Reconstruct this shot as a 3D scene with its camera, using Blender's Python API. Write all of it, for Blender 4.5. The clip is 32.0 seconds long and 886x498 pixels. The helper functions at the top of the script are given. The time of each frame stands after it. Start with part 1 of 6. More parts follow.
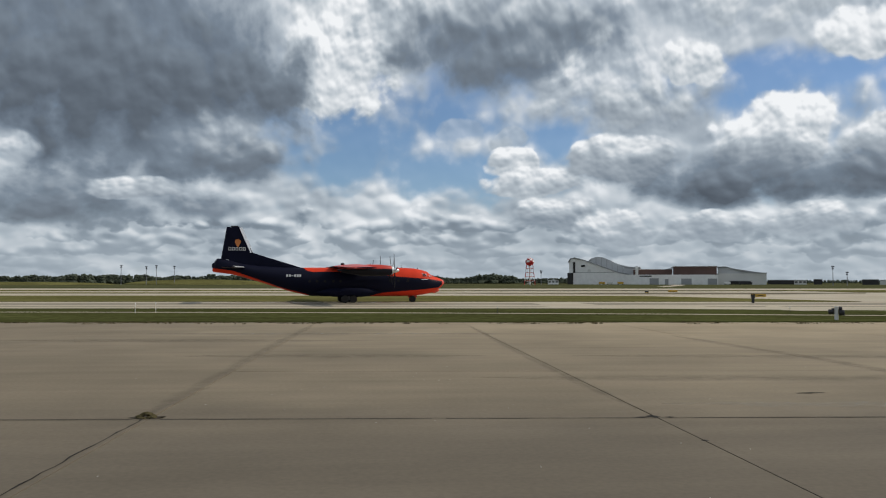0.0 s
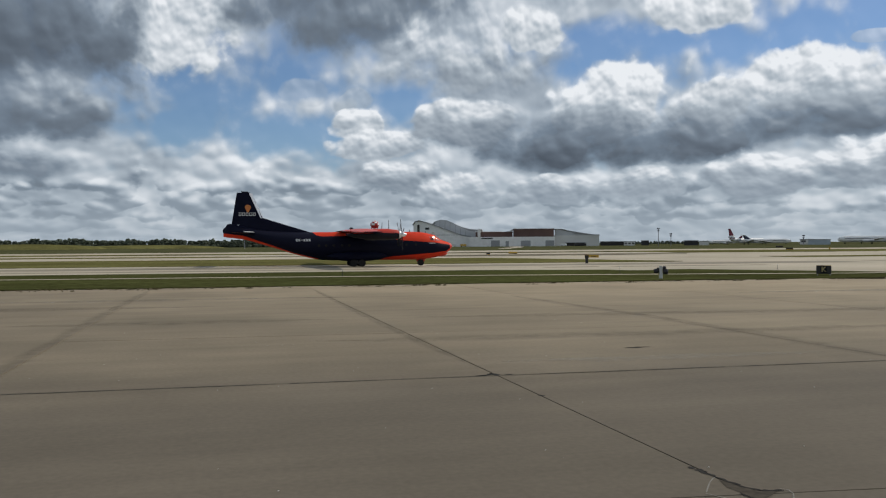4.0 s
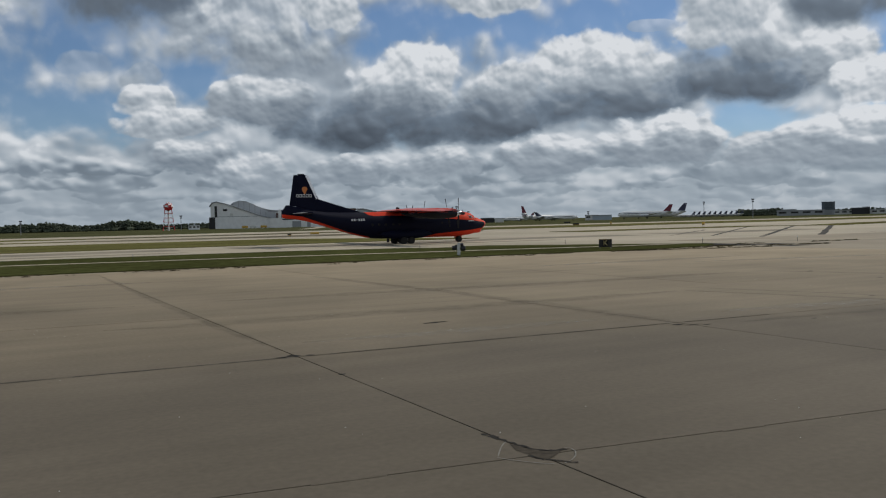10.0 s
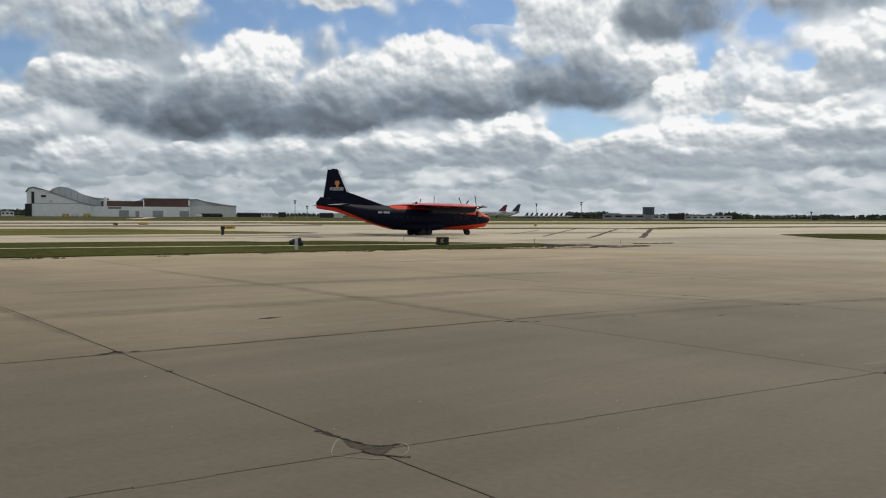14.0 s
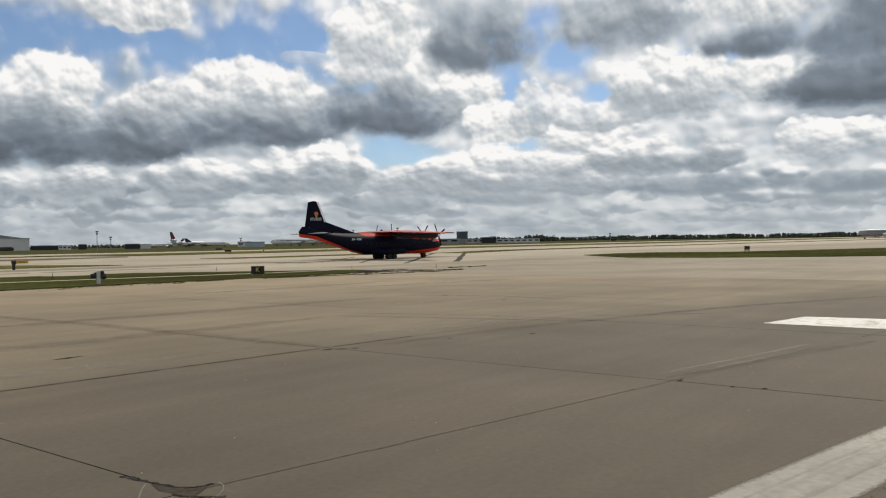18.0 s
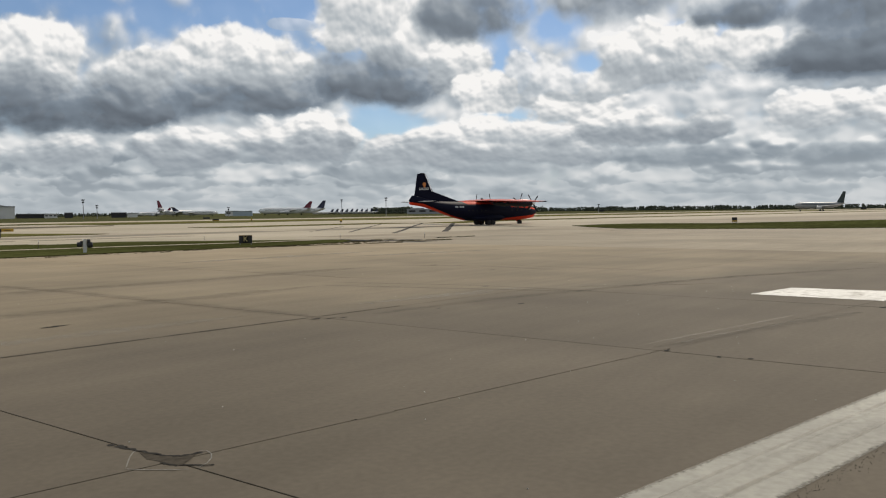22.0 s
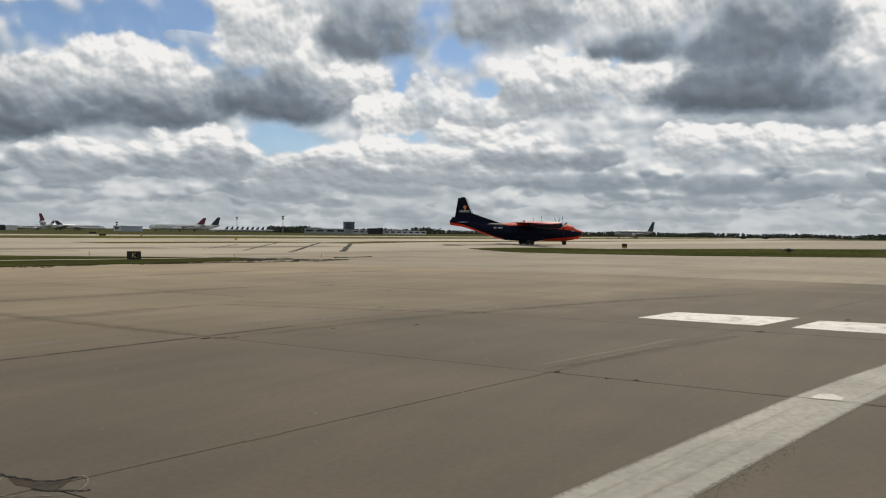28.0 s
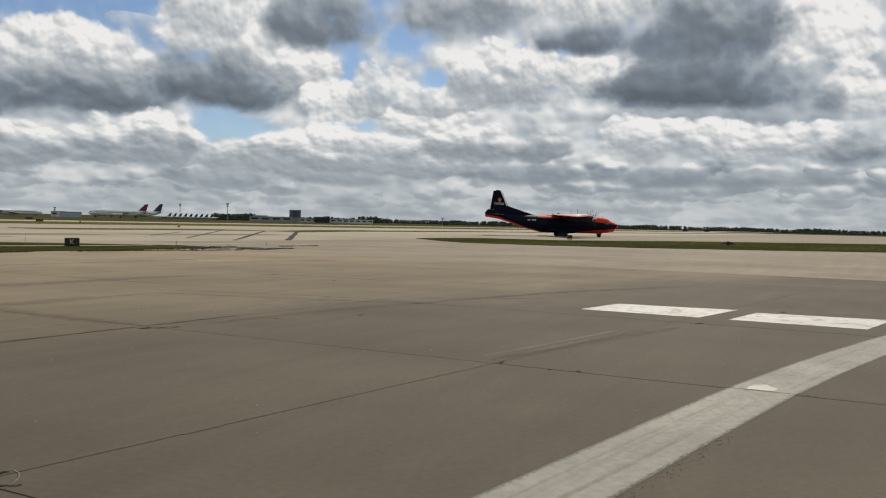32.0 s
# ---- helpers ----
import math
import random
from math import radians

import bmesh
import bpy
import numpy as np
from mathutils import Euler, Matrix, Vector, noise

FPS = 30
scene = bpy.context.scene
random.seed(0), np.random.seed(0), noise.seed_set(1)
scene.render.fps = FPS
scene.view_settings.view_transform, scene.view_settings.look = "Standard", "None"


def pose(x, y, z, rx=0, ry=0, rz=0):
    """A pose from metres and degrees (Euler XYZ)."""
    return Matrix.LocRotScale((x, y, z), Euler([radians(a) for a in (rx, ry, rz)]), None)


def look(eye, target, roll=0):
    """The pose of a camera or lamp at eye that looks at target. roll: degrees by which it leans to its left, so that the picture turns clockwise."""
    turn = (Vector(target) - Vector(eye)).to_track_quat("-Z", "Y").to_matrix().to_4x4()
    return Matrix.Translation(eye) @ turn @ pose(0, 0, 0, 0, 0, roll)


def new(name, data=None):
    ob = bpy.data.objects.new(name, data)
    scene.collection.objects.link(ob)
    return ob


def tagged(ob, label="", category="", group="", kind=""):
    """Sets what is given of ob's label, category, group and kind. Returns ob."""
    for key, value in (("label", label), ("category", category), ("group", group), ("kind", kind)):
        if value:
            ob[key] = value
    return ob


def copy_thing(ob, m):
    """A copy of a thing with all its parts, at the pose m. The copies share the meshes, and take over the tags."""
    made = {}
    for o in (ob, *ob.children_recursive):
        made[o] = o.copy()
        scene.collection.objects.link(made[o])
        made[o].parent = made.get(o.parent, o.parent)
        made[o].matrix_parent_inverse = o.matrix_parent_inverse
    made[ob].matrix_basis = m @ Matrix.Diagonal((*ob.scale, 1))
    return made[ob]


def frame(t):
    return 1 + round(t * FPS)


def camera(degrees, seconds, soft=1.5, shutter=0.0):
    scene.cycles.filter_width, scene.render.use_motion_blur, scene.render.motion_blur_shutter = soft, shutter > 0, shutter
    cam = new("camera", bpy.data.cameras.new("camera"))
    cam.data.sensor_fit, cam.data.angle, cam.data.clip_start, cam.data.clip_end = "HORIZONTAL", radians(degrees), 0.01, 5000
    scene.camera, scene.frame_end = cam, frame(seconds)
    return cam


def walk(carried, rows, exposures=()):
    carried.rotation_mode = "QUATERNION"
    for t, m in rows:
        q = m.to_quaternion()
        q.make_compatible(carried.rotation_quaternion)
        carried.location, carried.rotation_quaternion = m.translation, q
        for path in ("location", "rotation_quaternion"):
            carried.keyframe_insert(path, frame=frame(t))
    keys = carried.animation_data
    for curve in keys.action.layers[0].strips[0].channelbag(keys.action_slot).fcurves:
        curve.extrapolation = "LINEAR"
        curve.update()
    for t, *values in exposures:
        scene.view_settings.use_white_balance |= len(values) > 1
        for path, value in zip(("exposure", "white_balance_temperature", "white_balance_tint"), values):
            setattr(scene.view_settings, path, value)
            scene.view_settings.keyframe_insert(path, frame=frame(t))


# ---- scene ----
# Airfield: a cargo turboprop taxies past a camera that stands on the apron.

# ---- camera ----
cam = camera(55.03, 32.0, soft=1.15)
walk(cam, [
    (0, pose(-0.139, -0.008, 3.013, 92.15, -0.01, -4.83)),
    (0.5, pose(-0.130, 0.007, 3.022, 92.06, -0.01, -5.63)),
    (1, pose(-0.131, 0.016, 3.008, 92.05, 0.06, -6.80)),
    (1.5, pose(-0.108, -0.002, 3.012, 92.16, -0.13, -8.30)),
    (2, pose(-0.125, 0.016, 3.019, 92.05, -0.41, -9.42)),
    (2.5, pose(-0.115, 0.005, 3.015, 91.51, -0.16, -10.48)),
    (3, pose(-0.096, 0.026, 3.018, 90.66, 0.15, -12.02)),
    (3.5, pose(-0.113, 0.033, 3.024, 89.96, 0.18, -13.67)),
    (5.5, pose(-0.109, -0.035, 3.018, 89.45, 0.76, -20.02)),
    (6, pose(-0.090, -0.013, 3.018, 90.01, 0.45, -21.87)),
    (6.5, pose(-0.099, -0.033, 3.021, 90.51, 0.20, -23.43)),
    (7, pose(-0.102, -0.042, 3.011, 90.49, 0.12, -24.71)),
    (7.5, pose(-0.077, -0.028, 3.013, 90.37, 0.05, -25.72)),
    (8, pose(-0.089, 0.004, 3.021, 90.13, 0.14, -26.36)),
    (8.5, pose(-0.067, -0.015, 3.022, 89.79, 0.49, -27.24)),
    (9, pose(-0.036, 0.013, 3.006, 89.67, 0.60, -27.90)),
    (9.5, pose(-0.043, 0.021, 3.004, 89.16, 1.03, -28.42)),
    (10, pose(-0.022, -0.012, 3.006, 88.07, 1.32, -28.51)),
    (10.5, pose(-0.019, -0.005, 3.008, 87.65, 0.61, -28.31)),
    (11, pose(-0.027, -0.008, 3.005, 87.71, -0.02, -29.95)),
    (11.5, pose(-0.012, 0.012, 2.999, 87.38, -0.19, -31.73)),
    (12, pose(-0.016, 0.038, 3.001, 87.47, -0.48, -33.58)),
    (12.5, pose(-0.018, 0.027, 3.007, 87.42, -0.40, -35.29)),
    (13, pose(0.007, 0.037, 2.996, 87.32, -0.48, -36.87)),
    (13.5, pose(0.001, -0.011, 2.995, 87.38, -0.33, -37.74)),
    (14, pose(-0.017, -0.023, 3.011, 87.71, -0.36, -39.30)),
    (14.5, pose(-0.015, -0.023, 3.010, 88.19, -0.16, -41.36)),
    (15, pose(0.002, -0.021, 3.006, 88.49, -0.18, -43.05)),
    (15.5, pose(-0.006, -0.012, 3.015, 89.12, -0.48, -45.11)),
    (17.5, pose(0.052, -0.029, 3.000, 89.40, 0.96, -50.90)),
    (18, pose(0.036, -0.022, 3.007, 89.44, 0.85, -51.57)),
    (18.5, pose(0.058, 0.003, 3.003, 89.33, 0.82, -51.55)),
    (19, pose(0.025, -0.021, 3.010, 88.75, 0.82, -51.47)),
    (19.5, pose(0.040, -0.003, 3.002, 88.45, 0.67, -51.29)),
    (20, pose(0.072, 0.020, 2.990, 88.29, 0.80, -51.14)),
    (20.5, pose(0.064, 0.003, 2.998, 88.02, 0.91, -51.65)),
    (21, pose(0.068, -0.021, 2.998, 87.86, 0.82, -52.52)),
    (21.5, pose(0.090, 0.018, 2.992, 87.48, 0.75, -52.57)),
    (22, pose(0.079, 0.022, 2.995, 87.42, 0.58, -52.34)),
    (22.5, pose(0.086, 0.015, 2.987, 87.96, 0.40, -53.47)),
    (23, pose(0.069, -0.013, 2.997, 88.65, 0.26, -55.48)),
    (23.5, pose(0.076, -0.026, 2.993, 88.96, 0.16, -57.16)),
    (24, pose(0.082, 0.001, 2.994, 88.78, 0.13, -57.57)),
    (24.5, pose(0.082, 0.006, 2.991, 88.63, -0.02, -57.52)),
    (26.5, pose(0.120, 0.015, 2.971, 88.19, -0.55, -57.69)),
    (27, pose(0.097, 0.006, 2.987, 88.49, -0.66, -58.26)),
    (27.5, pose(0.088, -0.007, 2.988, 88.76, -0.78, -58.92)),
    (28, pose(0.102, -0.007, 2.980, 88.86, -0.75, -59.18)),
    (28.5, pose(0.081, -0.017, 2.990, 88.95, -0.63, -59.13)),
    (29, pose(0.104, 0.002, 2.988, 89.22, -0.73, -59.37)),
    (29.5, pose(0.077, -0.022, 2.992, 89.51, -0.93, -59.65)),
    (30, pose(0.050, -0.034, 3.002, 89.55, -1.07, -59.76)),
    (30.5, pose(0.064, -0.021, 2.990, 88.86, -1.14, -60.09)),
    (31, pose(0.108, -0.019, 2.992, 88.45, -1.43, -61.73)),
    (31.5, pose(0.134, -0.039, 3.000, 88.06, -1.55, -62.81)),
    (32, pose(0.133, -0.033, 3.012, 88.23, -1.40, -62.73)),
], exposures=[(0, -0.15, 6250, 10), (3.5, -0.20, 6150, 10), (6, -0.48, 6100, 10), (8, -0.54, 6100, 10), (11, -0.46, 6150, 10), (13, -0.26, 6350, 10), (14, -0.09, 6450, 10), (16, -0.06, 6500, 11), (19, -0.11, 6600, 11), (25, -0.14, 6600, 11), (32, -0.26, 6600, 11)])

# ---- world and sun ----
SUN_AZ, SUN_EL = 78.0, 42.0      # azimuth clockwise from +y, degrees


def az_dir(az, el=0.0):
    a, e = radians(az), radians(el)
    return Vector((math.sin(a) * math.cos(e), math.cos(a) * math.cos(e), math.sin(e)))


world = bpy.data.worlds.new("sky")
scene.world = world
world.use_nodes = True
wn, wl = world.node_tree.nodes, world.node_tree.links
wn.clear()


def w_math(op, a, b=None, c=None, clamp=False):
    nd = wn.new("ShaderNodeMath")
    nd.operation, nd.use_clamp = op, clamp
    for i, v in enumerate((a, b, c)):
        if v is None:
            continue
        if isinstance(v, (int, float)):
            nd.inputs[i].default_value = v
        else:
            wl.new(v, nd.inputs[i])
    return nd.outputs[0]


def w_map(x, a, b, c, d, smooth=True):
    nd = wn.new("ShaderNodeMapRange")
    nd.interpolation_type = "SMOOTHSTEP" if smooth else "LINEAR"
    for i, v in enumerate((a, b, c, d)):
        nd.inputs[i + 1].default_value = v
    wl.new(x, nd.inputs[0])
    return nd.outputs[0]


def w_mix(fac, a, b):
    nd = wn.new("ShaderNodeMix")
    nd.data_type = "RGBA"
    wl.new(fac, nd.inputs[0])
    for i, v in ((6, a), (7, b)):
        if isinstance(v, tuple):
            nd.inputs[i].default_value = (*v, 1)
        else:
            wl.new(v, nd.inputs[i])
    return nd.outputs[2]


def w_noise(vec, scale, detail, rough=0.55, distort=0.0):
    nd = wn.new("ShaderNodeTexNoise")
    nd.inputs["Scale"].default_value, nd.inputs["Detail"].default_value = scale, detail
    nd.inputs["Roughness"].default_value, nd.inputs["Distortion"].default_value = rough, distort
    wl.new(vec, nd.inputs["Vector"])
    return nd.outputs[0]


def w_vec(op, a, b, c=None):
    nd = wn.new("ShaderNodeVectorMath")
    nd.operation = op
    for i, v in enumerate((a, b, c)):
        if v is None:
            continue
        if isinstance(v, tuple):
            nd.inputs[i].default_value = v
        else:
            wl.new(v, nd.inputs[i])
    return nd.outputs["Value" if op == "LENGTH" else "Vector"]


def w_join(x, y):
    nd = wn.new("ShaderNodeCombineXYZ")
    wl.new(x, nd.inputs[0])
    wl.new(y, nd.inputs[1])
    return nd.outputs[0]


def w_cells(vec, scale, detail):
    nd = wn.new("ShaderNodeTexVoronoi")
    nd.feature, nd.voronoi_dimensions = "SMOOTH_F1", "2D"
    nd.inputs["Scale"].default_value, nd.inputs["Detail"].default_value, nd.inputs["Roughness"].default_value = scale, detail, 0.55
    nd.inputs["Smoothness"].default_value = 0.3
    wl.new(vec, nd.inputs["Vector"])
    return nd.outputs["Distance"]


def w_vec(op, a, b, c=None):
    nd = wn.new("ShaderNodeVectorMath")
    nd.operation = op
    for i, v in enumerate((a, b, c)):
        if v is None:
            continue
        if isinstance(v, tuple):
            nd.inputs[i].default_value = v
        else:
            wl.new(v, nd.inputs[i])
    return nd.outputs["Value" if op == "LENGTH" else "Vector"]


def w_join(x, y):
    nd = wn.new("ShaderNodeCombineXYZ")
    wl.new(x, nd.inputs[0])
    wl.new(y, nd.inputs[1])
    return nd.outputs[0]


def w_cells(vec, scale, detail):
    nd = wn.new("ShaderNodeTexVoronoi")
    nd.feature, nd.voronoi_dimensions = "SMOOTH_F1", "2D"
    nd.inputs["Scale"].default_value, nd.inputs["Detail"].default_value, nd.inputs["Roughness"].default_value = scale, detail, 0.5
    nd.inputs["Smoothness"].default_value = 0.35
    nd.normalize = True
    wl.new(vec, nd.inputs["Vector"])
    return nd.outputs["Distance"]


def w_vec(op, a, b, c=None):
    nd = wn.new("ShaderNodeVectorMath")
    nd.operation = op
    for i, v in enumerate((a, b, c)):
        if v is None:
            continue
        if isinstance(v, tuple):
            nd.inputs[i].default_value = v
        else:
            wl.new(v, nd.inputs[i])
    return nd.outputs["Value" if op == "LENGTH" else "Vector"]


def w_join(x, y):
    nd = wn.new("ShaderNodeCombineXYZ")
    wl.new(x, nd.inputs[0])
    wl.new(y, nd.inputs[1])
    return nd.outputs[0]


def w_cells(vec, scale, detail):
    nd = wn.new("ShaderNodeTexVoronoi")
    nd.feature, nd.voronoi_dimensions = "SMOOTH_F1", "2D"
    nd.inputs["Scale"].default_value, nd.inputs["Detail"].default_value, nd.inputs["Roughness"].default_value = scale, detail, 0.6
    nd.inputs["Smoothness"].default_value = 0.35
    nd.normalize = True
    wl.new(vec, nd.inputs["Vector"])
    return nd.outputs["Distance"]


def w_vec(op, a, b, c=None):
    nd = wn.new("ShaderNodeVectorMath")
    nd.operation = op
    for i, v in enumerate((a, b, c)):
        if v is None:
            continue
        if isinstance(v, tuple):
            nd.inputs[i].default_value = v
        else:
            wl.new(v, nd.inputs[i])
    return nd.outputs["Value" if op == "LENGTH" else "Vector"]


def w_join(x, y):
    nd = wn.new("ShaderNodeCombineXYZ")
    wl.new(x, nd.inputs[0])
    wl.new(y, nd.inputs[1])
    return nd.outputs[0]


def w_cells(vec, scale, detail):
    nd = wn.new("ShaderNodeTexVoronoi")
    nd.feature, nd.voronoi_dimensions = "SMOOTH_F1", "2D"
    nd.inputs["Scale"].default_value, nd.inputs["Detail"].default_value, nd.inputs["Roughness"].default_value = scale, detail, 0.45
    nd.inputs["Smoothness"].default_value = 0.35
    nd.normalize = True
    wl.new(vec, nd.inputs["Vector"])
    return nd.outputs["Distance"]


def w_vec(op, a, b, c=None):
    nd = wn.new("ShaderNodeVectorMath")
    nd.operation = op
    for i, v in enumerate((a, b, c)):
        if v is None:
            continue
        if isinstance(v, tuple):
            nd.inputs[i].default_value = v
        else:
            wl.new(v, nd.inputs[i])
    return nd.outputs["Value" if op == "LENGTH" else "Vector"]


def w_join(x, y):
    nd = wn.new("ShaderNodeCombineXYZ")
    wl.new(x, nd.inputs[0])
    wl.new(y, nd.inputs[1])
    return nd.outputs[0]


def w_cells(vec, scale, detail):
    nd = wn.new("ShaderNodeTexVoronoi")
    nd.feature, nd.voronoi_dimensions = "SMOOTH_F1", "2D"
    nd.inputs["Scale"].default_value, nd.inputs["Detail"].default_value, nd.inputs["Roughness"].default_value = scale, detail, 0.45
    nd.inputs["Smoothness"].default_value = 0.35
    nd.normalize = True
    wl.new(vec, nd.inputs["Vector"])
    return nd.outputs["Distance"]


def w_vec(op, a, b, c=None):
    nd = wn.new("ShaderNodeVectorMath")
    nd.operation = op
    for i, v in enumerate((a, b, c)):
        if v is None:
            continue
        if isinstance(v, tuple):
            nd.inputs[i].default_value = v
        else:
            wl.new(v, nd.inputs[i])
    return nd.outputs["Value" if op == "LENGTH" else "Vector"]


def w_join(x, y):
    nd = wn.new("ShaderNodeCombineXYZ")
    wl.new(x, nd.inputs[0])
    wl.new(y, nd.inputs[1])
    return nd.outputs[0]


def w_cells(vec, scale, detail):
    nd = wn.new("ShaderNodeTexVoronoi")
    nd.feature, nd.voronoi_dimensions = "SMOOTH_F1", "2D"
    nd.inputs["Scale"].default_value, nd.inputs["Detail"].default_value, nd.inputs["Roughness"].default_value = scale, detail, 0.45
    nd.inputs["Smoothness"].default_value = 0.35
    nd.normalize = True
    wl.new(vec, nd.inputs["Vector"])
    return nd.outputs["Distance"]


def w_vec(op, a, b, c=None):
    nd = wn.new("ShaderNodeVectorMath")
    nd.operation = op
    for i, v in enumerate((a, b, c)):
        if v is None:
            continue
        if isinstance(v, tuple):
            nd.inputs[i].default_value = v
        else:
            wl.new(v, nd.inputs[i])
    return nd.outputs["Value" if op == "LENGTH" else "Vector"]


def w_join(x, y):
    nd = wn.new("ShaderNodeCombineXYZ")
    wl.new(x, nd.inputs[0])
    wl.new(y, nd.inputs[1])
    return nd.outputs[0]


def w_cells(vec, scale, detail):
    nd = wn.new("ShaderNodeTexVoronoi")
    nd.feature, nd.voronoi_dimensions = "SMOOTH_F1", "2D"
    nd.inputs["Scale"].default_value, nd.inputs["Detail"].default_value, nd.inputs["Roughness"].default_value = scale, detail, 0.45
    nd.inputs["Smoothness"].default_value = 0.35
    nd.normalize = True
    wl.new(vec, nd.inputs["Vector"])
    return nd.outputs["Distance"]


def w_vec(op, a, b, c=None):
    nd = wn.new("ShaderNodeVectorMath")
    nd.operation = op
    for i, v in enumerate((a, b, c)):
        if v is None:
            continue
        if isinstance(v, tuple):
            nd.inputs[i].default_value = v
        else:
            wl.new(v, nd.inputs[i])
    return nd.outputs["Value" if op == "LENGTH" else "Vector"]


def w_join(x, y):
    nd = wn.new("ShaderNodeCombineXYZ")
    wl.new(x, nd.inputs[0])
    wl.new(y, nd.inputs[1])
    return nd.outputs[0]


def w_cells(vec, scale, detail):
    nd = wn.new("ShaderNodeTexVoronoi")
    nd.feature, nd.voronoi_dimensions = "SMOOTH_F1", "2D"
    nd.inputs["Scale"].default_value, nd.inputs["Detail"].default_value, nd.inputs["Roughness"].default_value = scale, detail, 0.45
    nd.inputs["Smoothness"].default_value = 0.35
    nd.normalize = True
    wl.new(vec, nd.inputs["Vector"])
    return nd.outputs["Distance"]


def w_vec(op, a, b, c=None):
    nd = wn.new("ShaderNodeVectorMath")
    nd.operation = op
    for i, v in enumerate((a, b, c)):
        if v is None:
            continue
        if isinstance(v, tuple):
            nd.inputs[i].default_value = v
        else:
            wl.new(v, nd.inputs[i])
    return nd.outputs["Value" if op == "LENGTH" else "Vector"]


def w_join(x, y):
    nd = wn.new("ShaderNodeCombineXYZ")
    wl.new(x, nd.inputs[0])
    wl.new(y, nd.inputs[1])
    return nd.outputs[0]


def w_cells(vec, scale, detail):
    nd = wn.new("ShaderNodeTexVoronoi")
    nd.feature, nd.voronoi_dimensions = "SMOOTH_F1", "2D"
    nd.inputs["Scale"].default_value, nd.inputs["Detail"].default_value, nd.inputs["Roughness"].default_value = scale, detail, 0.45
    nd.inputs["Smoothness"].default_value = 0.35
    nd.normalize = True
    wl.new(vec, nd.inputs["Vector"])
    return nd.outputs["Distance"]


def w_vec(op, a, b, c=None):
    nd = wn.new("ShaderNodeVectorMath")
    nd.operation = op
    for i, v in enumerate((a, b, c)):
        if v is None:
            continue
        if isinstance(v, tuple):
            nd.inputs[i].default_value = v
        else:
            wl.new(v, nd.inputs[i])
    return nd.outputs["Value" if op == "LENGTH" else "Vector"]


def w_join(x, y):
    nd = wn.new("ShaderNodeCombineXYZ")
    wl.new(x, nd.inputs[0])
    wl.new(y, nd.inputs[1])
    return nd.outputs[0]


def w_cells(vec, scale, detail):
    nd = wn.new("ShaderNodeTexVoronoi")
    nd.feature, nd.voronoi_dimensions = "SMOOTH_F1", "2D"
    nd.inputs["Scale"].default_value, nd.inputs["Detail"].default_value, nd.inputs["Roughness"].default_value = scale, detail, 0.45
    nd.inputs["Smoothness"].default_value = 0.35
    nd.normalize = True
    wl.new(vec, nd.inputs["Vector"])
    return nd.outputs["Distance"]


def w_vec(op, a, b, c=None):
    nd = wn.new("ShaderNodeVectorMath")
    nd.operation = op
    for i, v in enumerate((a, b, c)):
        if v is None:
            continue
        if isinstance(v, tuple):
            nd.inputs[i].default_value = v
        else:
            wl.new(v, nd.inputs[i])
    return nd.outputs["Value" if op == "LENGTH" else "Vector"]


def w_join(x, y):
    nd = wn.new("ShaderNodeCombineXYZ")
    wl.new(x, nd.inputs[0])
    wl.new(y, nd.inputs[1])
    return nd.outputs[0]


def w_cells(vec, scale, detail):
    nd = wn.new("ShaderNodeTexVoronoi")
    nd.feature, nd.voronoi_dimensions = "SMOOTH_F1", "2D"
    nd.inputs["Scale"].default_value, nd.inputs["Detail"].default_value, nd.inputs["Roughness"].default_value = scale, detail, 0.45
    nd.inputs["Smoothness"].default_value = 0.35
    nd.normalize = True
    wl.new(vec, nd.inputs["Vector"])
    return nd.outputs["Distance"]


w_co = wn.new("ShaderNodeTexCoord")
w_sep = wn.new("ShaderNodeSeparateXYZ")
wl.new(w_co.outputs["Generated"], w_sep.inputs[0])
dx, dy, dz = w_sep.outputs
# azimuth and elevation in degrees
w_az = w_math("MULTIPLY", w_math("ARCTAN2", dx, dy), 57.2958)
w_el = w_math("MULTIPLY", w_math("ARCSINE", dz), 57.2958)
# plan of the puffs: they shrink towards the horizon
w_p = w_join(w_math("MULTIPLY", w_az, 0.27), w_math("MULTIPLY", w_math("LOGARITHM", w_math("ADD", w_math("MAXIMUM", w_el, 0.0), 9.0), 2.71828), 5.3))
w_bend = wn.new("ShaderNodeTexNoise")
w_bend.noise_dimensions = "2D"
w_bend.inputs["Scale"].default_value, w_bend.inputs["Detail"].default_value = 0.5, 1.5
wl.new(w_p, w_bend.inputs["Vector"])
w_off = w_vec("SUBTRACT", w_bend.outputs["Color"], (0.5, 0.5, 0.5))
# the sky in degrees, bent so that no outline stays smooth
w_b = wn.new("ShaderNodeSeparateXYZ")
wl.new(w_vec("MULTIPLY_ADD", w_off, (2.4, 1.1, 0.0), w_join(w_az, w_el)), w_b.inputs[0])
b_az, b_el = w_b.outputs[0], w_b.outputs[1]
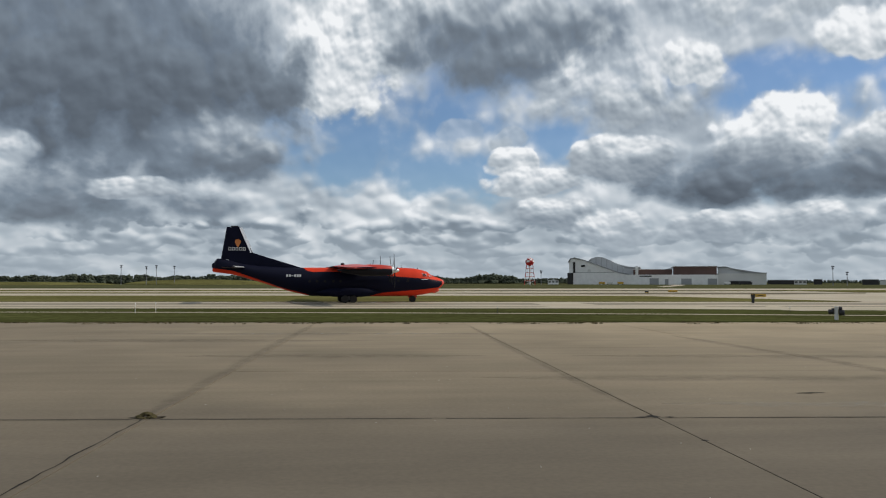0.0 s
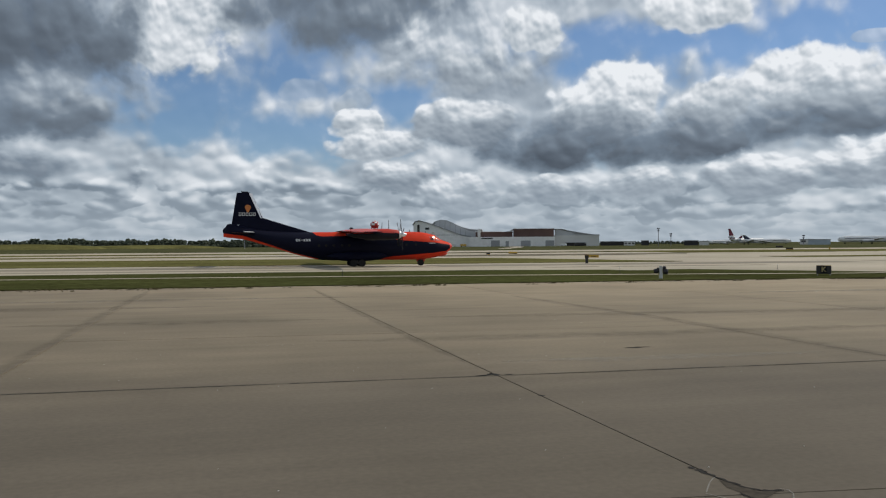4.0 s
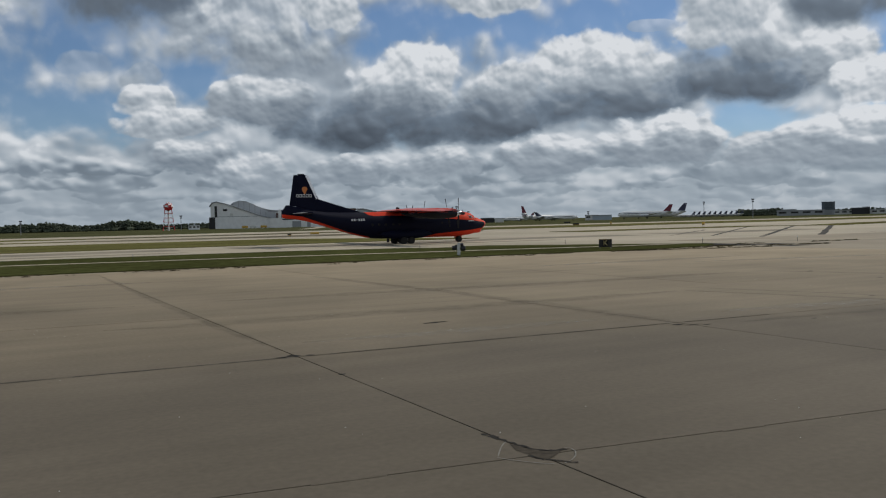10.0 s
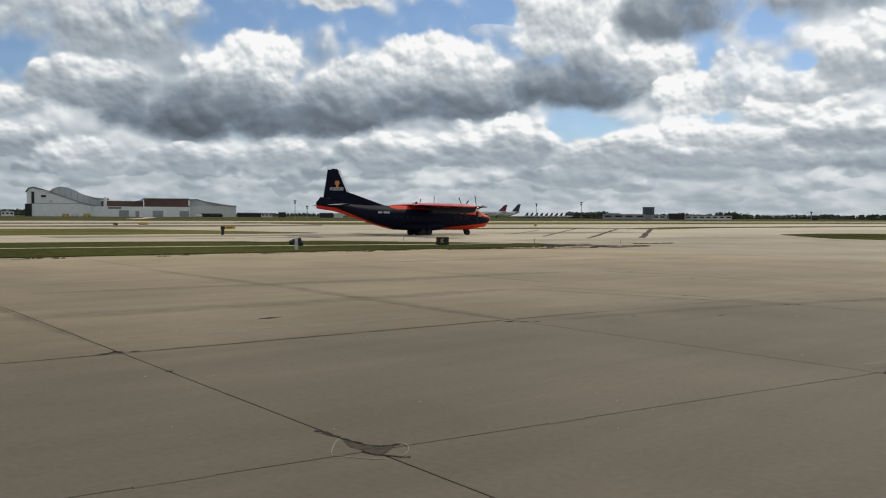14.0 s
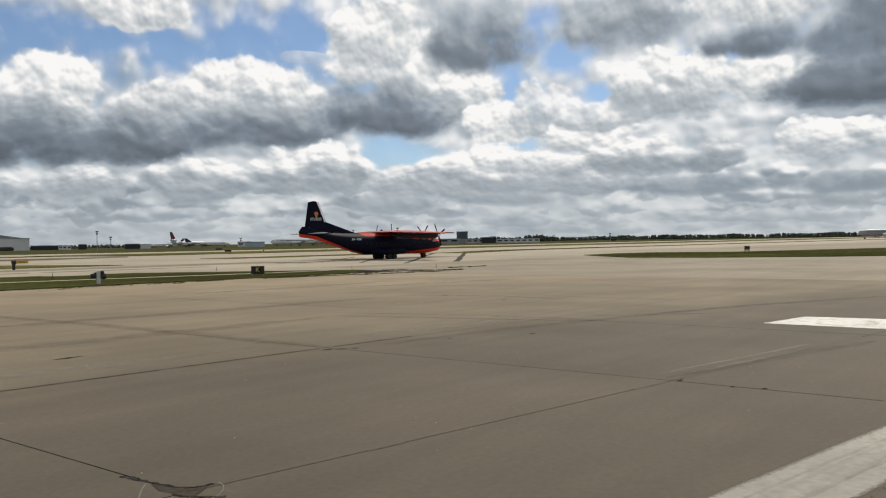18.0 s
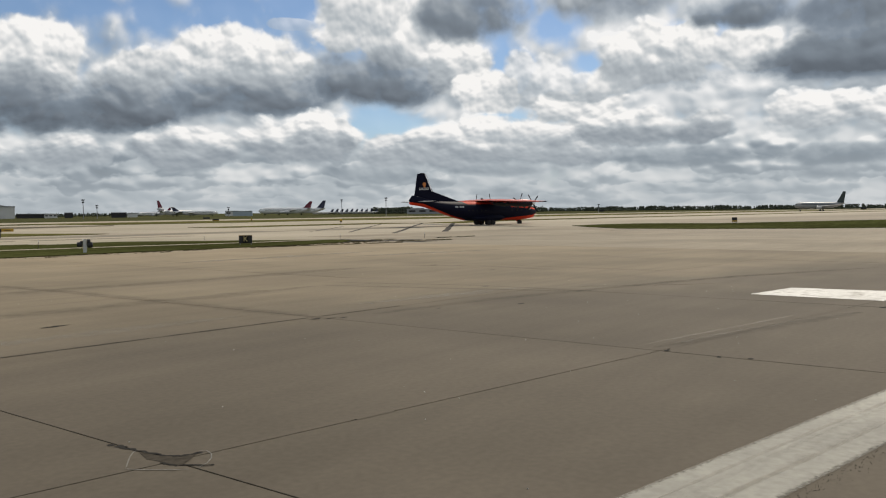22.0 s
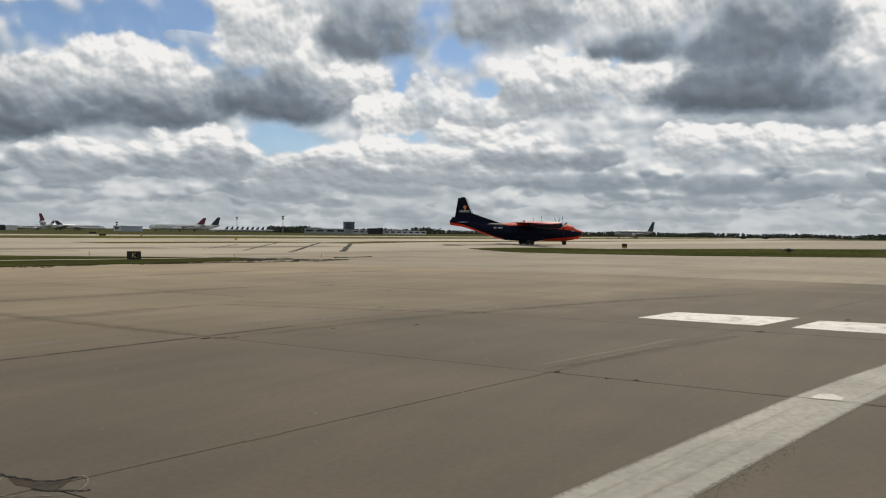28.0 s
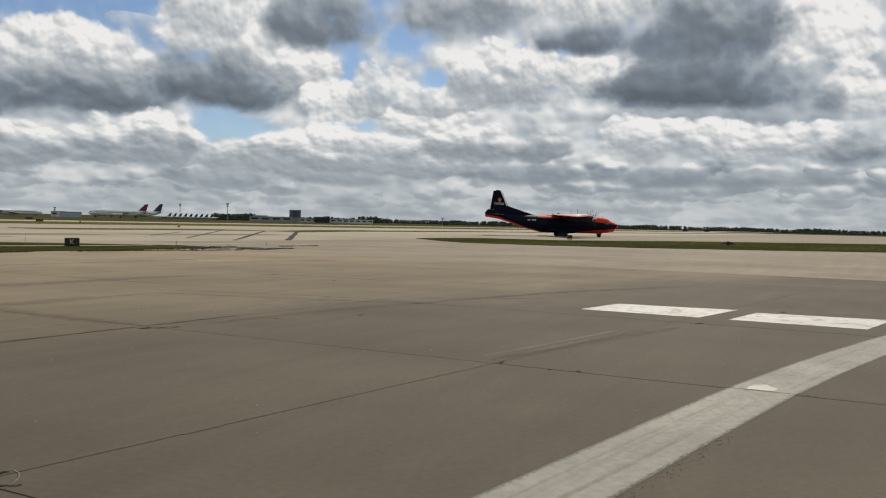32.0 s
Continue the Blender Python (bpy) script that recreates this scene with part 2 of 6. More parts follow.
# heads of cumulus and frayed edges, with the same a step nearer to the sun for their relief
w_pw = w_vec("MULTIPLY_ADD", w_off, (0.35, 0.35, 0.0), w_p)
TO_SUN = (0.05, 0.11, 0.0)
cell = w_cells(w_pw, 1.75, 2.6)
head = w_cells(w_pw, 1.75, 0.8)
head_up = w_cells(w_vec("ADD", w_pw, TO_SUN), 1.75, 0.8)
fray = w_noise(w_pw, 1.2, 6.0, 0.5)
fold = w_noise(w_pw, 1.2, 1.5, 0.5)
fold_up = w_noise(w_vec("ADD", w_pw, TO_SUN), 1.2, 1.5, 0.5)
broad = w_noise(w_pw, 0.55, 3.0, 0.5)
w_fine = w_math("SUBTRACT", w_cells(w_vec("ADD", w_pw, (0.02, 0.045, 0.0)), 4.2, 0.8), w_cells(w_pw, 4.2, 0.8))
w_relief = w_math("ADD", w_math("MULTIPLY", w_math("SUBTRACT", head_up, head), 1.9), w_math("MULTIPLY", w_math("SUBTRACT", fold, fold_up), 1.3))
w_edge = w_math("ADD", w_math("MULTIPLY", w_math("SUBTRACT", 0.30, cell), 1.5), w_math("MULTIPLY", w_math("SUBTRACT", fray, 0.5), 1.7))


class Sky:
    """Cloud laid over cloud: how much of the blue is hidden, and how bright it is."""
    cover = None
    tone = None

    def lay(self, alpha, tone):
        if self.cover is None:
            self.cover, self.tone = alpha, tone
            return
        self.tone = w_math("MULTIPLY_ADD", w_math("SUBTRACT", tone, self.tone), alpha, self.tone)
        self.cover = w_math("MAXIMUM", self.cover, alpha)


clouds = Sky()


class Gaps:
    """The union of soft ellipses of open sky: azimuth, elevation and half sizes in degrees."""
    out = None

    def add(self, az, el, w, h):
        x = w_math("MULTIPLY_ADD", b_az, 1 / w, -az / w)
        y = w_math("MULTIPLY_ADD", b_el, 1 / h, -el / h)
        d = w_math("SQRT", w_math("MULTIPLY_ADD", x, x, w_math("MULTIPLY", y, y)))
        self.out = d if self.out is None else w_math("SMOOTH_MIN", self.out, d, 0.3)


blue = Gaps()
for gap in ((-0.7, 9.3, 4.6, 1.9), (5.1, 11.4, 4.2, 1.8), (5.4, 7.4, 6.2, 1.5), (13.2, 9.4, 2.6, 1.7), (-2.5, 8.0, 3.4, 1.6),
            (25.2, 12.5, 3.6, 1.6), (30.4, 12.5, 3.6, 1.4), (33.6, 12.2, 4.0, 1.6), (38.6, 12.9, 4.8, 1.8), (42.4, 13.2, 3.6, 2.0)):
    blue.add(*gap)
for gap in ((44.8, 11.2, 1.6, 1.1), (36.8, 12.0, 3.6, 1.2), (48.6, 5.9, 2.3, 1.1), (56.2, 10.0, 1.5, 2.0), (55.5, 9.0, 1.5, 1.7), (60.1, 12.0, 1.9, 1.1),
            (57.0, 6.2, 1.8, 0.6), (62.7, 9.4, 1.5, 0.7), (69.2, 10.9, 1.8, 0.7), (58.1, 13.8, 1.2, 1.5), (61.0, 6.9, 1.6, 0.4)):
    blue.add(*gap)
# the pale veil behind all, with its gaps
veil = w_math("ADD", w_math("MULTIPLY", w_math("SUBTRACT", w_math("MINIMUM", blue.out, 1.9), 1.0), 0.9), w_edge)
clouds.lay(w_map(veil, -0.55, 0.55, 0.06, 0.95),
           w_math("ADD", w_math("SUBTRACT", w_math("MULTIPLY_ADD", w_relief, 0.5, 0.70), w_map(w_el, 17.0, 45.0, 0.0, 0.30)), w_math("MULTIPLY", w_math("SUBTRACT", broad, 0.5), 0.8)))


def bank(base, height, step, seed, low, high):
    """A row of cumulus heads over a flat base at one elevation, right round the horizon."""
    n = w_noise(w_vec("ADD", w_join(w_math("MULTIPLY", b_az, step), w_math("MULTIPLY", w_el, 0.12)), (seed, seed * 0.7, 0.0)), 1.0, 3.0, 0.5)
    top = w_map(n, 0.36, 0.66, 0.0, height, False)
    up = w_math("MULTIPLY_ADD", w_edge, 0.45 * height, w_math("SUBTRACT", w_el, base))
    under = w_math("SUBTRACT", top, w_math("MULTIPLY_ADD", w_math("MAXIMUM", w_math("MULTIPLY", up, -1.0), 0.0), 2.5, w_math("MAXIMUM", w_math("MULTIPLY_ADD", w_edge, -0.9 * height, w_math("SUBTRACT", w_el, base)), 0.0)))
    alpha = w_map(under, 0.0, 0.35 * height, 0.0, 0.95)
    light = w_math("MULTIPLY_ADD", w_math("SUBTRACT", w_el, base), 1 / height, w_math("MULTIPLY", w_relief, 1.1))
    clouds.lay(alpha, w_math("MULTIPLY_ADD", broad, 0.7, w_math("MULTIPLY_ADD", w_relief, 0.32, w_map(light, -0.15, 0.75, low - 0.35, high - 0.35))))


bank(0.5, 1.0, 0.30, 3.1, 0.50, 0.68)
bank(1.1, 1.1, 0.28, 7.7, 0.44, 0.72)
bank(1.8, 1.3, 0.25, 12.9, 0.38, 0.82)
bank(2.6, 1.6, 0.22, 17.3, 0.36, 0.90)
bank(3.6, 1.9, 0.20, 23.8, 0.34, 0.96)


# one heap of cloud, laid over what is behind it: a rounded top over a flatter base
heap = bpy.data.node_groups.new("heap_of_cloud", "ShaderNodeTree")
HEAP_IN = ("b_az", "b_el", "edge", "relief", "fine", "tone", "cover", "az", "el", "w", "up", "down", "low", "high", "thick", "soft")
for name in HEAP_IN:
    heap.interface.new_socket(name, in_out="INPUT", socket_type="NodeSocketFloat")
for name in ("tone", "cover"):
    heap.interface.new_socket(name, in_out="OUTPUT", socket_type="NodeSocketFloat")
sky_nodes, sky_links = wn, wl
wn, wl = heap.nodes, heap.links
h = dict(zip(HEAP_IN, wn.new("NodeGroupInput").outputs))
h_x = w_math("DIVIDE", w_math("SUBTRACT", h["b_az"], h["az"]), h["w"])
h_dy = w_math("SUBTRACT", h["b_el"], h["el"])
h_y = w_math("DIVIDE", h_dy, h["up"])
h_z = w_math("MAXIMUM", h_y, w_math("DIVIDE", w_math("MULTIPLY", h_dy, -1.0), h["down"]))
h_d = w_math("SUBTRACT", w_math("ADD", h["edge"], 1.0), w_math("MULTIPLY_ADD", h_x, h_x, w_math("MULTIPLY", h_z, h_z)))
h_a = w_math("MULTIPLY", w_map(w_math("DIVIDE", h_d, h["soft"]), -0.5, 1.0, 0.0, 1.0), h["thick"])
h_l = w_map(w_math("MULTIPLY_ADD", h["relief"], 0.7, h_y), -0.4, 0.85, 0.0, 1.0)
h_t = w_math("MULTIPLY_ADD", w_math("SUBTRACT", h["high"], h["low"]), h_l, h["low"])
h_t = w_math("MULTIPLY_ADD", w_math("MULTIPLY_ADD", h["fine"], 1.0, w_math("MULTIPLY", h["relief"], 0.42)), w_math("MULTIPLY_ADD", w_math("MULTIPLY", h_t, h_t), 1.0, 0.08), h_t)
h_out = wn.new("NodeGroupOutput")
wl.new(w_math("MULTIPLY_ADD", w_math("SUBTRACT", h_t, h["tone"]), h_a, h["tone"]), h_out.inputs[0])
wl.new(w_math("MAXIMUM", h["cover"], h_a), h_out.inputs[1])
wn, wl = sky_nodes, sky_links


def cloud(az, el, w, up, down, low, high, thick=1.0, soft=None):
    """A heap at an azimuth and elevation, with its half sizes in degrees and the tones (0 to 1) of its base and its lit top."""
    nd = wn.new("ShaderNodeGroup")
    nd.node_tree = heap
    for i, v in enumerate((b_az, b_el, w_edge, w_relief, w_fine, clouds.tone, clouds.cover)):
        wl.new(v, nd.inputs[i])
    for i, v in enumerate((az, el, w, up, down, low, high, thick, soft or (0.32 if high > 0.7 else 0.85))):
        nd.inputs[7 + i].default_value = v
    clouds.tone, clouds.cover = nd.outputs


cloud(0.1, 17.89, 6.47, 3.79, 2.67, 0.7, 1)
cloud(-2.6, 13.71, 4.71, 3.92, 3.30, 0.8, 1)
cloud(9.3, 16.31, 9.47, 5.21, 3.99, 0.2, 0.72, 1, 0.8)
cloud(11.6, 14.46, 5.66, 1.44, 1.82, 0.2, 0.42, 0.8)
cloud(17.1, 11.90, 7.29, 3.57, 2.55, 0.5, 0.85, 1, 0.9)
cloud(21.1, 13.99, 2.83, 1.57, 1.76, 0.75, 0.95)
cloud(27.3, 17.49, 10.47, 3.53, 2.48, 0.6, 0.95, 1, 0.9)
cloud(32.0, 14.63, 3.35, 1.92, 1.46, 0.7, 0.95)
cloud(-8.1, 12.77, 4.73, 4.23, 3.62, 0.2, 0.5)
cloud(-17.2, 12.85, 11.79, 10.40, 6.59, 0.09, 0.36)
cloud(-9.6, 8.18, 4.66, 2.72, 1.83, 0.2, 0.62)
cloud(-22.4, 7.95, 1.88, 1.14, 0.67, 0.7, 0.95, 0.9, 0.9)
cloud(-19.3, 4.42, 6.03, 2.08, 1.25, 0.12, 0.42)
cloud(-15.4, 5.62, 2.69, 1.00, 0.64, 0.5, 0.82)
cloud(-11.3, 4.84, 3.17, 1.09, 0.95, 0.3, 0.55)
cloud(9.5, 9.54, 1.37, 0.97, 0.82, 0.5, 0.75, 0.7)
cloud(6.2, 9.94, 1.91, 0.89, 0.75, 0.6, 0.8, 0.45)
cloud(9.8, 7.85, 1.90, 1.20, 1.13, 0.65, 0.95)
cloud(11.0, 6.26, 3.77, 1.32, 0.75, 0.6, 0.9)
cloud(0.5, 11.58, 1.14, 0.52, 0.44, 0.7, 0.85, 0.6)
cloud(17.1, 7.79, 3.34, 1.72, 1.91, 0.45, 0.88)
cloud(26.9, 8.96, 5.11, 2.67, 2.54, 0.7, 1)
cloud(33.3, 8.95, 2.63, 1.52, 2.02, 0.6, 0.96)
cloud(39.3, 9.73, 4.88, 2.23, 2.19, 0.7, 1)
cloud(49.6, 11.35, 5.01, 3.27, 2.47, 0.7, 1)
cloud(23.7, 5.96, 6.08, 3.05, 1.53, 0.04, 0.38)
cloud(31.8, 6.35, 4.87, 2.57, 1.48, 0.1, 0.45)
cloud(40.1, 7.25, 5.45, 2.41, 1.26, 0.12, 0.5)
cloud(52.8, 9.31, 2.61, 2.26, 2.30, 0.6, 1)
cloud(48.0, 8.56, 4.53, 2.49, 1.66, 0.08, 0.46)
cloud(55.3, 7.65, 2.89, 1.74, 1.40, 0.75, 0.98)
cloud(42.6, 12.05, 1.49, 0.49, 0.43, 0.6, 0.85, 0.5)
cloud(59.2, 8.68, 1.78, 1.68, 2.05, 0.65, 0.92, 0.9)
cloud(61.8, 6.36, 3.42, 2.01, 1.35, 0.65, 0.95)
cloud(63.3, 8.28, 1.51, 1.31, 0.99, 0.6, 0.9)
cloud(43.1, 4.58, 4.86, 2.15, 1.57, 0.42, 0.95)
cloud(35.9, 4.09, 3.41, 1.72, 1.43, 0.42, 0.85)
cloud(49.0, 3.82, 2.17, 1.47, 1.10, 0.5, 0.8)
cloud(54.0, 4.31, 4.84, 2.07, 1.62, 0.42, 1)
cloud(60.6, 4.02, 3.49, 1.71, 1.24, 0.42, 0.88)
cloud(28.4, 3.69, 3.33, 1.19, 1.12, 0.5, 0.8)
cloud(22.2, 3.38, 3.19, 1.09, 1.02, 0.45, 0.78)
cloud(12.2, 4.28, 3.44, 1.29, 1.16, 0.42, 0.82)
cloud(16.0, 3.38, 2.98, 1.40, 1.20, 0.5, 0.9)
cloud(47.5, 13.16, 3.37, 3.72, 2.09, 0.65, 0.92)
cloud(54.1, 12.73, 3.89, 3.14, 1.71, 0.18, 0.45)
cloud(63.9, 14.12, 5.27, 3.80, 2.21, 0.34, 0.68)
cloud(72.4, 14.44, 5.09, 3.06, 1.57, 0.7, 0.98)
cloud(57.6, 8.54, 1.81, 2.01, 1.66, 0.55, 0.9, 0.9)
cloud(61.8, 7.92, 2.46, 1.18, 0.89, 0.55, 0.86, 0.9)
cloud(67.0, 9.48, 5.06, 2.71, 2.02, 0.52, 0.98)
cloud(72.6, 9.85, 3.65, 1.61, 1.44, 0.65, 1)
cloud(72.5, 12.06, 4.01, 1.20, 0.92, 0.12, 0.4)
cloud(86.4, 12.11, 3.43, 3.86, 2.31, 0.8, 1)
cloud(88.1, 8.39, 2.43, 1.98, 1.33, 0.65, 0.95)
cloud(79.6, 12.49, 5.13, 4.68, 2.76, 0.16, 0.48)
cloud(79.0, 8.87, 6.89, 2.17, 1.63, 0.06, 0.3)
cloud(86.3, 7.96, 1.00, 1.48, 1.29, 0.25, 0.5, 0.8, 1.2)
cloud(79.7, 7.05, 8.87, 0.78, 0.50, 0.32, 0.52, 0.8)
cloud(64.1, 5.18, 3.78, 1.57, 1.35, 0.42, 0.9)
cloud(58.4, 4.66, 2.65, 1.42, 1.13, 0.48, 0.85)
cloud(69.2, 5.00, 2.46, 1.19, 0.97, 0.36, 0.75)
cloud(75.9, 5.68, 3.92, 1.63, 1.31, 0.58, 1)
cloud(81.2, 5.66, 3.37, 1.48, 1.28, 0.6, 1)
cloud(85.4, 5.50, 2.86, 1.44, 1.24, 0.55, 0.98)
cloud(88.5, 5.05, 2.12, 1.34, 1.14, 0.3, 0.6)
cloud(68.3, 3.27, 5.61, 0.68, 0.53, 0.24, 0.45, 0.9)
cloud(77.6, 3.18, 4.56, 0.65, 0.58, 0.2, 0.42, 0.9)
cloud(84.5, 3.19, 4.84, 0.70, 0.49, 0.26, 0.48, 0.9)
cloud(56.2, 2.78, 3.38, 0.68, 0.45, 0.28, 0.5, 0.9)
cloud(48.8, 2.54, 3.25, 0.59, 0.44, 0.28, 0.5, 0.9)
cloud(76.8, 2.22, 2.13, 0.37, 0.37, 0.3, 0.45, 0.8)

sky = wn.new("ShaderNodeTexSky")
sky.sky_type, sky.sun_disc = "NISHITA", False
sky.sun_elevation, sky.sun_rotation = radians(SUN_EL), radians(SUN_AZ)
sky.air_density, sky.dust_density, sky.ozone_density = 1.0, 0.3, 3.0
w_hsv = wn.new("ShaderNodeMix")
w_hsv.data_type, w_hsv.blend_type = "RGBA", "MULTIPLY"
w_hsv.inputs[0].default_value = 1.0
w_hsv.inputs[7].default_value = (0.074, 0.081, 0.090, 1)
wl.new(sky.outputs[0], w_hsv.inputs[6])
w_blue = w_hsv.outputs[2]
w_ramp = wn.new("ShaderNodeValToRGB")
w_ramp.color_ramp.elements[0].position, w_ramp.color_ramp.elements[0].color = 0.0, (0.085, 0.102, 0.125, 1)
w_ramp.color_ramp.elements[1].position, w_ramp.color_ramp.elements[1].color = 1.0, (1.0, 1.0, 0.985, 1)
e = w_ramp.color_ramp.elements.new(0.35)
e.color = (0.225, 0.268, 0.315, 1)
e = w_ramp.color_ramp.elements.new(0.65)
e.color = (0.51, 0.56, 0.595, 1)
wl.new(w_math("ADD", clouds.tone, w_map(w_az, 15.0, 58.0, 0.0, 0.07)), w_ramp.inputs[0])
# thin air over the horizon pales everything a little
w_sky = w_mix(w_map(w_el, 0.0, 5.5, 0.65, 0.0), w_mix(clouds.cover, w_blue, w_ramp.outputs[0]), (0.44, 0.50, 0.545))
w_bg = wn.new("ShaderNodeBackground")
wl.new(w_sky, w_bg.inputs[0])
w_out = wn.new("ShaderNodeOutputWorld")
wl.new(w_bg.outputs[0], w_out.inputs[0])

sun = new("sun", bpy.data.lights.new("sun", "SUN"))
sun.data.energy, sun.data.angle, sun.data.color = 3.0, radians(0.6), (1.0, 0.90, 0.75)
sun.matrix_world = look(az_dir(SUN_AZ, SUN_EL) * 300, (0, 0, 0))


# ---- materials ----
def material(name, base, rough=0.6, metal=0.0, grain=0.0, grain_scale=20.0, patch=0.0, patch_scale=0.3,
             bump=0.0, spec=0.5, streak=0.0, per_object=0.0, ground=False, wear=None):
    """Base colour varied at two scales, with fine relief."""
    m = bpy.data.materials.new(name)
    m.use_nodes = True
    n, l = m.node_tree.nodes, m.node_tree.links
    b = n["Principled BSDF"]
    b.inputs["Roughness"].default_value, b.inputs["Metallic"].default_value = rough, metal
    b.inputs["Specular IOR Level"].default_value = spec
    b.inputs["Base Color"].default_value = (*base, 1)
    co = n.new("ShaderNodeTexCoord").outputs["Object"]
    if ground:     # one pattern across all pieces
        co = n.new("ShaderNodeNewGeometry").outputs["Position"]
    colour = None

    def mul(prev, fac, low, high):
        mx = n.new("ShaderNodeMix")
        mx.data_type, mx.blend_type = "RGBA", "MULTIPLY"
        mx.inputs[0].default_value = 1.0
        if prev is None:
            mx.inputs[6].default_value = (*base, 1)
        else:
            l.new(prev, mx.inputs[6])
        rp = n.new("ShaderNodeMapRange")
        rp.inputs[1].default_value, rp.inputs[2].default_value = 0.3, 0.7
        rp.inputs[3].default_value, rp.inputs[4].default_value = low, high
        l.new(fac, rp.inputs[0])
        l.new(rp.outputs[0], mx.inputs[7])
        return mx.outputs[2]

    if patch:
        t = n.new("ShaderNodeTexNoise")
        t.inputs["Scale"].default_value, t.inputs["Detail"].default_value = patch_scale, 5.0
        l.new(co, t.inputs["Vector"])
        colour = mul(colour, t.outputs[0], 1 - patch, 1 + patch)
    if streak:
        mp = n.new("ShaderNodeMapping")
        mp.inputs["Scale"].default_value, mp.inputs["Rotation"].default_value = (0.12, 1.1, 1.0), (0, 0, radians(5))
        l.new(co, mp.inputs["Vector"])
        t = n.new("ShaderNodeTexNoise")
        t.inputs["Scale"].default_value, t.inputs["Detail"].default_value = 1.0, 7.0
        l.new(mp.outputs[0], t.inputs["Vector"])
        colour = mul(colour, t.outputs[0], 1 - streak, 1 + streak)
    if grain:
        t = n.new("ShaderNodeTexNoise")
        t.inputs["Scale"].default_value, t.inputs["Detail"].default_value = grain_scale, 6.0
        l.new(co, t.inputs["Vector"])
        colour = mul(colour, t.outputs[0], 1 - grain, 1 + grain)
        if bump:
            bp = n.new("ShaderNodeBump")
            bp.inputs["Strength"].default_value, bp.inputs["Distance"].default_value = bump, 0.02
            l.new(t.outputs[0], bp.inputs["Height"])
            l.new(bp.outputs[0], b.inputs["Normal"])
    if per_object:
        oi = n.new("ShaderNodeObjectInfo")
        mx = n.new("ShaderNodeMix")
        mx.data_type, mx.blend_type = "RGBA", "MULTIPLY"
        mx.inputs[0].default_value = 1.0
        rp = n.new("ShaderNodeMapRange")
        rp.inputs[3].default_value, rp.inputs[4].default_value = 1 - per_object, 1 + per_object
        l.new(oi.outputs["Random"], rp.inputs[0])
        l.new(rp.outputs[0], mx.inputs[7])
        if colour is None:
            mx.inputs[6].default_value = (*base, 1)
        else:
            l.new(colour, mx.inputs[6])
        colour = mx.outputs[2]
    if wear:      # bare ground shows through worn paint: colour, share
        t = n.new("ShaderNodeTexNoise")
        t.inputs["Scale"].default_value, t.inputs["Detail"].default_value, t.inputs["Roughness"].default_value = wear[2], 9.0, 0.62
        l.new(co, t.inputs["Vector"])
        rp = n.new("ShaderNodeMapRange")
        rp.inputs[1].default_value, rp.inputs[2].default_value, rp.inputs[4].default_value = wear[1], wear[1] + 0.12, wear[3]
        l.new(t.outputs[0], rp.inputs[0])
        mx = n.new("ShaderNodeMix")
        mx.data_type = "RGBA"
        l.new(rp.outputs[0], mx.inputs[0])
        l.new(colour, mx.inputs[6])
        mx.inputs[7].default_value = (*wear[0], 1)
        colour = mx.outputs[2]
    if colour is not None:
        l.new(colour, b.inputs["Base Color"])
    return m


M_APRON = material("apron_concrete", (0.136, 0.115, 0.087), 0.85, grain=0.08, grain_scale=9.0, streak=0.07, patch=0.15, patch_scale=0.16, bump=0.05, spec=0.15, per_object=0.035, ground=True)


def painted_sun(m, near, far_off, tint):
    """Sunlight painted into the concrete: paler tan past the second joint, ragged limit."""
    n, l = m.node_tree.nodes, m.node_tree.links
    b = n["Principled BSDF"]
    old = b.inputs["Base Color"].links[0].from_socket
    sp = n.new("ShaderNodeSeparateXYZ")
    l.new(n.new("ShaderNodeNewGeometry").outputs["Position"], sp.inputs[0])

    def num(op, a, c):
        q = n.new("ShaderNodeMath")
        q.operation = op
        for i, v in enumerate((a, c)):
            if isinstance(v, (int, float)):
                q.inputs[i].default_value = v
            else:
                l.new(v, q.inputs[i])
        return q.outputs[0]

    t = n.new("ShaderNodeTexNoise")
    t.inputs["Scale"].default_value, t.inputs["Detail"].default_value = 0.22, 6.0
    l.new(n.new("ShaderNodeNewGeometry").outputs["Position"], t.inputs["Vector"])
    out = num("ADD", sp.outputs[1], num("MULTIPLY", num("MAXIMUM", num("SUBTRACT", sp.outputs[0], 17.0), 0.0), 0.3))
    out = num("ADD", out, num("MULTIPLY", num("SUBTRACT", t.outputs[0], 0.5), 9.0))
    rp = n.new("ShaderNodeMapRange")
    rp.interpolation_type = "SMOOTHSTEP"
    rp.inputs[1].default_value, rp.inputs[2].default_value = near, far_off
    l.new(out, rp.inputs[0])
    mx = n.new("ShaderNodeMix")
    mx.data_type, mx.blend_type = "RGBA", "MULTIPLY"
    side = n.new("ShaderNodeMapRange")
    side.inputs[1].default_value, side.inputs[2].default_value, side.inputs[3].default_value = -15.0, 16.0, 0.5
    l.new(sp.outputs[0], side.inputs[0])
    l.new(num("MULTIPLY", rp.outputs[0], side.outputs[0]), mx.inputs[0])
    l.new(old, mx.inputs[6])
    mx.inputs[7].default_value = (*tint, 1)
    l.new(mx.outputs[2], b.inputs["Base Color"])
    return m


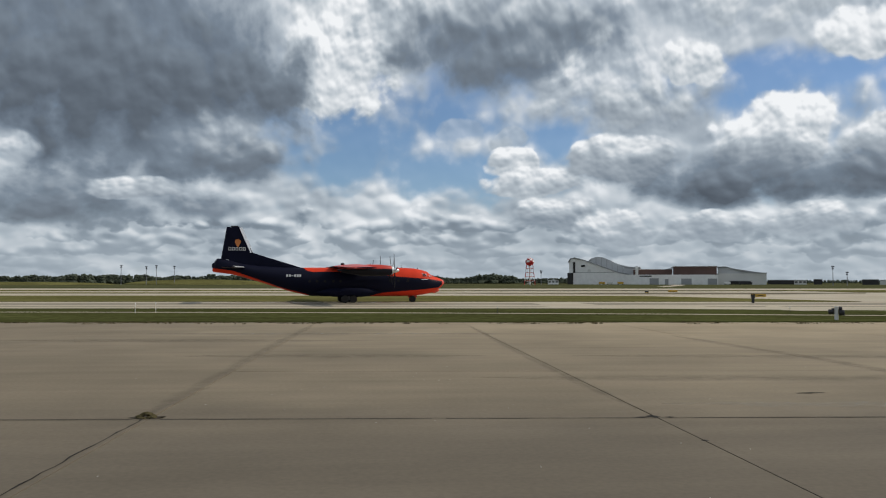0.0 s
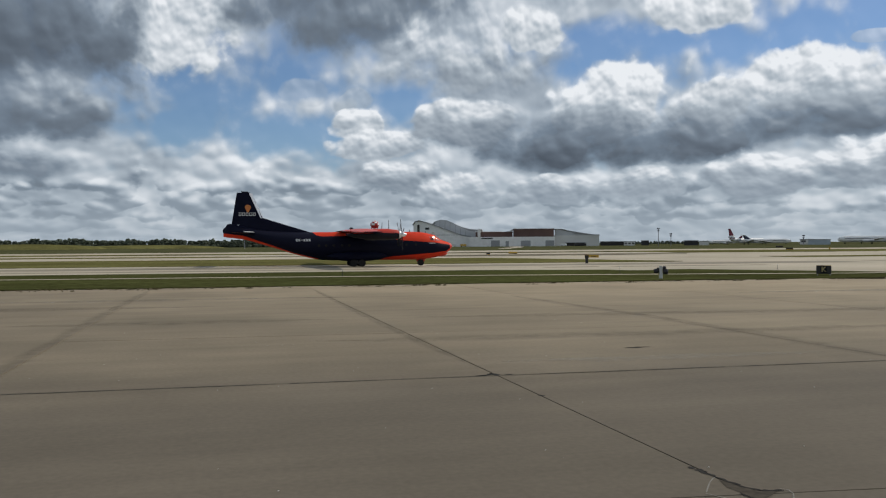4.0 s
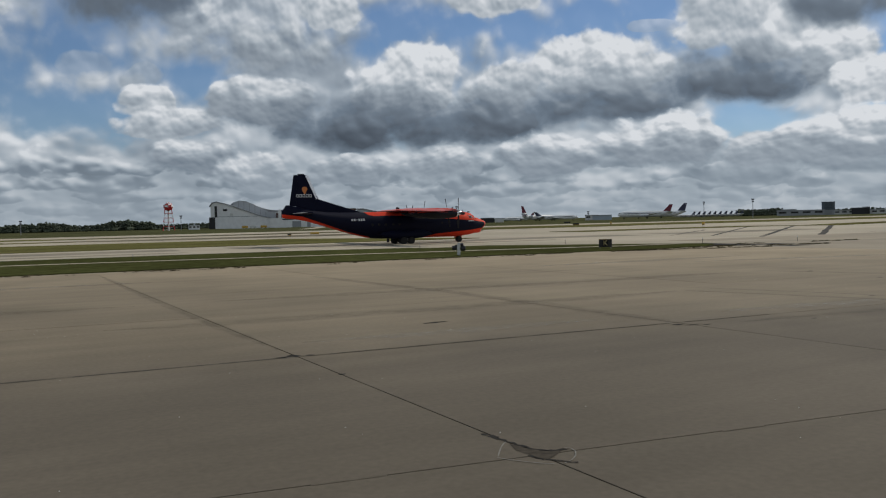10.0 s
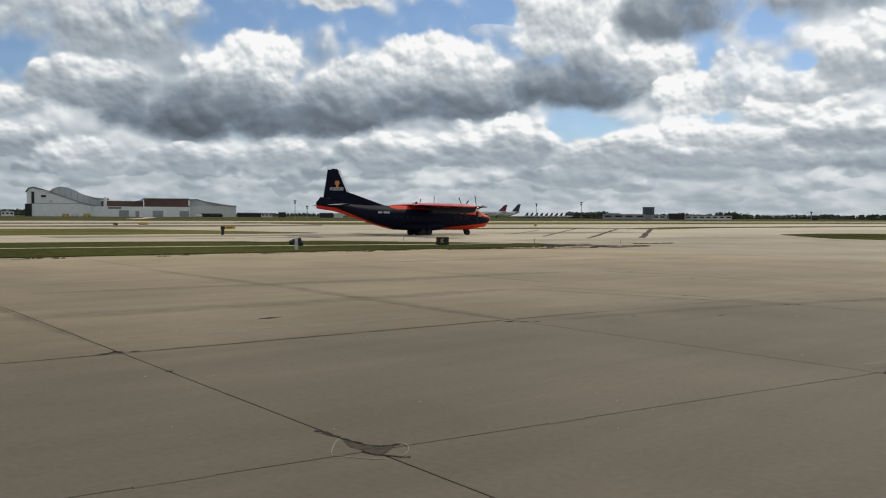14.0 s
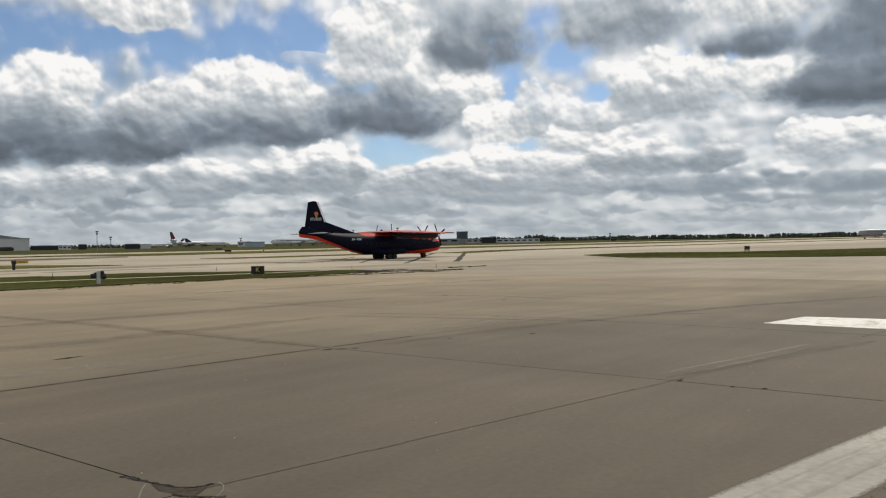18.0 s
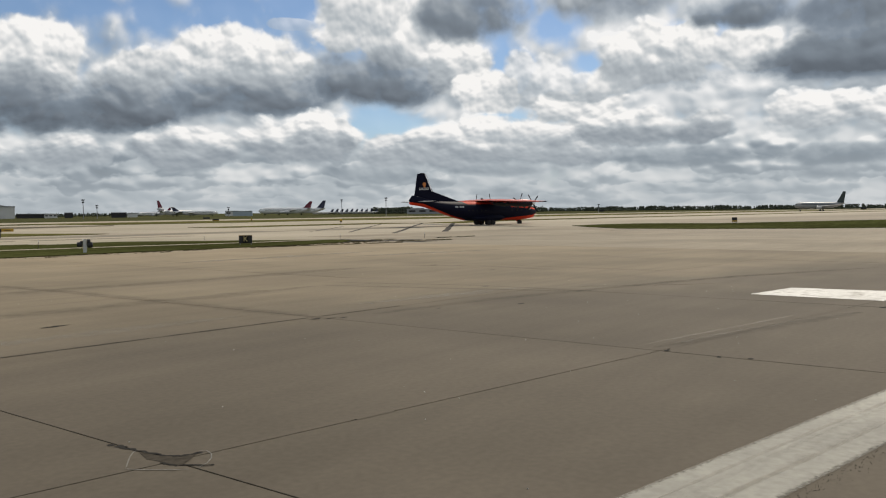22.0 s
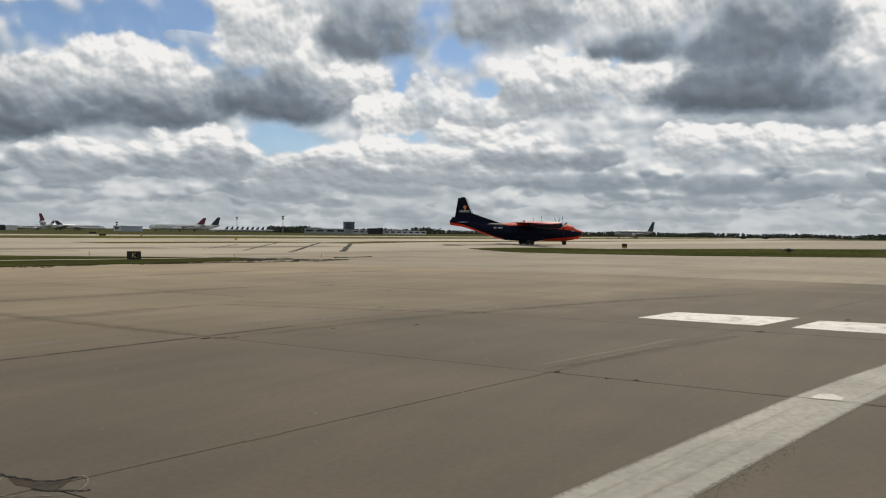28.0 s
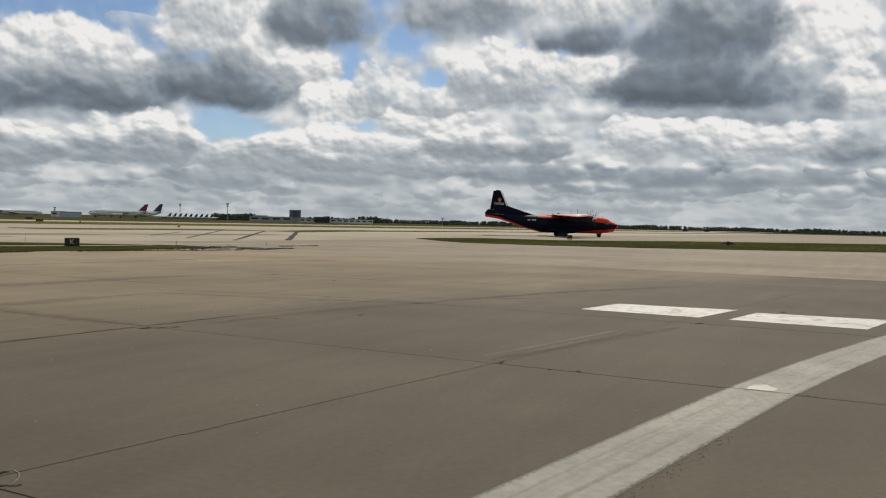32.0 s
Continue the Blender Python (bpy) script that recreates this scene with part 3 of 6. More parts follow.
# near colour stands for cloud shade, the two tints for sun farther out
painted_sun(M_APRON, 14.0, 26.0, (1.75, 1.70, 1.56))
painted_sun(M_APRON, 30.0, 62.0, (1.42, 1.40, 1.36))
M_TAXI = material("taxiway_concrete", (0.43, 0.375, 0.285), 0.8, spec=0.15, grain=0.08, grain_scale=3.0, streak=0.07, patch=0.15, patch_scale=0.04, ground=True)
M_GRASS = material("grass", (0.125, 0.118, 0.045), 0.95, grain=0.25, grain_scale=0.8, streak=0.2, patch=0.3, patch_scale=0.03, spec=0.0, ground=True)
M_FARGRASS = material("far_grass", (0.080, 0.082, 0.040), 0.95, grain=0.25, grain_scale=0.5, streak=0.2, patch=0.3, patch_scale=0.02, spec=0.0, ground=True)
M_LAWN = material("dark_grass", (0.062, 0.066, 0.024), 0.95, grain=0.3, grain_scale=1.2, streak=0.26, patch=0.25, patch_scale=0.05, spec=0.0, ground=True)
M_PAINT_WHITE = material("white_marking", (0.58, 0.575, 0.54), 0.6, grain=0.15, grain_scale=6.0, patch=0.12, patch_scale=0.7, ground=True, wear=((0.16, 0.14, 0.11), 0.53, 1.3, 0.7))
M_PAINT_WORN = material("worn_marking", (0.29, 0.28, 0.24), 0.75, grain=0.16, grain_scale=7.0, streak=0.07, patch=0.2, patch_scale=0.6, ground=True, wear=((0.15, 0.13, 0.10), 0.60, 3.0, 0.5))
M_PAINT_FRESH = material("whiter_marking", (0.50, 0.485, 0.43), 0.6, grain=0.12, grain_scale=9.0, patch=0.12, patch_scale=1.5, ground=True)
M_JOINT = material("joint_filler", (0.035, 0.033, 0.03), 0.9, grain=0.3, grain_scale=5.0, spec=0.05)
M_STAIN = material("rubber_stain", (0.070, 0.060, 0.047), 0.9, grain=0.3, grain_scale=9.0, spec=0.05)
M_ORANGE = material("orange_paint", (0.66, 0.048, 0.018), 0.4, patch=0.08, patch_scale=0.8)
M_NAVY = material("navy_paint", (0.005, 0.006, 0.018), 0.5, patch=0.2, patch_scale=0.6, spec=0.07)
M_SILVER = material("bare_metal", (0.75, 0.76, 0.78), 0.3, 0.6, grain=0.08, grain_scale=4)
M_RUBBER = material("rubber", (0.012, 0.012, 0.012), 0.85, grain=0.2, grain_scale=30)
M_DARK = material("dark_metal", (0.022, 0.022, 0.026), 0.55, 0.2, grain=0.15, grain_scale=10)
M_GLASS = material("cockpit_glass", (0.02, 0.025, 0.03), 0.06, 0.0, spec=0.8)
M_WHITE = material("white_paint", (0.78, 0.78, 0.77), 0.4, patch=0.06, patch_scale=0.3)
M_GREYWALL = material("pale_cladding", (0.60, 0.60, 0.58), 0.6, patch=0.08, patch_scale=0.05)
M_ROOF = material("grey_roofing", (0.30, 0.31, 0.32), 0.5, patch=0.15, patch_scale=0.05)
M_BROWN = material("brown_cladding", (0.10, 0.055, 0.045), 0.7, patch=0.15, patch_scale=0.1)
M_RED = material("red_paint", (0.50, 0.03, 0.03), 0.5, patch=0.1, patch_scale=0.5)
M_BLUEGREY = material("bluish_wall", (0.36, 0.42, 0.47), 0.6, patch=0.1, patch_scale=0.1)
M_YELLOW = material("sign_yellow", (0.50, 0.31, 0.04), 0.5, grain=0.1, grain_scale=8)
M_CREAM = material("sign_cream", (0.50, 0.40, 0.17), 0.6, grain=0.1, grain_scale=8)
M_BLACK = material("sign_black", (0.012, 0.011, 0.010), 0.5, grain=0.2, grain_scale=8)
# foliage lightened: distance haze is put into this colour
M_TREE = material("far_foliage", (0.070, 0.082, 0.058), 0.95, grain=0.35, grain_scale=0.5, patch=0.3, patch_scale=0.06, spec=0.1)
M_WEED = material("weeds", (0.080, 0.068, 0.036), 0.95, grain=0.4, grain_scale=2.0, spec=0.0)
M_TAR = material("tar", (0.055, 0.050, 0.044), 0.85, grain=0.25, grain_scale=1.2, spec=0.1)
M_TAXI_DARK = material("taxiway_worn", (0.25, 0.218, 0.165), 0.8, spec=0.15, grain=0.1, grain_scale=2.0, patch=0.2, patch_scale=0.05)
M_GREYMETAL = material("grey_metal", (0.22, 0.22, 0.23), 0.5, 0.4, grain=0.1, grain_scale=8)
# pale airliner body, its shaded side put into the colour
M_SHADEGREY = material("shaded_pale_paint", (0.27, 0.28, 0.29), 0.45, patch=0.08, patch_scale=0.5)
M_PALEGREY = material("pale_grey_paint", (0.45, 0.46, 0.48), 0.4, patch=0.08, patch_scale=0.5)
M_DECALWHITE = material("white_lettering", (0.52, 0.52, 0.53), 0.4)
M_EMBLEM = material("emblem_orange", (0.52, 0.17, 0.035), 0.4, patch=0.1, patch_scale=2.0)
M_WINGTOP = material("faded_orange_paint", (0.56, 0.042, 0.024), 0.45, patch=0.15, patch_scale=0.5)
M_NACELLE = material("sooty_navy_paint", (0.008, 0.008, 0.014), 0.5, patch=0.25, patch_scale=0.8, spec=0.2)
M_ROOFPALE = material("pale_roofing", (0.46, 0.48, 0.50), 0.45, patch=0.12, patch_scale=0.05)
M_NAVYTAIL = material("dark_blue_tail", (0.02, 0.025, 0.06), 0.4, patch=0.1, patch_scale=0.3)
M_GREENTAIL = material("dark_green_tail", (0.015, 0.03, 0.03), 0.4, patch=0.1, patch_scale=0.3)
M_BLACKGLOSS = material("black_panel", (0.01, 0.01, 0.01), 0.5, spec=0.2)


def livery():
    """Navy band between two swept edges on orange, by height along the hull."""
    m = material("aircraft_livery", (0.66, 0.048, 0.018), 0.58, patch=0.08, patch_scale=0.8, spec=0.10)
    n, l = m.node_tree.nodes, m.node_tree.links
    b = n["Principled BSDF"]
    orange = b.inputs["Base Color"].links[0].from_socket
    co = n.new("ShaderNodeTexCoord")
    sp = n.new("ShaderNodeSeparateXYZ")
    l.new(co.outputs["Object"], sp.inputs[0])
    u = n.new("ShaderNodeMapRange")
    u.inputs[1].default_value, u.inputs[2].default_value = -18.75, 14.3
    l.new(sp.outputs[0], u.inputs[0])

    def edge(pairs):
        r = n.new("ShaderNodeValToRGB")
        el = r.color_ramp.elements
        for k, (x, z) in enumerate(pairs):
            p = (x + 18.75) / 33.05
            e = el[k] if k < 2 else el.new(p)
            e.position = p
            e.color = (z / 8, z / 8, z / 8, 1)
        l.new(u.outputs[0], r.inputs[0])
        return r.outputs[0]

    def step(a, b_):
        s = n.new("ShaderNodeMath")
        s.operation = "GREATER_THAN"
        l.new(a, s.inputs[0])
        l.new(b_, s.inputs[1])
        return s.outputs[0]

    zz = n.new("ShaderNodeMath")
    zz.operation = "DIVIDE"
    zz.inputs[1].default_value = 8.0
    l.new(sp.outputs[2], zz.inputs[0])
    upper = edge([(-18.75, 7.8), (-6.7, 7.8), (-6.5, 5.1), (-5.9, 4.55), (-5.0, 4.35), (-3.0, 4.4), (3.5, 4.3), (5.9, 3.8), (11.4, 3.4), (13.6, 3.1), (14.25, 2.95)])
    lower = edge([(-18.75, 4.85), (-16.0, 4.5), (-14.7, 4.05), (-8.9, 2.0), (-5.6, 1.2), (-5.0, 0.0), (3.0, 0.0), (3.3, 0.95), (4.0, 1.2), (5.2, 1.42), (8.0, 1.65), (11.0, 1.88), (13.3, 2.15), (14.2, 2.85)])
    both = n.new("ShaderNodeMath")
    both.operation = "MULTIPLY"
    l.new(step(upper, zz.outputs[0]), both.inputs[0])
    l.new(step(zz.outputs[0], lower), both.inputs[1])
    mx = n.new("ShaderNodeMix")
    mx.data_type = "RGBA"
    l.new(both.outputs[0], mx.inputs[0])
    l.new(orange, mx.inputs[6])
    mx.inputs[7].default_value = (0.005, 0.006, 0.018, 1)
    l.new(mx.outputs[2], b.inputs["Base Color"])
    return m


M_LIVERY = livery()


M_CHALK = material("chalk", (0.20, 0.19, 0.165), 0.9, grain=0.3, grain_scale=14.0)
M_DARKGLASS = material("dark_glazing", (0.06, 0.08, 0.10), 0.3, patch=0.1, patch_scale=0.2)
# paler copy of the apron concrete: sunlight far right put into its colour
M_APRON_SUN = material("sunlit_concrete", (0.31, 0.265, 0.198), 0.85, grain=0.08, grain_scale=7.0, streak=0.07, patch=0.16, patch_scale=0.1, bump=0.1, spec=0.15, per_object=0.04, ground=True)
M_SMEAR = material("soft_stain", (0.085, 0.072, 0.056), 0.9, grain=0.25, grain_scale=3.0, ground=True)


def feathered(m, density):
    """Thin and broken towards its rims: lets the ground beneath show through."""
    n, l = m.node_tree.nodes, m.node_tree.links
    t = n.new("ShaderNodeTexNoise")
    t.inputs["Scale"].default_value, t.inputs["Detail"].default_value = 1.6, 8.0
    l.new(n.new("ShaderNodeNewGeometry").outputs["Position"], t.inputs["Vector"])
    uv = n.new("ShaderNodeUVMap")
    sp = n.new("ShaderNodeSeparateXYZ")
    l.new(uv.outputs[0], sp.inputs[0])
    tri = n.new("ShaderNodeMapRange")
    tri.interpolation_type = "SMOOTHSTEP"
    tri.inputs[1].default_value, tri.inputs[2].default_value = 1.0, 0.1
    ab = n.new("ShaderNodeMath")
    ab.operation = "ABSOLUTE"
    l.new(sp.outputs[0], ab.inputs[0])
    l.new(ab.outputs[0], tri.inputs[0])
    rp = n.new("ShaderNodeMapRange")
    rp.inputs[1].default_value, rp.inputs[2].default_value, rp.inputs[3].default_value, rp.inputs[4].default_value = 0.3, 0.65, 0.25, 1.0
    l.new(t.outputs[0], rp.inputs[0])
    k = n.new("ShaderNodeMath")
    k.operation = "MULTIPLY"
    l.new(tri.outputs[0], k.inputs[0])
    l.new(rp.outputs[0], k.inputs[1])
    k2 = n.new("ShaderNodeMath")
    k2.operation = "MULTIPLY"
    k2.inputs[1].default_value = density
    l.new(k.outputs[0], k2.inputs[0])
    l.new(k2.outputs[0], n["Principled BSDF"].inputs["Alpha"])
    return m


feathered(M_SMEAR, 0.24)
M_PALESMEAR = feathered(material("pale_scuff", (0.30, 0.27, 0.21), 0.65, grain=0.2, grain_scale=3.0, ground=True), 0.4)
M_SCUFF = feathered(material("grey_scuff", (0.155, 0.145, 0.12), 0.8, grain=0.2, grain_scale=5.0, ground=True), 0.09)


def worn_rims(m, start):
    """Paint that has flaked away in a ragged edge on both sides of a band."""
    n, l = m.node_tree.nodes, m.node_tree.links
    sp = n.new("ShaderNodeSeparateXYZ")
    l.new(n.new("ShaderNodeUVMap").outputs[0], sp.inputs[0])
    t = n.new("ShaderNodeTexNoise")
    t.inputs["Scale"].default_value, t.inputs["Detail"].default_value, t.inputs["Roughness"].default_value = 17.0, 6.0, 0.6
    l.new(n.new("ShaderNodeNewGeometry").outputs["Position"], t.inputs["Vector"])
    ab = n.new("ShaderNodeMath")
    ab.operation = "ABSOLUTE"
    l.new(sp.outputs[0], ab.inputs[0])
    k = n.new("ShaderNodeMath")
    k.operation, k.inputs[1].default_value = "MULTIPLY_ADD", 0.35
    l.new(t.outputs[0], k.inputs[0])
    l.new(ab.outputs[0], k.inputs[2])
    rp = n.new("ShaderNodeMapRange")
    rp.inputs[1].default_value, rp.inputs[2].default_value = start + 0.26, start + 0.08
    l.new(k.outputs[0], rp.inputs[0])
    l.new(rp.outputs[0], n["Principled BSDF"].inputs["Alpha"])


worn_rims(M_PAINT_WORN, 0.96)


def darkened_corner(m):
    """The corner of the paving next to the apron is tinted darker to continue its tone."""
    n, l = m.node_tree.nodes, m.node_tree.links
    b = n["Principled BSDF"]
    old = b.inputs["Base Color"].links[0].from_socket
    sp = n.new("ShaderNodeSeparateXYZ")
    l.new(n.new("ShaderNodeNewGeometry").outputs["Position"], sp.inputs[0])
    share = []
    for axis, a, c in ((0, 50.0, 75.0), (1, 95.0, 62.0)):
        r = n.new("ShaderNodeMapRange")
        r.interpolation_type = "SMOOTHSTEP"
        r.inputs[1].default_value, r.inputs[2].default_value = a, c
        l.new(sp.outputs[axis], r.inputs[0])
        share.append(r.outputs[0])
    k = n.new("ShaderNodeMath")
    k.operation = "MULTIPLY"
    l.new(share[0], k.inputs[0])
    l.new(share[1], k.inputs[1])
    mx = n.new("ShaderNodeMix")
    mx.data_type, mx.blend_type = "RGBA", "MULTIPLY"
    l.new(k.outputs[0], mx.inputs[0])
    l.new(old, mx.inputs[6])
    mx.inputs[7].default_value = (0.68, 0.665, 0.65, 1)
    l.new(mx.outputs[2], b.inputs["Base Color"])


darkened_corner(M_TAXI)
M_REDTAIL = material("dark_red_tail", (0.15, 0.013, 0.03), 0.45, patch=0.1, patch_scale=0.3)


# ---- building blocks ----
def mesh_of(bm, name, mats, smooth=False):
    me = bpy.data.meshes.new(name)
    bmesh.ops.recalc_face_normals(bm, faces=bm.faces)
    bm.to_mesh(me)
    bm.free()
    for m in (mats if isinstance(mats, (list, tuple)) else [mats]):
        me.materials.append(m)
    if smooth:
        me.shade_smooth()
        me.set_sharp_from_angle(angle=radians(40))
    return me


def part(name, bm, mats, parent=None, label="", smooth=False, m=None):
    ob = new(name, mesh_of(bm, name, mats, smooth))
    if parent is not None:
        ob.parent = parent
    if m is not None:
        ob.matrix_basis = m
    if label:
        tagged(ob, label)
    return ob


def thing(name, label, category, group="", kind="", m=None):
    ob = new(name)
    ob.empty_display_size = 0.3
    if m is not None:
        ob.matrix_basis = m
    return tagged(ob, label, category, group, kind)


def add_box(bm, x0, x1, y0, y1, z0, z1, bevel=0.0):
    r = bmesh.ops.create_cube(bm, size=1.0, matrix=Matrix.Translation(((x0 + x1) / 2, (y0 + y1) / 2, (z0 + z1) / 2))
                              @ Matrix.Diagonal((x1 - x0, y1 - y0, z1 - z0, 1)))
    if bevel:
        es = list({e for v in r["verts"] for e in v.link_edges})
        bmesh.ops.bevel(bm, geom=es, offset=bevel, segments=1, affect="EDGES", profile=0.5)
    return bm


def box(x0, x1, y0, y1, z0, z1, bevel=0.0):
    return add_box(bmesh.new(), x0, x1, y0, y1, z0, z1, bevel)


def add_tube(bm, p, q, r0, r1=None, seg=10, caps=True):
    """A tapered round bar from p to q."""
    p, q = Vector(p), Vector(q)
    d = q - p
    m = Matrix.Translation((p + q) / 2) @ d.to_track_quat("Z", "Y").to_matrix().to_4x4()
    bmesh.ops.create_cone(bm, cap_ends=caps, segments=seg, radius1=r0, radius2=r0 if r1 is None else r1, depth=d.length, matrix=m)
    return bm


def tube(p, q, r0, r1=None, seg=10):
    return add_tube(bmesh.new(), p, q, r0, r1, seg)


def loft(rings, close=True, cap=True):
    """Skin over rings of equal point count."""
    bm = bmesh.new()
    vs = [[bm.verts.new(p) for p in ring] for ring in rings]
    k = len(vs[0])
    for a, b in zip(vs, vs[1:]):
        for i in range(k if close else k - 1):
            j = (i + 1) % k
            bm.faces.new((a[i], a[j], b[j], b[i]))
    if cap:
        bm.faces.new(vs[0])
        bm.faces.new(vs[-1])
    return bm


def table(x, pts):
    """Linear reading of a small table of pairs."""
    for (x0, y0), (x1, y1) in zip(pts, pts[1:]):
        if x <= x1:
            return y0 + (y1 - y0) * max(0.0, min(1.0, (x - x0) / (x1 - x0)))
    return pts[-1][1]


def swell(x, y):
    """The gentle rise and fall of the paving beyond the apron, shaped to fit the camera's view."""
    def ease(a, b, v):
        u = max(0.0, min(1.0, (v - a) / (b - a)))
        return u * u * (3 - 2 * u)
    r = math.hypot(x, y)
    return table(x, [(-40, 0), (10, -.08), (30, -.35), (55, -.45), (105, -.42), (130, -.25), (158, 0), (178, .32), (200, .42), (260, .42), (400, 0)]) * ease(84, 112, r) * (1 - ease(235, 330, r))


def on_swell(x, y):
    """The spot on the swell that lies behind the flat spot (x, y), seen from the eye's height of 3 m."""
    s = 0.0
    for _ in range(4):
        k = (3.0 - s) / 3.0
        s = swell(x * k, y * k)
    return x * k, y * k, s


def draped(bm):
    """Cut a flat sheet into strips and lay it over the swell."""
    for x in range(-40, 401, 10):
        bmesh.ops.bisect_plane(bm, geom=bm.verts[:] + bm.edges[:] + bm.faces[:], plane_co=(x, 0, 0), plane_no=(1, 0, 0))
    for y in range(-110, 331, 10):
        bmesh.ops.bisect_plane(bm, geom=bm.verts[:] + bm.edges[:] + bm.faces[:], plane_co=(0, y, 0), plane_no=(0, 1, 0))
    for v in bm.verts:
        x, y, s = on_swell(v.co.x, v.co.y)
        v.co = (x, y, v.co.z + s)
    return bm


def sheet(points, z, thick=0.0):
    """A flat polygon, with a skirt down to give it depth."""
    bm = bmesh.new()
    top = [bm.verts.new((x, y, z)) for x, y in points]
    bm.faces.new(top)
    if thick:
        low = [bm.verts.new((x, y, z - thick)) for x, y in points]
        n = len(top)
        for i in range(n):
            j = (i + 1) % n
            bm.faces.new((top[i], low[i], low[j], top[j]))
    bmesh.ops.triangulate(bm, faces=[f for f in bm.faces if len(f.verts) > 4])
    return bm


# ---- ground ----
SLOPE = -0.077     # the strips run slightly towards the camera on the way to +x


def band(c0, c1, x0, x1):
    return [(x0, c0 + SLOPE * x0), (x1, c0 + SLOPE * x1), (x1, c1 + SLOPE * x1), (x0, c1 + SLOPE * x0)]


bm = bmesh.new()
bmesh.ops.create_circle(bm, cap_ends=True, segments=96, radius=4600)
for v in bm.verts:
    v.co.z = -0.6
tagged(part("ground", bm, M_FARGRASS), "flat green airfield grass reaching to the horizon", "grass", kind="structure")
pavement = tagged(part("pavement", draped(sheet([(-900, -200), (900, -200), (900, 222 + SLOPE * 900), (-900, 222 - SLOPE * 900)], -0.02, 0.9)), M_TAXI),
                  "pale tan concrete taxiways and apron margin", "pavement", kind="structure")
apron = tagged(part("apron", draped(sheet([(-82.4, -7.9), (93.8, -34.2), (93.8, 41.3), (104.8, 40.4), (104.8, 53.9), (115.8, 53.1), (115.8, 72.9), (71.95, 76.2), (71.95, 56.4), (60.9, 57.3), (-82.4, 68.3)], -0.03, 0.005)), M_JOINT),
               "weathered grey concrete apron with dark joints", "pavement", kind="structure")
runway = tagged(part("runway", sheet(band(280, 341, -1600, 1600), -0.02, 0.6), M_TAXI), "pale concrete runway strip", "runway", kind="structure")


def island(points, label, mat=None):
    return tagged(part("grass_island", draped(sheet(points, 0.05, 0.2)), mat or M_GRASS), label, "grass", kind="structure")


island([(-700, 62.4 - SLOPE * 700), (-100, 70.1), (0, 62.4), (40, 59.4), (52, 57.6), (60, 58.8), (64.5, 62), (65.5, 65), (61, 72), (51, 83), (30, 90), (0, 92.3), (-100, 100), (-700, 92.3 - SLOPE * 700)],
       "mown grass strip with a narrow concrete path along it", M_LAWN)
island([(-900, 124 - SLOPE * 900), (0, 124), (50, 120), (68, 117.5), (71, 118.5), (70, 123), (63, 143), (53, 166), (0, 172.8), (-900, 172.8 - SLOPE * 900)],
       "mown grass between two taxiways")
island([(137, 76), (127, 67), (119, 58), (119.5, 46), (124, 33), (136, 17), (153, -1), (220, -60), (420, -180), (900, -420), (900, -340), (290, -20), (200, 44), (180, 64), (165, 73), (150, 76.5)],
       "dark green mown grass island with a pointed tip", M_LAWN)
island(band(147, 159, 108, 900), "narrow grass strip beyond the taxiway")
tagged(part("taxiway", sheet(band(221, 254, -1500, 128), -0.022, 0.5), M_TAXI), "pale concrete strip of the parallel taxiway", "taxiway", kind="structure")
island(band(253, 281, -1500, 100) [:1] + [(100, 253 + SLOPE * 100), (126, 262 + SLOPE * 126), (100, 281 + SLOPE * 100), (-1500, 281 - SLOPE * 1500)], "grass between taxiway and runway")
island(band(222, 281, 128, 900), "grass between taxiway and runway")
island([(-900, 206.5 - SLOPE * 900), (70, 206.5 + SLOPE * 70), (84, 214 + SLOPE * 84), (70, 221.5 + SLOPE * 70), (-900, 221.5 - SLOPE * 900)], "narrow grass strip between two taxiways")


# ---- paint and joints on the apron ----
def ribbon(pts, widths, z, thick=0.0):
    """A band of given width along a line of points."""
    bm = bmesh.new()
    pts = [Vector((*p, 0)) for p in pts]
    left, right = [], []
    for i, p in enumerate(pts):
        d = (pts[min(i + 1, len(pts) - 1)] - pts[max(i - 1, 0)]).normalized()
        nrm = Vector((-d.y, d.x, 0))
        w = widths[i] if isinstance(widths, (list, tuple)) else widths
        left.append(bm.verts.new((*(p + nrm * w / 2).xy, z)))
        right.append(bm.verts.new((*(p - nrm * w / 2).xy, z)))
    for i in range(len(pts) - 1):
        bm.faces.new((left[i], right[i], right[i + 1], left[i + 1]))
    return bm


def ragged(p, q, n, wobble, rng):
    """A line with small sideways wanderings."""
    p, q = Vector(p), Vector(q)
    d = (q - p)
    nrm = Vector((-d.y, d.x)).normalized()
    return [tuple(p + d * (i / n) + nrm * rng.uniform(-wobble, wobble)) for i in range(n + 1)]


# the broad worn white line, curving away to the right, and the painted blocks beyond it
line_shape = ribbon([(-6.0, 4.9), (-2.0, 4.55), (2.0, 4.15), (5.5, 3.72), (9.0, 3.17), (12.8, 2.56), (16.8, 1.88), (20.0, 1.23), (23.0, 0.55), (26.0, -0.2), (29.0, -1.0), (36.0, -3.2), (50.0, -8.5)], 1.22, 0.008)
line_uv = line_shape.loops.layers.uv.new("UVMap")
for f in line_shape.faces:
    for k, lp in enumerate(f.loops):
        lp[line_uv].uv = ((-1.0, 1.0, 1.0, -1.0)[k], 0.0)
tagged(part("painted_line", line_shape, M_PAINT_WORN),
       "broad worn off-white painted line across the apron", "marking", kind="structure")
rng = random.Random(4)
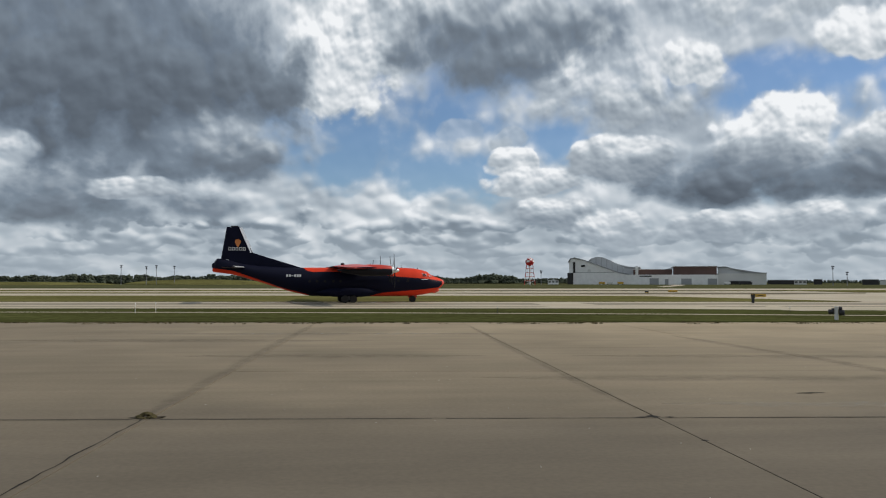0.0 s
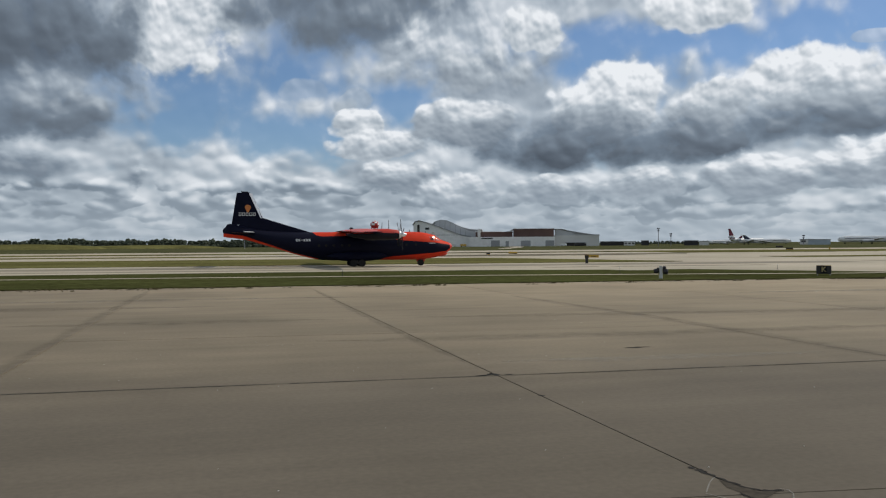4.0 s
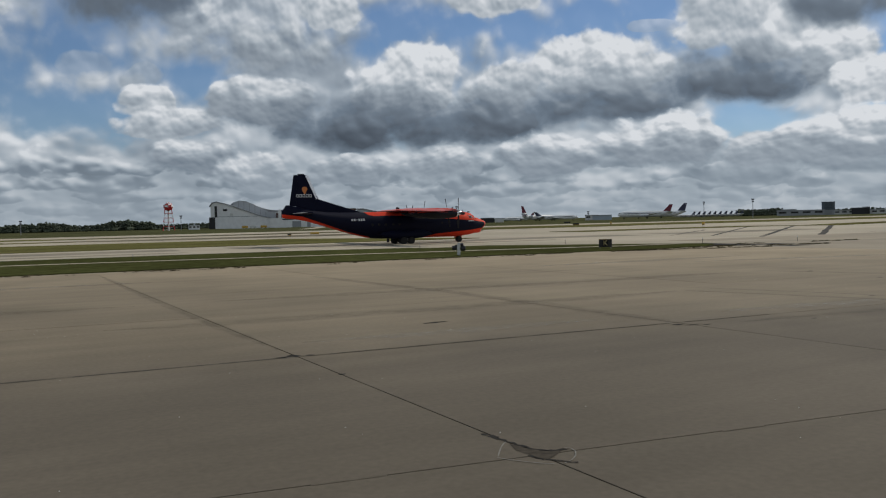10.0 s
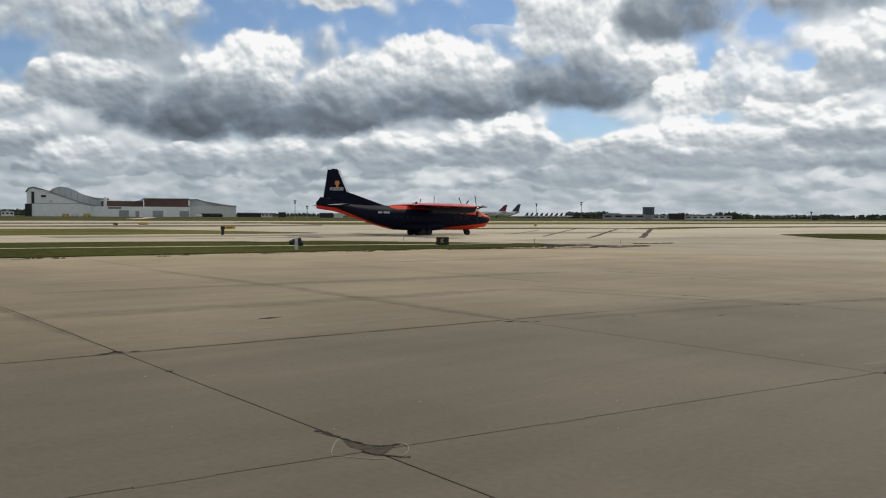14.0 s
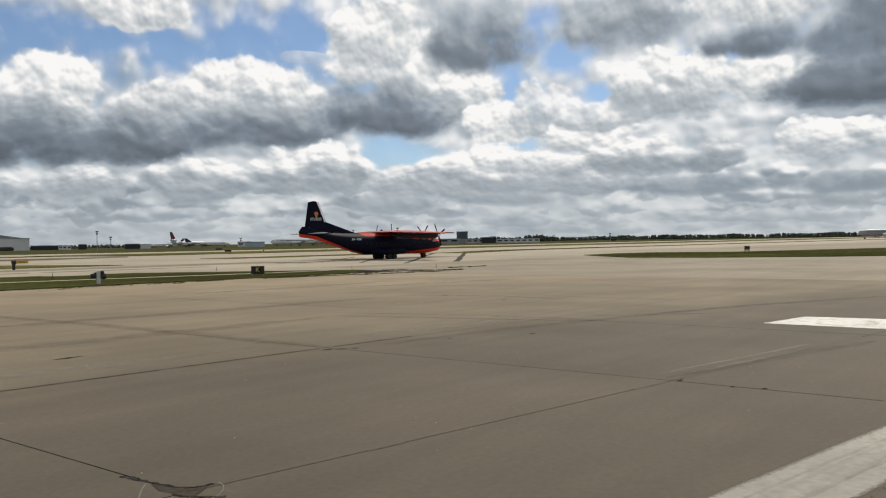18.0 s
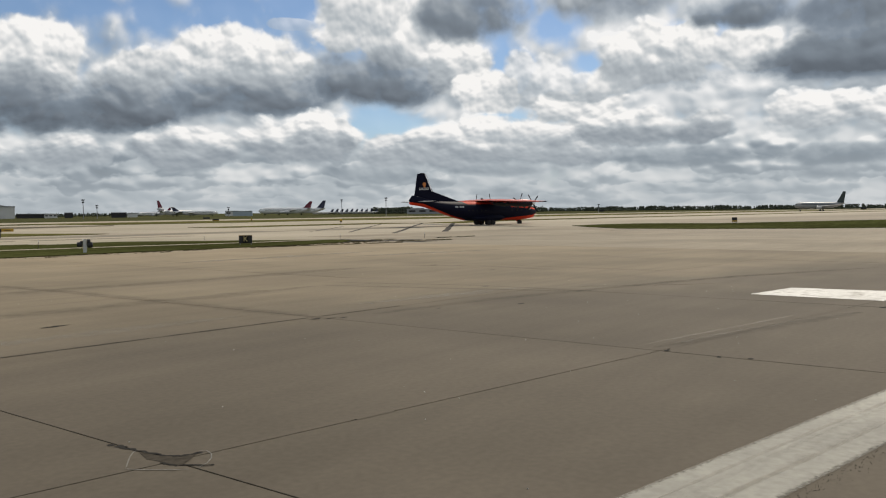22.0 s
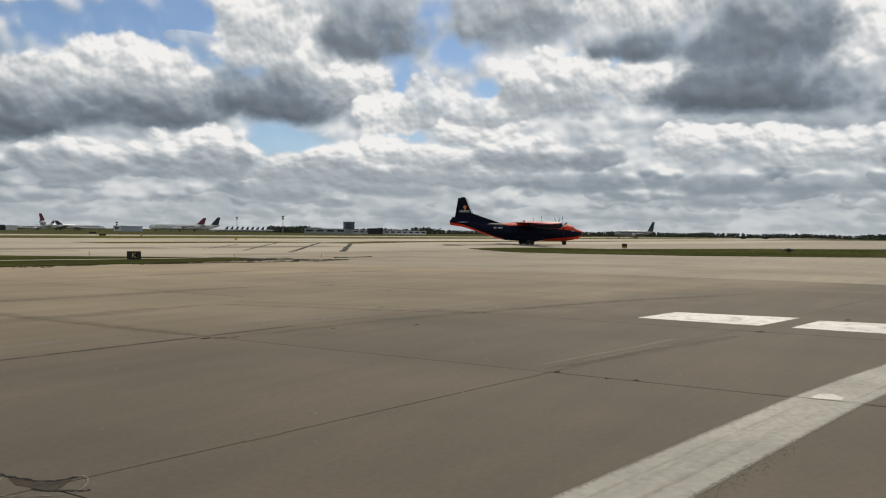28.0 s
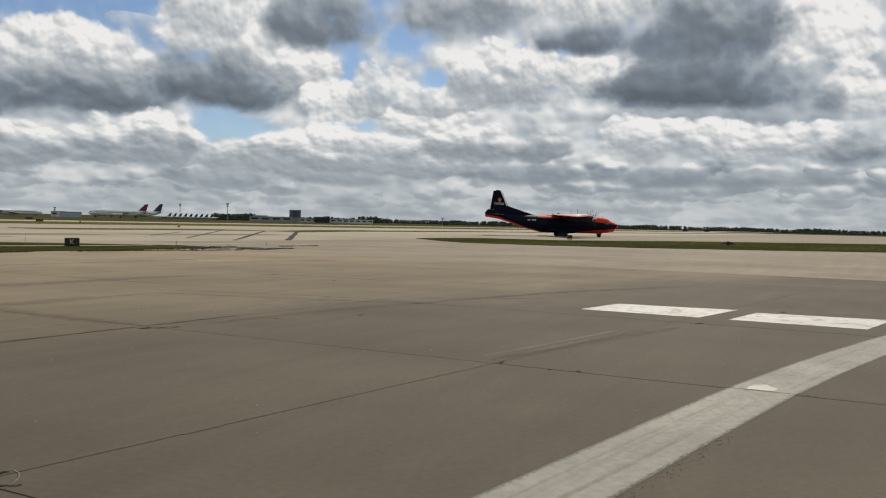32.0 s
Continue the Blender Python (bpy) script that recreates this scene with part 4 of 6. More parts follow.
for y0 in (5.4, 0.25, -4.9, -10.0):
    xs, ys = [29.75, 33.5], [y0, y0 + 4.15]
    pts = []
    for a, b in (((xs[0], ys[0]), (xs[1], ys[0] - 0.75)), ((xs[1], ys[0] - 0.75), (xs[1] - 0.6, ys[1] - 0.5)), ((xs[1] - 0.6, ys[1] - 0.5), (xs[0], ys[1])), ((xs[0], ys[1]), (xs[0], ys[0]))):
        pts += ragged(a, b, 10, 0.02, rng)[:-1]
    bm = sheet(pts, 0.008)
    block = tagged(part("painted_block", bm, M_PAINT_WHITE), "white painted rectangle on grey concrete", "marking", "painted blocks", "structure")


# chalk ring and crumbled corner where four slabs meet
def blotch(cx, cy, rx, ry, z, rng, n=22, rough=0.25):
    return sheet([(cx + rx * (1 + rng.uniform(-rough, rough)) * math.cos(2 * math.pi * i / n), cy + ry * (1 + rng.uniform(-rough, rough)) * math.sin(2 * math.pi * i / n)) for i in range(n)], z)


def spall(cx, cy, rx, ry, mat=None, label="small dark spall in the concrete"):
    return tagged(part("crumbled_patch", blotch(cx, cy, rx, ry, 0.007, rng, rough=0.5), mat or M_JOINT), label, "damage", kind="structure")


for pts in ([(6.12, 9.62), (6.02, 9.55), (5.88, 9.40), (5.74, 9.22), (5.62, 9.06)], [(5.58, 9.02), (5.66, 8.86), (5.78, 8.68), (5.9, 8.52), (6.02, 8.40)], [(6.56, 8.94), (6.62, 8.86), (6.58, 8.72), (6.46, 8.56), (6.30, 8.43), (6.13, 8.36)]):
    tagged(part("chalk_mark", ribbon(pts, [0.012, 0.02, 0.016, 0.02, 0.014, 0.012][:len(pts)], 0.008), M_CHALK), "thin white chalk arc round a broken slab corner", "marking", kind="structure")
# the broken corner: grey filler with dark open cracks round it
tagged(part("crumbled_patch", sheet([(6.08, 9.52), (6.17, 9.22), (6.27, 8.93), (6.50, 8.88), (6.27, 8.72), (6.06, 8.60), (5.99, 8.76), (6.0, 8.94), (5.96, 9.16)], 0.006), M_STAIN), "crumbled grey corner where four slabs meet", "damage", kind="structure")
for p, q, w in (((6.08, 9.9), (6.16, 9.2), 0.05), ((6.14, 9.25), (6.28, 8.92), 0.045), ((6.26, 8.94), (6.55, 8.86), 0.05), ((6.02, 8.62), (5.98, 8.9), 0.03), ((6.05, 8.63), (6.3, 8.3), 0.03)):
    tagged(part("crack", ribbon(ragged(p, q, 7, 0.02, rng), [w * rng.uniform(0.4, 1.5) for _ in range(8)], 0.008), M_JOINT), "dark open crack at a slab corner", "damage", kind="structure")
spall(6.09, 9.95, 0.06, 0.09)
spall(6.05, 10.1, 0.04, 0.05)
spall(-5.0, 19.35, 0.34, 0.22, M_STAIN, "crumbled dark corner where slabs meet")
heap_bm = bmesh.new()
for k in range(26):
    u = rng.random() ** 0.6
    a = rng.uniform(0, 6.28)
    r_ = rng.uniform(0.04, 0.08)
    bmesh.ops.create_icosphere(heap_bm, subdivisions=1, radius=r_, matrix=Matrix.Translation((-5.05 + 0.2 * u * math.cos(a), 19.3 + 0.1 * u * math.sin(a), 0.13 * (1 - u))) @ Matrix.Diagonal((1.3, 1.0, 0.6, 1)))
tagged(part("dirt_heap", heap_bm, M_WEED), "small heap of dirt and weeds in a slab corner", "dirt", kind="structure")
tagged(part("crack", ribbon(ragged((-5.1, 19.1), (-5.42, 9.6), 24, 0.03, rng), [rng.uniform(0.015, 0.05) for _ in range(25)], 0.007), M_JOINT), "dark open joint between slabs", "joint", kind="structure")
for cx, cy, rx, ry in ((6.15, 18.55, 0.13, 0.16), (6.45, 18.45, 0.1, 0.05), (5.85, 18.5, 0.12, 0.05), (6.17, 15.7, 0.07, 0.05), (16.65, 17.35, 0.16, 0.1), (16.95, 17.1, 0.18, 0.05), (17.3, 16.9, 0.14, 0.04), (11.62, 22.08, 0.32, 0.12), (17.07, 7.2, 0.11, 0.05),
                       (16.9, 6.03, 0.07, 0.04), (17.05, 5.44, 0.06, 0.05), (20.56, 16.06, 0.09, 0.05), (27.9, 5.0, 0.16, 0.12), (27.75, 15.1, 0.2, 0.06), (28.0, 14.8, 0.14, 0.04), (27.5, 19.1, 0.15, 0.05), (36.8, 29.0, 0.25, 0.14), (35.3, 24.1, 0.2, 0.06), (33.9, 3.1, 0.2, 0.1), (23.0, 14.6, 0.15, 0.07)):
    spall(cx, cy, rx, ry)


def stain(pts, w, mat, label, z=0.006, n=10):
    """A soft-edged band along a line: its rims fade."""
    line = []
    for a, b in zip(pts, pts[1:]):
        line += ragged(a, b, n, w * 0.06, rng)[:-1]
    line.append(pts[-1])
    bm = ribbon(line, [w * rng.uniform(0.8, 1.2) * min(1.0, 0.15 + i / 4, 0.15 + (len(line) - 1 - i) / 4) for i in range(len(line))], z)
    uv = bm.loops.layers.uv.new("UVMap")
    for f in bm.faces:
        for k, lp in enumerate(f.loops):
            lp[uv].uv = ((-1.0, 1.0, 1.0, -1.0)[k], 0.0)
    for v in bm.verts:
        v.co.x, v.co.y, lift = on_swell(v.co.x, v.co.y)
        v.co.z += lift
    return tagged(part("stain", bm, mat), label, "stain", kind="structure")


for x0, x1 in ((-30, -16.2), (-15.6, -5.3), (-4.7, 1.2), (1.5, 5.9), (6.4, 11.8), (12.3, 16.7), (17.2, 20.4)):
    tagged(part("crack", ribbon(ragged((x0, 18.75 - 0.062 * x0), (x1, 18.75 - 0.062 * x1), 14, 0.012, rng), [rng.uniform(0.02, 0.07) for _ in range(15)], 0.007), M_JOINT), "dark open joint between slabs", "joint", kind="structure")
DARKSTAIN, PALESTAIN = "soft dark stain along the concrete", "faint pale scuff on the concrete"
for pts, w in (([(-4.1, 60), (-4.6, 42), (-4.98, 26.7), (-5.14, 19.6)], 0.8), ([(6.5, 58), (6.2, 40), (6.05, 30), (6.1, 19.7)], 0.6),
               ([(16.4, 46), (17.2, 31), (17.05, 22), (16.95, 17.5)], 1.2), ([(24.4, 25.2), (26.0, 20), (27.8, 14.7)], 0.7), ([(25.5, 26.5), (27.6, 20), (28.2, 15.5)], 0.4), ([(35.5, 31.5), (37.5, 26), (36.9, 20.9)], 0.8),
               ([(29.0, 16.4), (31.0, 14.2), (33.2, 12.0)], 0.6), ([(18.4, 16.8), (24.2, 16.1), (31, 14.3), (37.9, 12.3), (46, 8.5)], 1.0), ([(30, 14.8), (36, 13.0), (41, 10.6)], 0.6), ([(17.3, 7.6), (20.2, 6.9), (23, 6.2), (26.4, 5.3)], 0.8),
               ([(-30, 20.6), (-12, 19.5), (5, 18.45), (17, 17.7)], 0.35), ([(3, 26.5), (14, 25.4), (24, 25)], 2.0), ([(8, 34), (22, 32), (34, 31)], 2.2), ([(-20, 45), (0, 43)], 3.0), ([(-8, 35), (5, 34)], 2.4)):
    stain(pts, w, M_SMEAR, DARKSTAIN)
for pts, w in (([(17.6, 7.5), (20, 7.1), (24, 6.2)], 0.25), ([(17.2, 8.0), (21, 7.3), (25, 6.6)], 0.2), ([(7, 20.5), (16, 19.6)], 1.4), ([(20, 19), (28, 17.6)], 1.6), ([(40, 40), (55, 36)], 2.2), ([(30, 44), (48, 43)], 2.4), ([(-14, 50), (8, 48)], 2.2)):
    stain(pts, w, M_PALESMEAR, PALESTAIN)
# scuffs, a whiter patch and the joint on the painted line
for pts, w in (([(6.0, 3.75), (9.0, 3.3), (12.0, 2.85)], 0.16), ([(7.5, 3.25), (11.5, 2.6), (15.0, 2.05)], 0.2), ([(10, 3.2), (14, 2.5), (17, 2.05)], 0.12), ([(18.5, 1.7), (22, 0.95), (26, 0.0)], 0.18), ([(19, 1.3), (23, 0.3)], 0.14), ([(13, 2.3), (16, 1.8)], 0.15), ([(5, 4.1), (8, 3.65)], 0.12)):
    stain(pts, w, M_SCUFF, "grey scuff along the painted line", 0.011)
for pts, w in (([(5.5, 3.55), (9, 3.0), (13, 2.3)], 0.12), ([(8, 3.62), (12, 2.98), (16, 2.25)], 0.1), ([(17.5, 1.4), (21, 0.7)], 0.12)):
    stain(pts, w, M_PALESMEAR, "pale streak along the painted line", 0.0105)
tagged(part("painted_patch", sheet([(17.02, 2.14), (17.10, 1.64), (17.36, 1.60), (17.70, 1.84), (17.56, 2.06), (17.3, 2.12)], 0.012), M_PAINT_FRESH), "whiter patch on the painted line", "marking", kind="structure")
tagged(part("crack", ribbon(ragged((16.94, 2.9), (17.0, 0.9), 12, 0.012, rng), [rng.uniform(0.015, 0.035) for _ in range(13)], 0.013), M_JOINT), "dark joint cutting through the painted line", "damage", kind="structure")
# coarse grit washed against the edge of the line
bm = bmesh.new()
for i in range(420):
    u = rng.random() ** 1.5
    x = 6.0 + 7 * u
    y = 3.72 - (x - 5.5) * 0.165 - 0.6 - abs(rng.gauss(0, 0.12))
    s_ = rng.uniform(0.003, 0.008)
    bmesh.ops.create_cone(bm, cap_ends=True, segments=5, radius1=s_, radius2=s_ * 0.5, depth=s_, matrix=Matrix.Translation((x, y, 0.005)))
tagged(part("grit", bm, M_STAIN), "coarse dark grit along the painted line", "grit", kind="stuff")
# short lengths where the joint is packed with dirt of the concrete's own colour
for x0, x1 in ((8.9, 9.6), (15.6, 16.6), (17.4, 21.6), (23.9, 27.2), (3.2, 4.1), (-1.8, -0.6)):
    tagged(part("packed_joint", ribbon([(x0, 9.70 - 0.14 * x0), ((x0 + x1) / 2, 9.70 - 0.07 * (x0 + x1)), (x1, 9.70 - 0.14 * x1)], 0.07, 0.0045), M_APRON), "stretch of joint packed with grey dirt", "joint", kind="structure")
# pale bits of grit
bm = bmesh.new()
for i in range(150):
    x, y, s = rng.uniform(-8, 34), rng.uniform(2, 32), rng.uniform(0.004, 0.011)
    bmesh.ops.create_icosphere(bm, subdivisions=1, radius=s, matrix=Matrix.Translation((x, y, 0.004)))
tagged(part("grit", bm, M_PAINT_WHITE), "scattered pale grit on the concrete", "grit", kind="stuff")
# crumbled asphalt and weeds along the edge of the grass and in the seams near its tip
def tuft(bm, x, y, w, h):
    """A low ragged clump of blades."""
    for k in range(5):
        a = rng.uniform(0, 6.28)
        px, py = x + rng.uniform(-w, w), y + rng.uniform(-0.12, 0.12)
        q = [bm.verts.new((px + 0.09 * math.cos(a + j * 2.1), py + 0.09 * math.sin(a + j * 2.1), -0.01)) for j in range(3)]
        t = bm.verts.new((px + rng.uniform(-0.06, 0.06), py + rng.uniform(-0.06, 0.06), h * rng.uniform(0.5, 1.0)))
        for j in range(3):
            bm.faces.new((q[j], q[(j + 1) % 3], t))


bm = bmesh.new()
for i in range(900):
    x = -70 + 134 * rng.random()
    if noise.noise(Vector((x * 0.23, 4.0, 0))) < rng.uniform(-0.25, 0.35):
        continue
    y = 62.1 + SLOPE * x - rng.random() ** 3 * 2.4
    if x > 48:
        y = min(y, 58.3 - rng.random() * 1.2)
    tuft(bm, x, y, rng.uniform(0.15, 0.7), rng.uniform(0.05, 0.15))
for x0, y0, x1, y1, n in ((48.5, 56.6, 56.5, 55.2, 60), (56.0, 54.3, 62.0, 53.0, 40), (64.5, 55.5, 70.5, 53.5, 45), (60.5, 58.5, 63.0, 58.0, 16), (74.0, 58.0, 80.5, 57.5, 40), (66.0, 60.5, 69.0, 59.4, 18), (38.0, 58.0, 44.0, 57.6, 14)):
    for i in range(n):
        u = rng.random()
        tuft(bm, x0 + (x1 - x0) * u, y0 + (y1 - y0) * u + rng.gauss(0, 0.12), 0.3, rng.uniform(0.05, 0.13))
tagged(part("weeds", bm, M_WEED), "tufts of dry weeds at the apron edge and in its seams", "weeds", kind="stuff")
# dark earth in the seams
for x0, y0, x1, y1 in ((48.5, 56.6, 56.5, 55.2), (56.0, 54.3, 62.0, 53.0), (64.5, 55.5, 70.5, 53.5), (60.5, 58.5, 63.0, 58.0), (74.0, 58.0, 80.5, 57.5), (66.0, 60.5, 69.0, 59.4)):
    tagged(part("weedy_seam", ribbon(ragged((x0, y0), (x1, y1), 14, 0.12, rng), [0.3 + 0.9 * rng.random() for _ in range(15)], 0.009), M_WEED), "dark weed-grown seam in the concrete", "weeds", kind="structure")
# the narrow concrete path in the grass
tagged(part("footpath", ribbon([(-300, 98.5), (-35, 84.2), (0, 79.6), (25, 74.6), (45, 69.5), (56, 66.0), (63, 65.3)], 1.3, 0.056), M_TAXI), "narrow pale concrete strip through the grass", "path", kind="structure")
# dark tar bands and tyre marks across the pale concrete
for x0, y0, x1, y1, w in ((91.5, 70.5, 171, 128.5, 0.95), (88, 76.5, 172, 138.8, 0.75), (90, 86.7, 159, 141.4, 0.55), (90, 95, 124.5, 121.6, 0.5), (122, 60, 112, 78, 0.45)):
    tagged(part("tar_band", draped(ribbon(ragged((x0, y0), (x1, y1), 16, 0.12, rng), w, -0.012)), M_TAR), "dark tar band across pale concrete", "marking", kind="structure")
for x0, y0, x1, y1, w in ((-60, 117, 60, 108, 9.0), (60, 108, 130, 101, 10.0), (-60, 105, 70, 96, 3.0)):
    tagged(part("rubber_stain", draped(ribbon(ragged((x0, y0), (x1, y1), 24, 0.4, rng), w, -0.014)), M_TAXI_DARK), "faintly darkened wheel track on pale concrete", "marking", kind="structure")


# ---- slabs of the apron ----
ROWS = {-3: (-30.0, -0.15), -2: (-20.1, -0.15), -1: (-0.5, -0.15), 0: (9.70, -0.140), 1: (18.75, -0.062), 2: (28.6, -0.07), 3: (38.5, -0.075), 4: (48.4, -0.077), 5: (61.9, -0.077), 6: (71.8, -0.077), 7: (81.8, -0.077)}
ROWS[-2] = (-10.4, -0.15)
ROWS[-3] = (-20.2, -0.15)
COLS = [-82.5, -71.3, -60.1, -48.9, -37.8, -26.8, -15.9, -5.0, 6.2, 16.95, 27.9, 38.9, 49.9, 60.9, 71.9, 82.9, 93.9, 104.9, 115.9, 126.9]


def crossing(i, j):
    """Where joint column i meets joint row j."""
    c, s = ROWS[j]
    x = COLS[i]
    if i == 7:
        x = -5.45 + 0.026 * c
    if i == 8:
        x = 6.05 + 0.006 * c
    return Vector((x, c + s * x, 0))


rng = random.Random(9)
slab_count = 0
for j in range(-3, 7):
    for i in range(len(COLS) - 1):
        a, b, c, d = crossing(i, j), crossing(i + 1, j), crossing(i + 1, j + 1), crossing(i, j + 1)
        mid = (a + b + c + d) / 4
        if (j >= 5 and i < 14) or (i >= 16 and j < 5 - 1) or (i >= 17 and j < 5) or (i == 18 and j < 6):
            continue
        top = rng.uniform(-0.002, 0.003)
        q = [Vector((p.x + (0.015 if p.x < mid.x else -0.015), p.y + (0.011 if p.y < mid.y else -0.011), 0)) for p in (a, b, c, d)]
        bm = bmesh.new()
        lo = [bm.verts.new((p.x - mid.x, p.y - mid.y, -0.06)) for p in q]
        ed = [bm.verts.new((p.x - mid.x, p.y - mid.y, top - 0.004)) for p in q]
        up = [bm.verts.new((p.x - mid.x + (mid - p).normalized().x * 0.006, p.y - mid.y + (mid - p).normalized().y * 0.006, top)) for p in q]
        bm.faces.new(up)
        for k in range(4):
            n = (k + 1) % 4
            bm.faces.new((lo[k], lo[n], ed[n], ed[k]))
            bm.faces.new((ed[k], ed[n], up[n], up[k]))
        if mid.length > 75:     # cut as finely as the paving beneath, to lie on its swell
            for axis, low, high in ((0, min(p.x for p in q), max(p.x for p in q)), (1, min(p.y for p in q), max(p.y for p in q))):
                for g in range(math.ceil(low / 10), math.floor(high / 10) + 1):
                    at, no = [0.0, 0.0, 0.0], [0, 0, 0]
                    at[axis], no[axis] = g * 10 - mid[axis], 1
                    bmesh.ops.bisect_plane(bm, geom=bm.verts[:] + bm.edges[:] + bm.faces[:], plane_co=at, plane_no=no)
        for v in bm.verts:
            x, y, s = on_swell(v.co.x + mid.x, v.co.y + mid.y)
            v.co = (x - mid.x, y - mid.y, v.co.z + s)
        # slabs this far right get the tone painted for sunlight
        sunlit = mid.x > 60
        part("slab", bm, M_APRON_SUN if sunlit else M_APRON, apron, m=pose(mid.x, mid.y, 0))
        slab_count += 1


# ---- the taxiing cargo aircraft ----
# origin on the ground under the main gear, nose along +x
FUS = [  # station, half width, bottom z, top z
    (-18.75, 0.25, 4.4, 4.95), (-18.5, 0.55, 4.3, 5.75), (-18.15, 0.72, 4.25, 6.2), (-17.6, 0.85, 4.2, 6.2), (-16.2, 1.0, 4.02, 5.9), (-15.0, 1.15, 3.75, 5.55), (-12.5, 1.45, 3.0, 5.2),
    (-10.0, 1.7, 2.2, 5.04), (-8.0, 1.9, 1.6, 4.99), (-6.0, 2.0, 1.12, 4.98), (-5.0, 2.05, 0.95, 5.0), (-3.0, 2.05, 0.88, 5.0), (8.5, 2.05, 0.88, 5.0),
    (9.8, 2.0, 0.95, 4.92), (11.0, 1.82, 1.08, 4.68), (11.6, 1.68, 1.18, 4.5), (12.3, 1.42, 1.36, 3.98), (12.8, 1.22, 1.55, 3.74), (13.4, 0.95, 1.85, 3.55), (13.9, 0.66, 2.25, 3.36), (14.15, 0.42, 2.52, 3.2), (14.3, 0.12, 2.78, 2.95)]


def fus_at(x):
    return [table(x, [(s[0], s[k]) for s in FUS]) for k in (1, 2, 3)]


def fus_ring(x, k=48):
    w, b, t = fus_at(x)
    return [(x, w * math.cos(2 * math.pi * i / k), (b + t) / 2 + (t - b) / 2 * math.sin(2 * math.pi * i / k)) for i in range(k)]


def side_y(x, z):
    """Half width of the hull at station x and height z."""
    w, b, t = fus_at(x)
    u = max(-1.0, min(1.0, (z - (b + t) / 2) / ((t - b) / 2)))
    return w * math.sqrt(1 - u * u)


def wing_ring(x_le, chord, y, z, thick, k=18):
    """One rib: round nose at x_le, sharp tail behind it."""
    pts = []
    for i in range(k):
        a = 2 * math.pi * i / k
        u = 0.5 + 0.5 * math.cos(a)
        t = thick * (1.5 * math.sqrt(u) * (1 - u) + 0.015)
        pts.append((x_le - u * chord, y, z + (t if math.sin(a) > 1e-6 else (-0.6 * t if math.sin(a) < -1e-6 else 0))))
    return pts


def two_tone(bm, split=0.0):
    """Second material for faces that look down."""
    bmesh.ops.recalc_face_normals(bm, faces=bm.faces)
    for f in bm.faces:
        f.material_index = 1 if f.normal.z < split else 0
    return bm


def slab(pts, half):
    """A plate in the x-z plane; each point has its share of the thickness."""
    f = bmesh.new()
    a = [f.verts.new((x, half * k, z)) for x, z, k in pts]
    b = [f.verts.new((x, -half * k, z)) for x, z, k in pts]
    f.faces.new(a)
    f.faces.new(b[::-1])
    n = len(a)
    for i in range(n):
        j = (i + 1) % n
        f.faces.new((a[i], b[i], b[j], a[j]))
    bmesh.ops.triangulate(f, faces=[q for q in f.faces if len(q.verts) > 4])
    return f


def ring_solid(cx, cy, cz, prof, k=20, squash=1.0):
    """A body of revolution about the x axis through (cx, cy, cz)."""
    return loft([[(cx + x, cy + r * math.cos(a), cz + squash * r * math.sin(a)) for a in np.linspace(0, 2 * math.pi, k + 1)[:-1]] for x, r in prof])


def wheel_at(parent, x, y, z, r, w):
    hub = new("wheel")
    hub.parent = parent
    hub.matrix_basis = pose(x, y, z)
    prof = [(-w / 2, r * 0.62), (-w / 2, r * 0.9), (-w * 0.32, r), (w * 0.32, r), (w / 2, r * 0.9), (w / 2, r * 0.62)]
    tyre = loft([[(q * math.cos(a), u, q * math.sin(a)) for a in np.linspace(0, 2 * math.pi, 25)[:-1]] for u, q in prof])
    part("tyre", tyre, M_RUBBER, hub, "black rubber tyre", smooth=True)
    rim = loft([[(q * math.cos(a), u, q * math.sin(a)) for a in np.linspace(0, 2 * math.pi, 17)[:-1]] for u, q in ((-w * 0.42, r * 0.3), (-w * 0.36, r * 0.63), (w * 0.36, r * 0.63), (w * 0.42, r * 0.3))])
    part("rim", rim, M_GREYMETAL, hub, "grey metal rim", smooth=True)
    return hub


def decal(parent, name, x0, x1, z0, z1, s, mat, label="", plane_y=None):
    """A thin painted bar that follows the hull's side."""
    f = bmesh.new()
    n = 4
    top, low = [], []
    for i in range(n + 1):
        x = x0 + (x1 - x0) * i / n
        for z, l in ((z1, top), (z0, low)):
            y = plane_y if plane_y is not None else side_y(x, z) + 0.03
            l.append((x, s * y, z))
    vt, vl = [f.verts.new(p) for p in top], [f.verts.new(p) for p in low]
    for i in range(n):
        f.faces.new((vt[i], vl[i], vl[i + 1], vt[i + 1]))
    return part(name, f, mat, parent, label)


PROPS = []


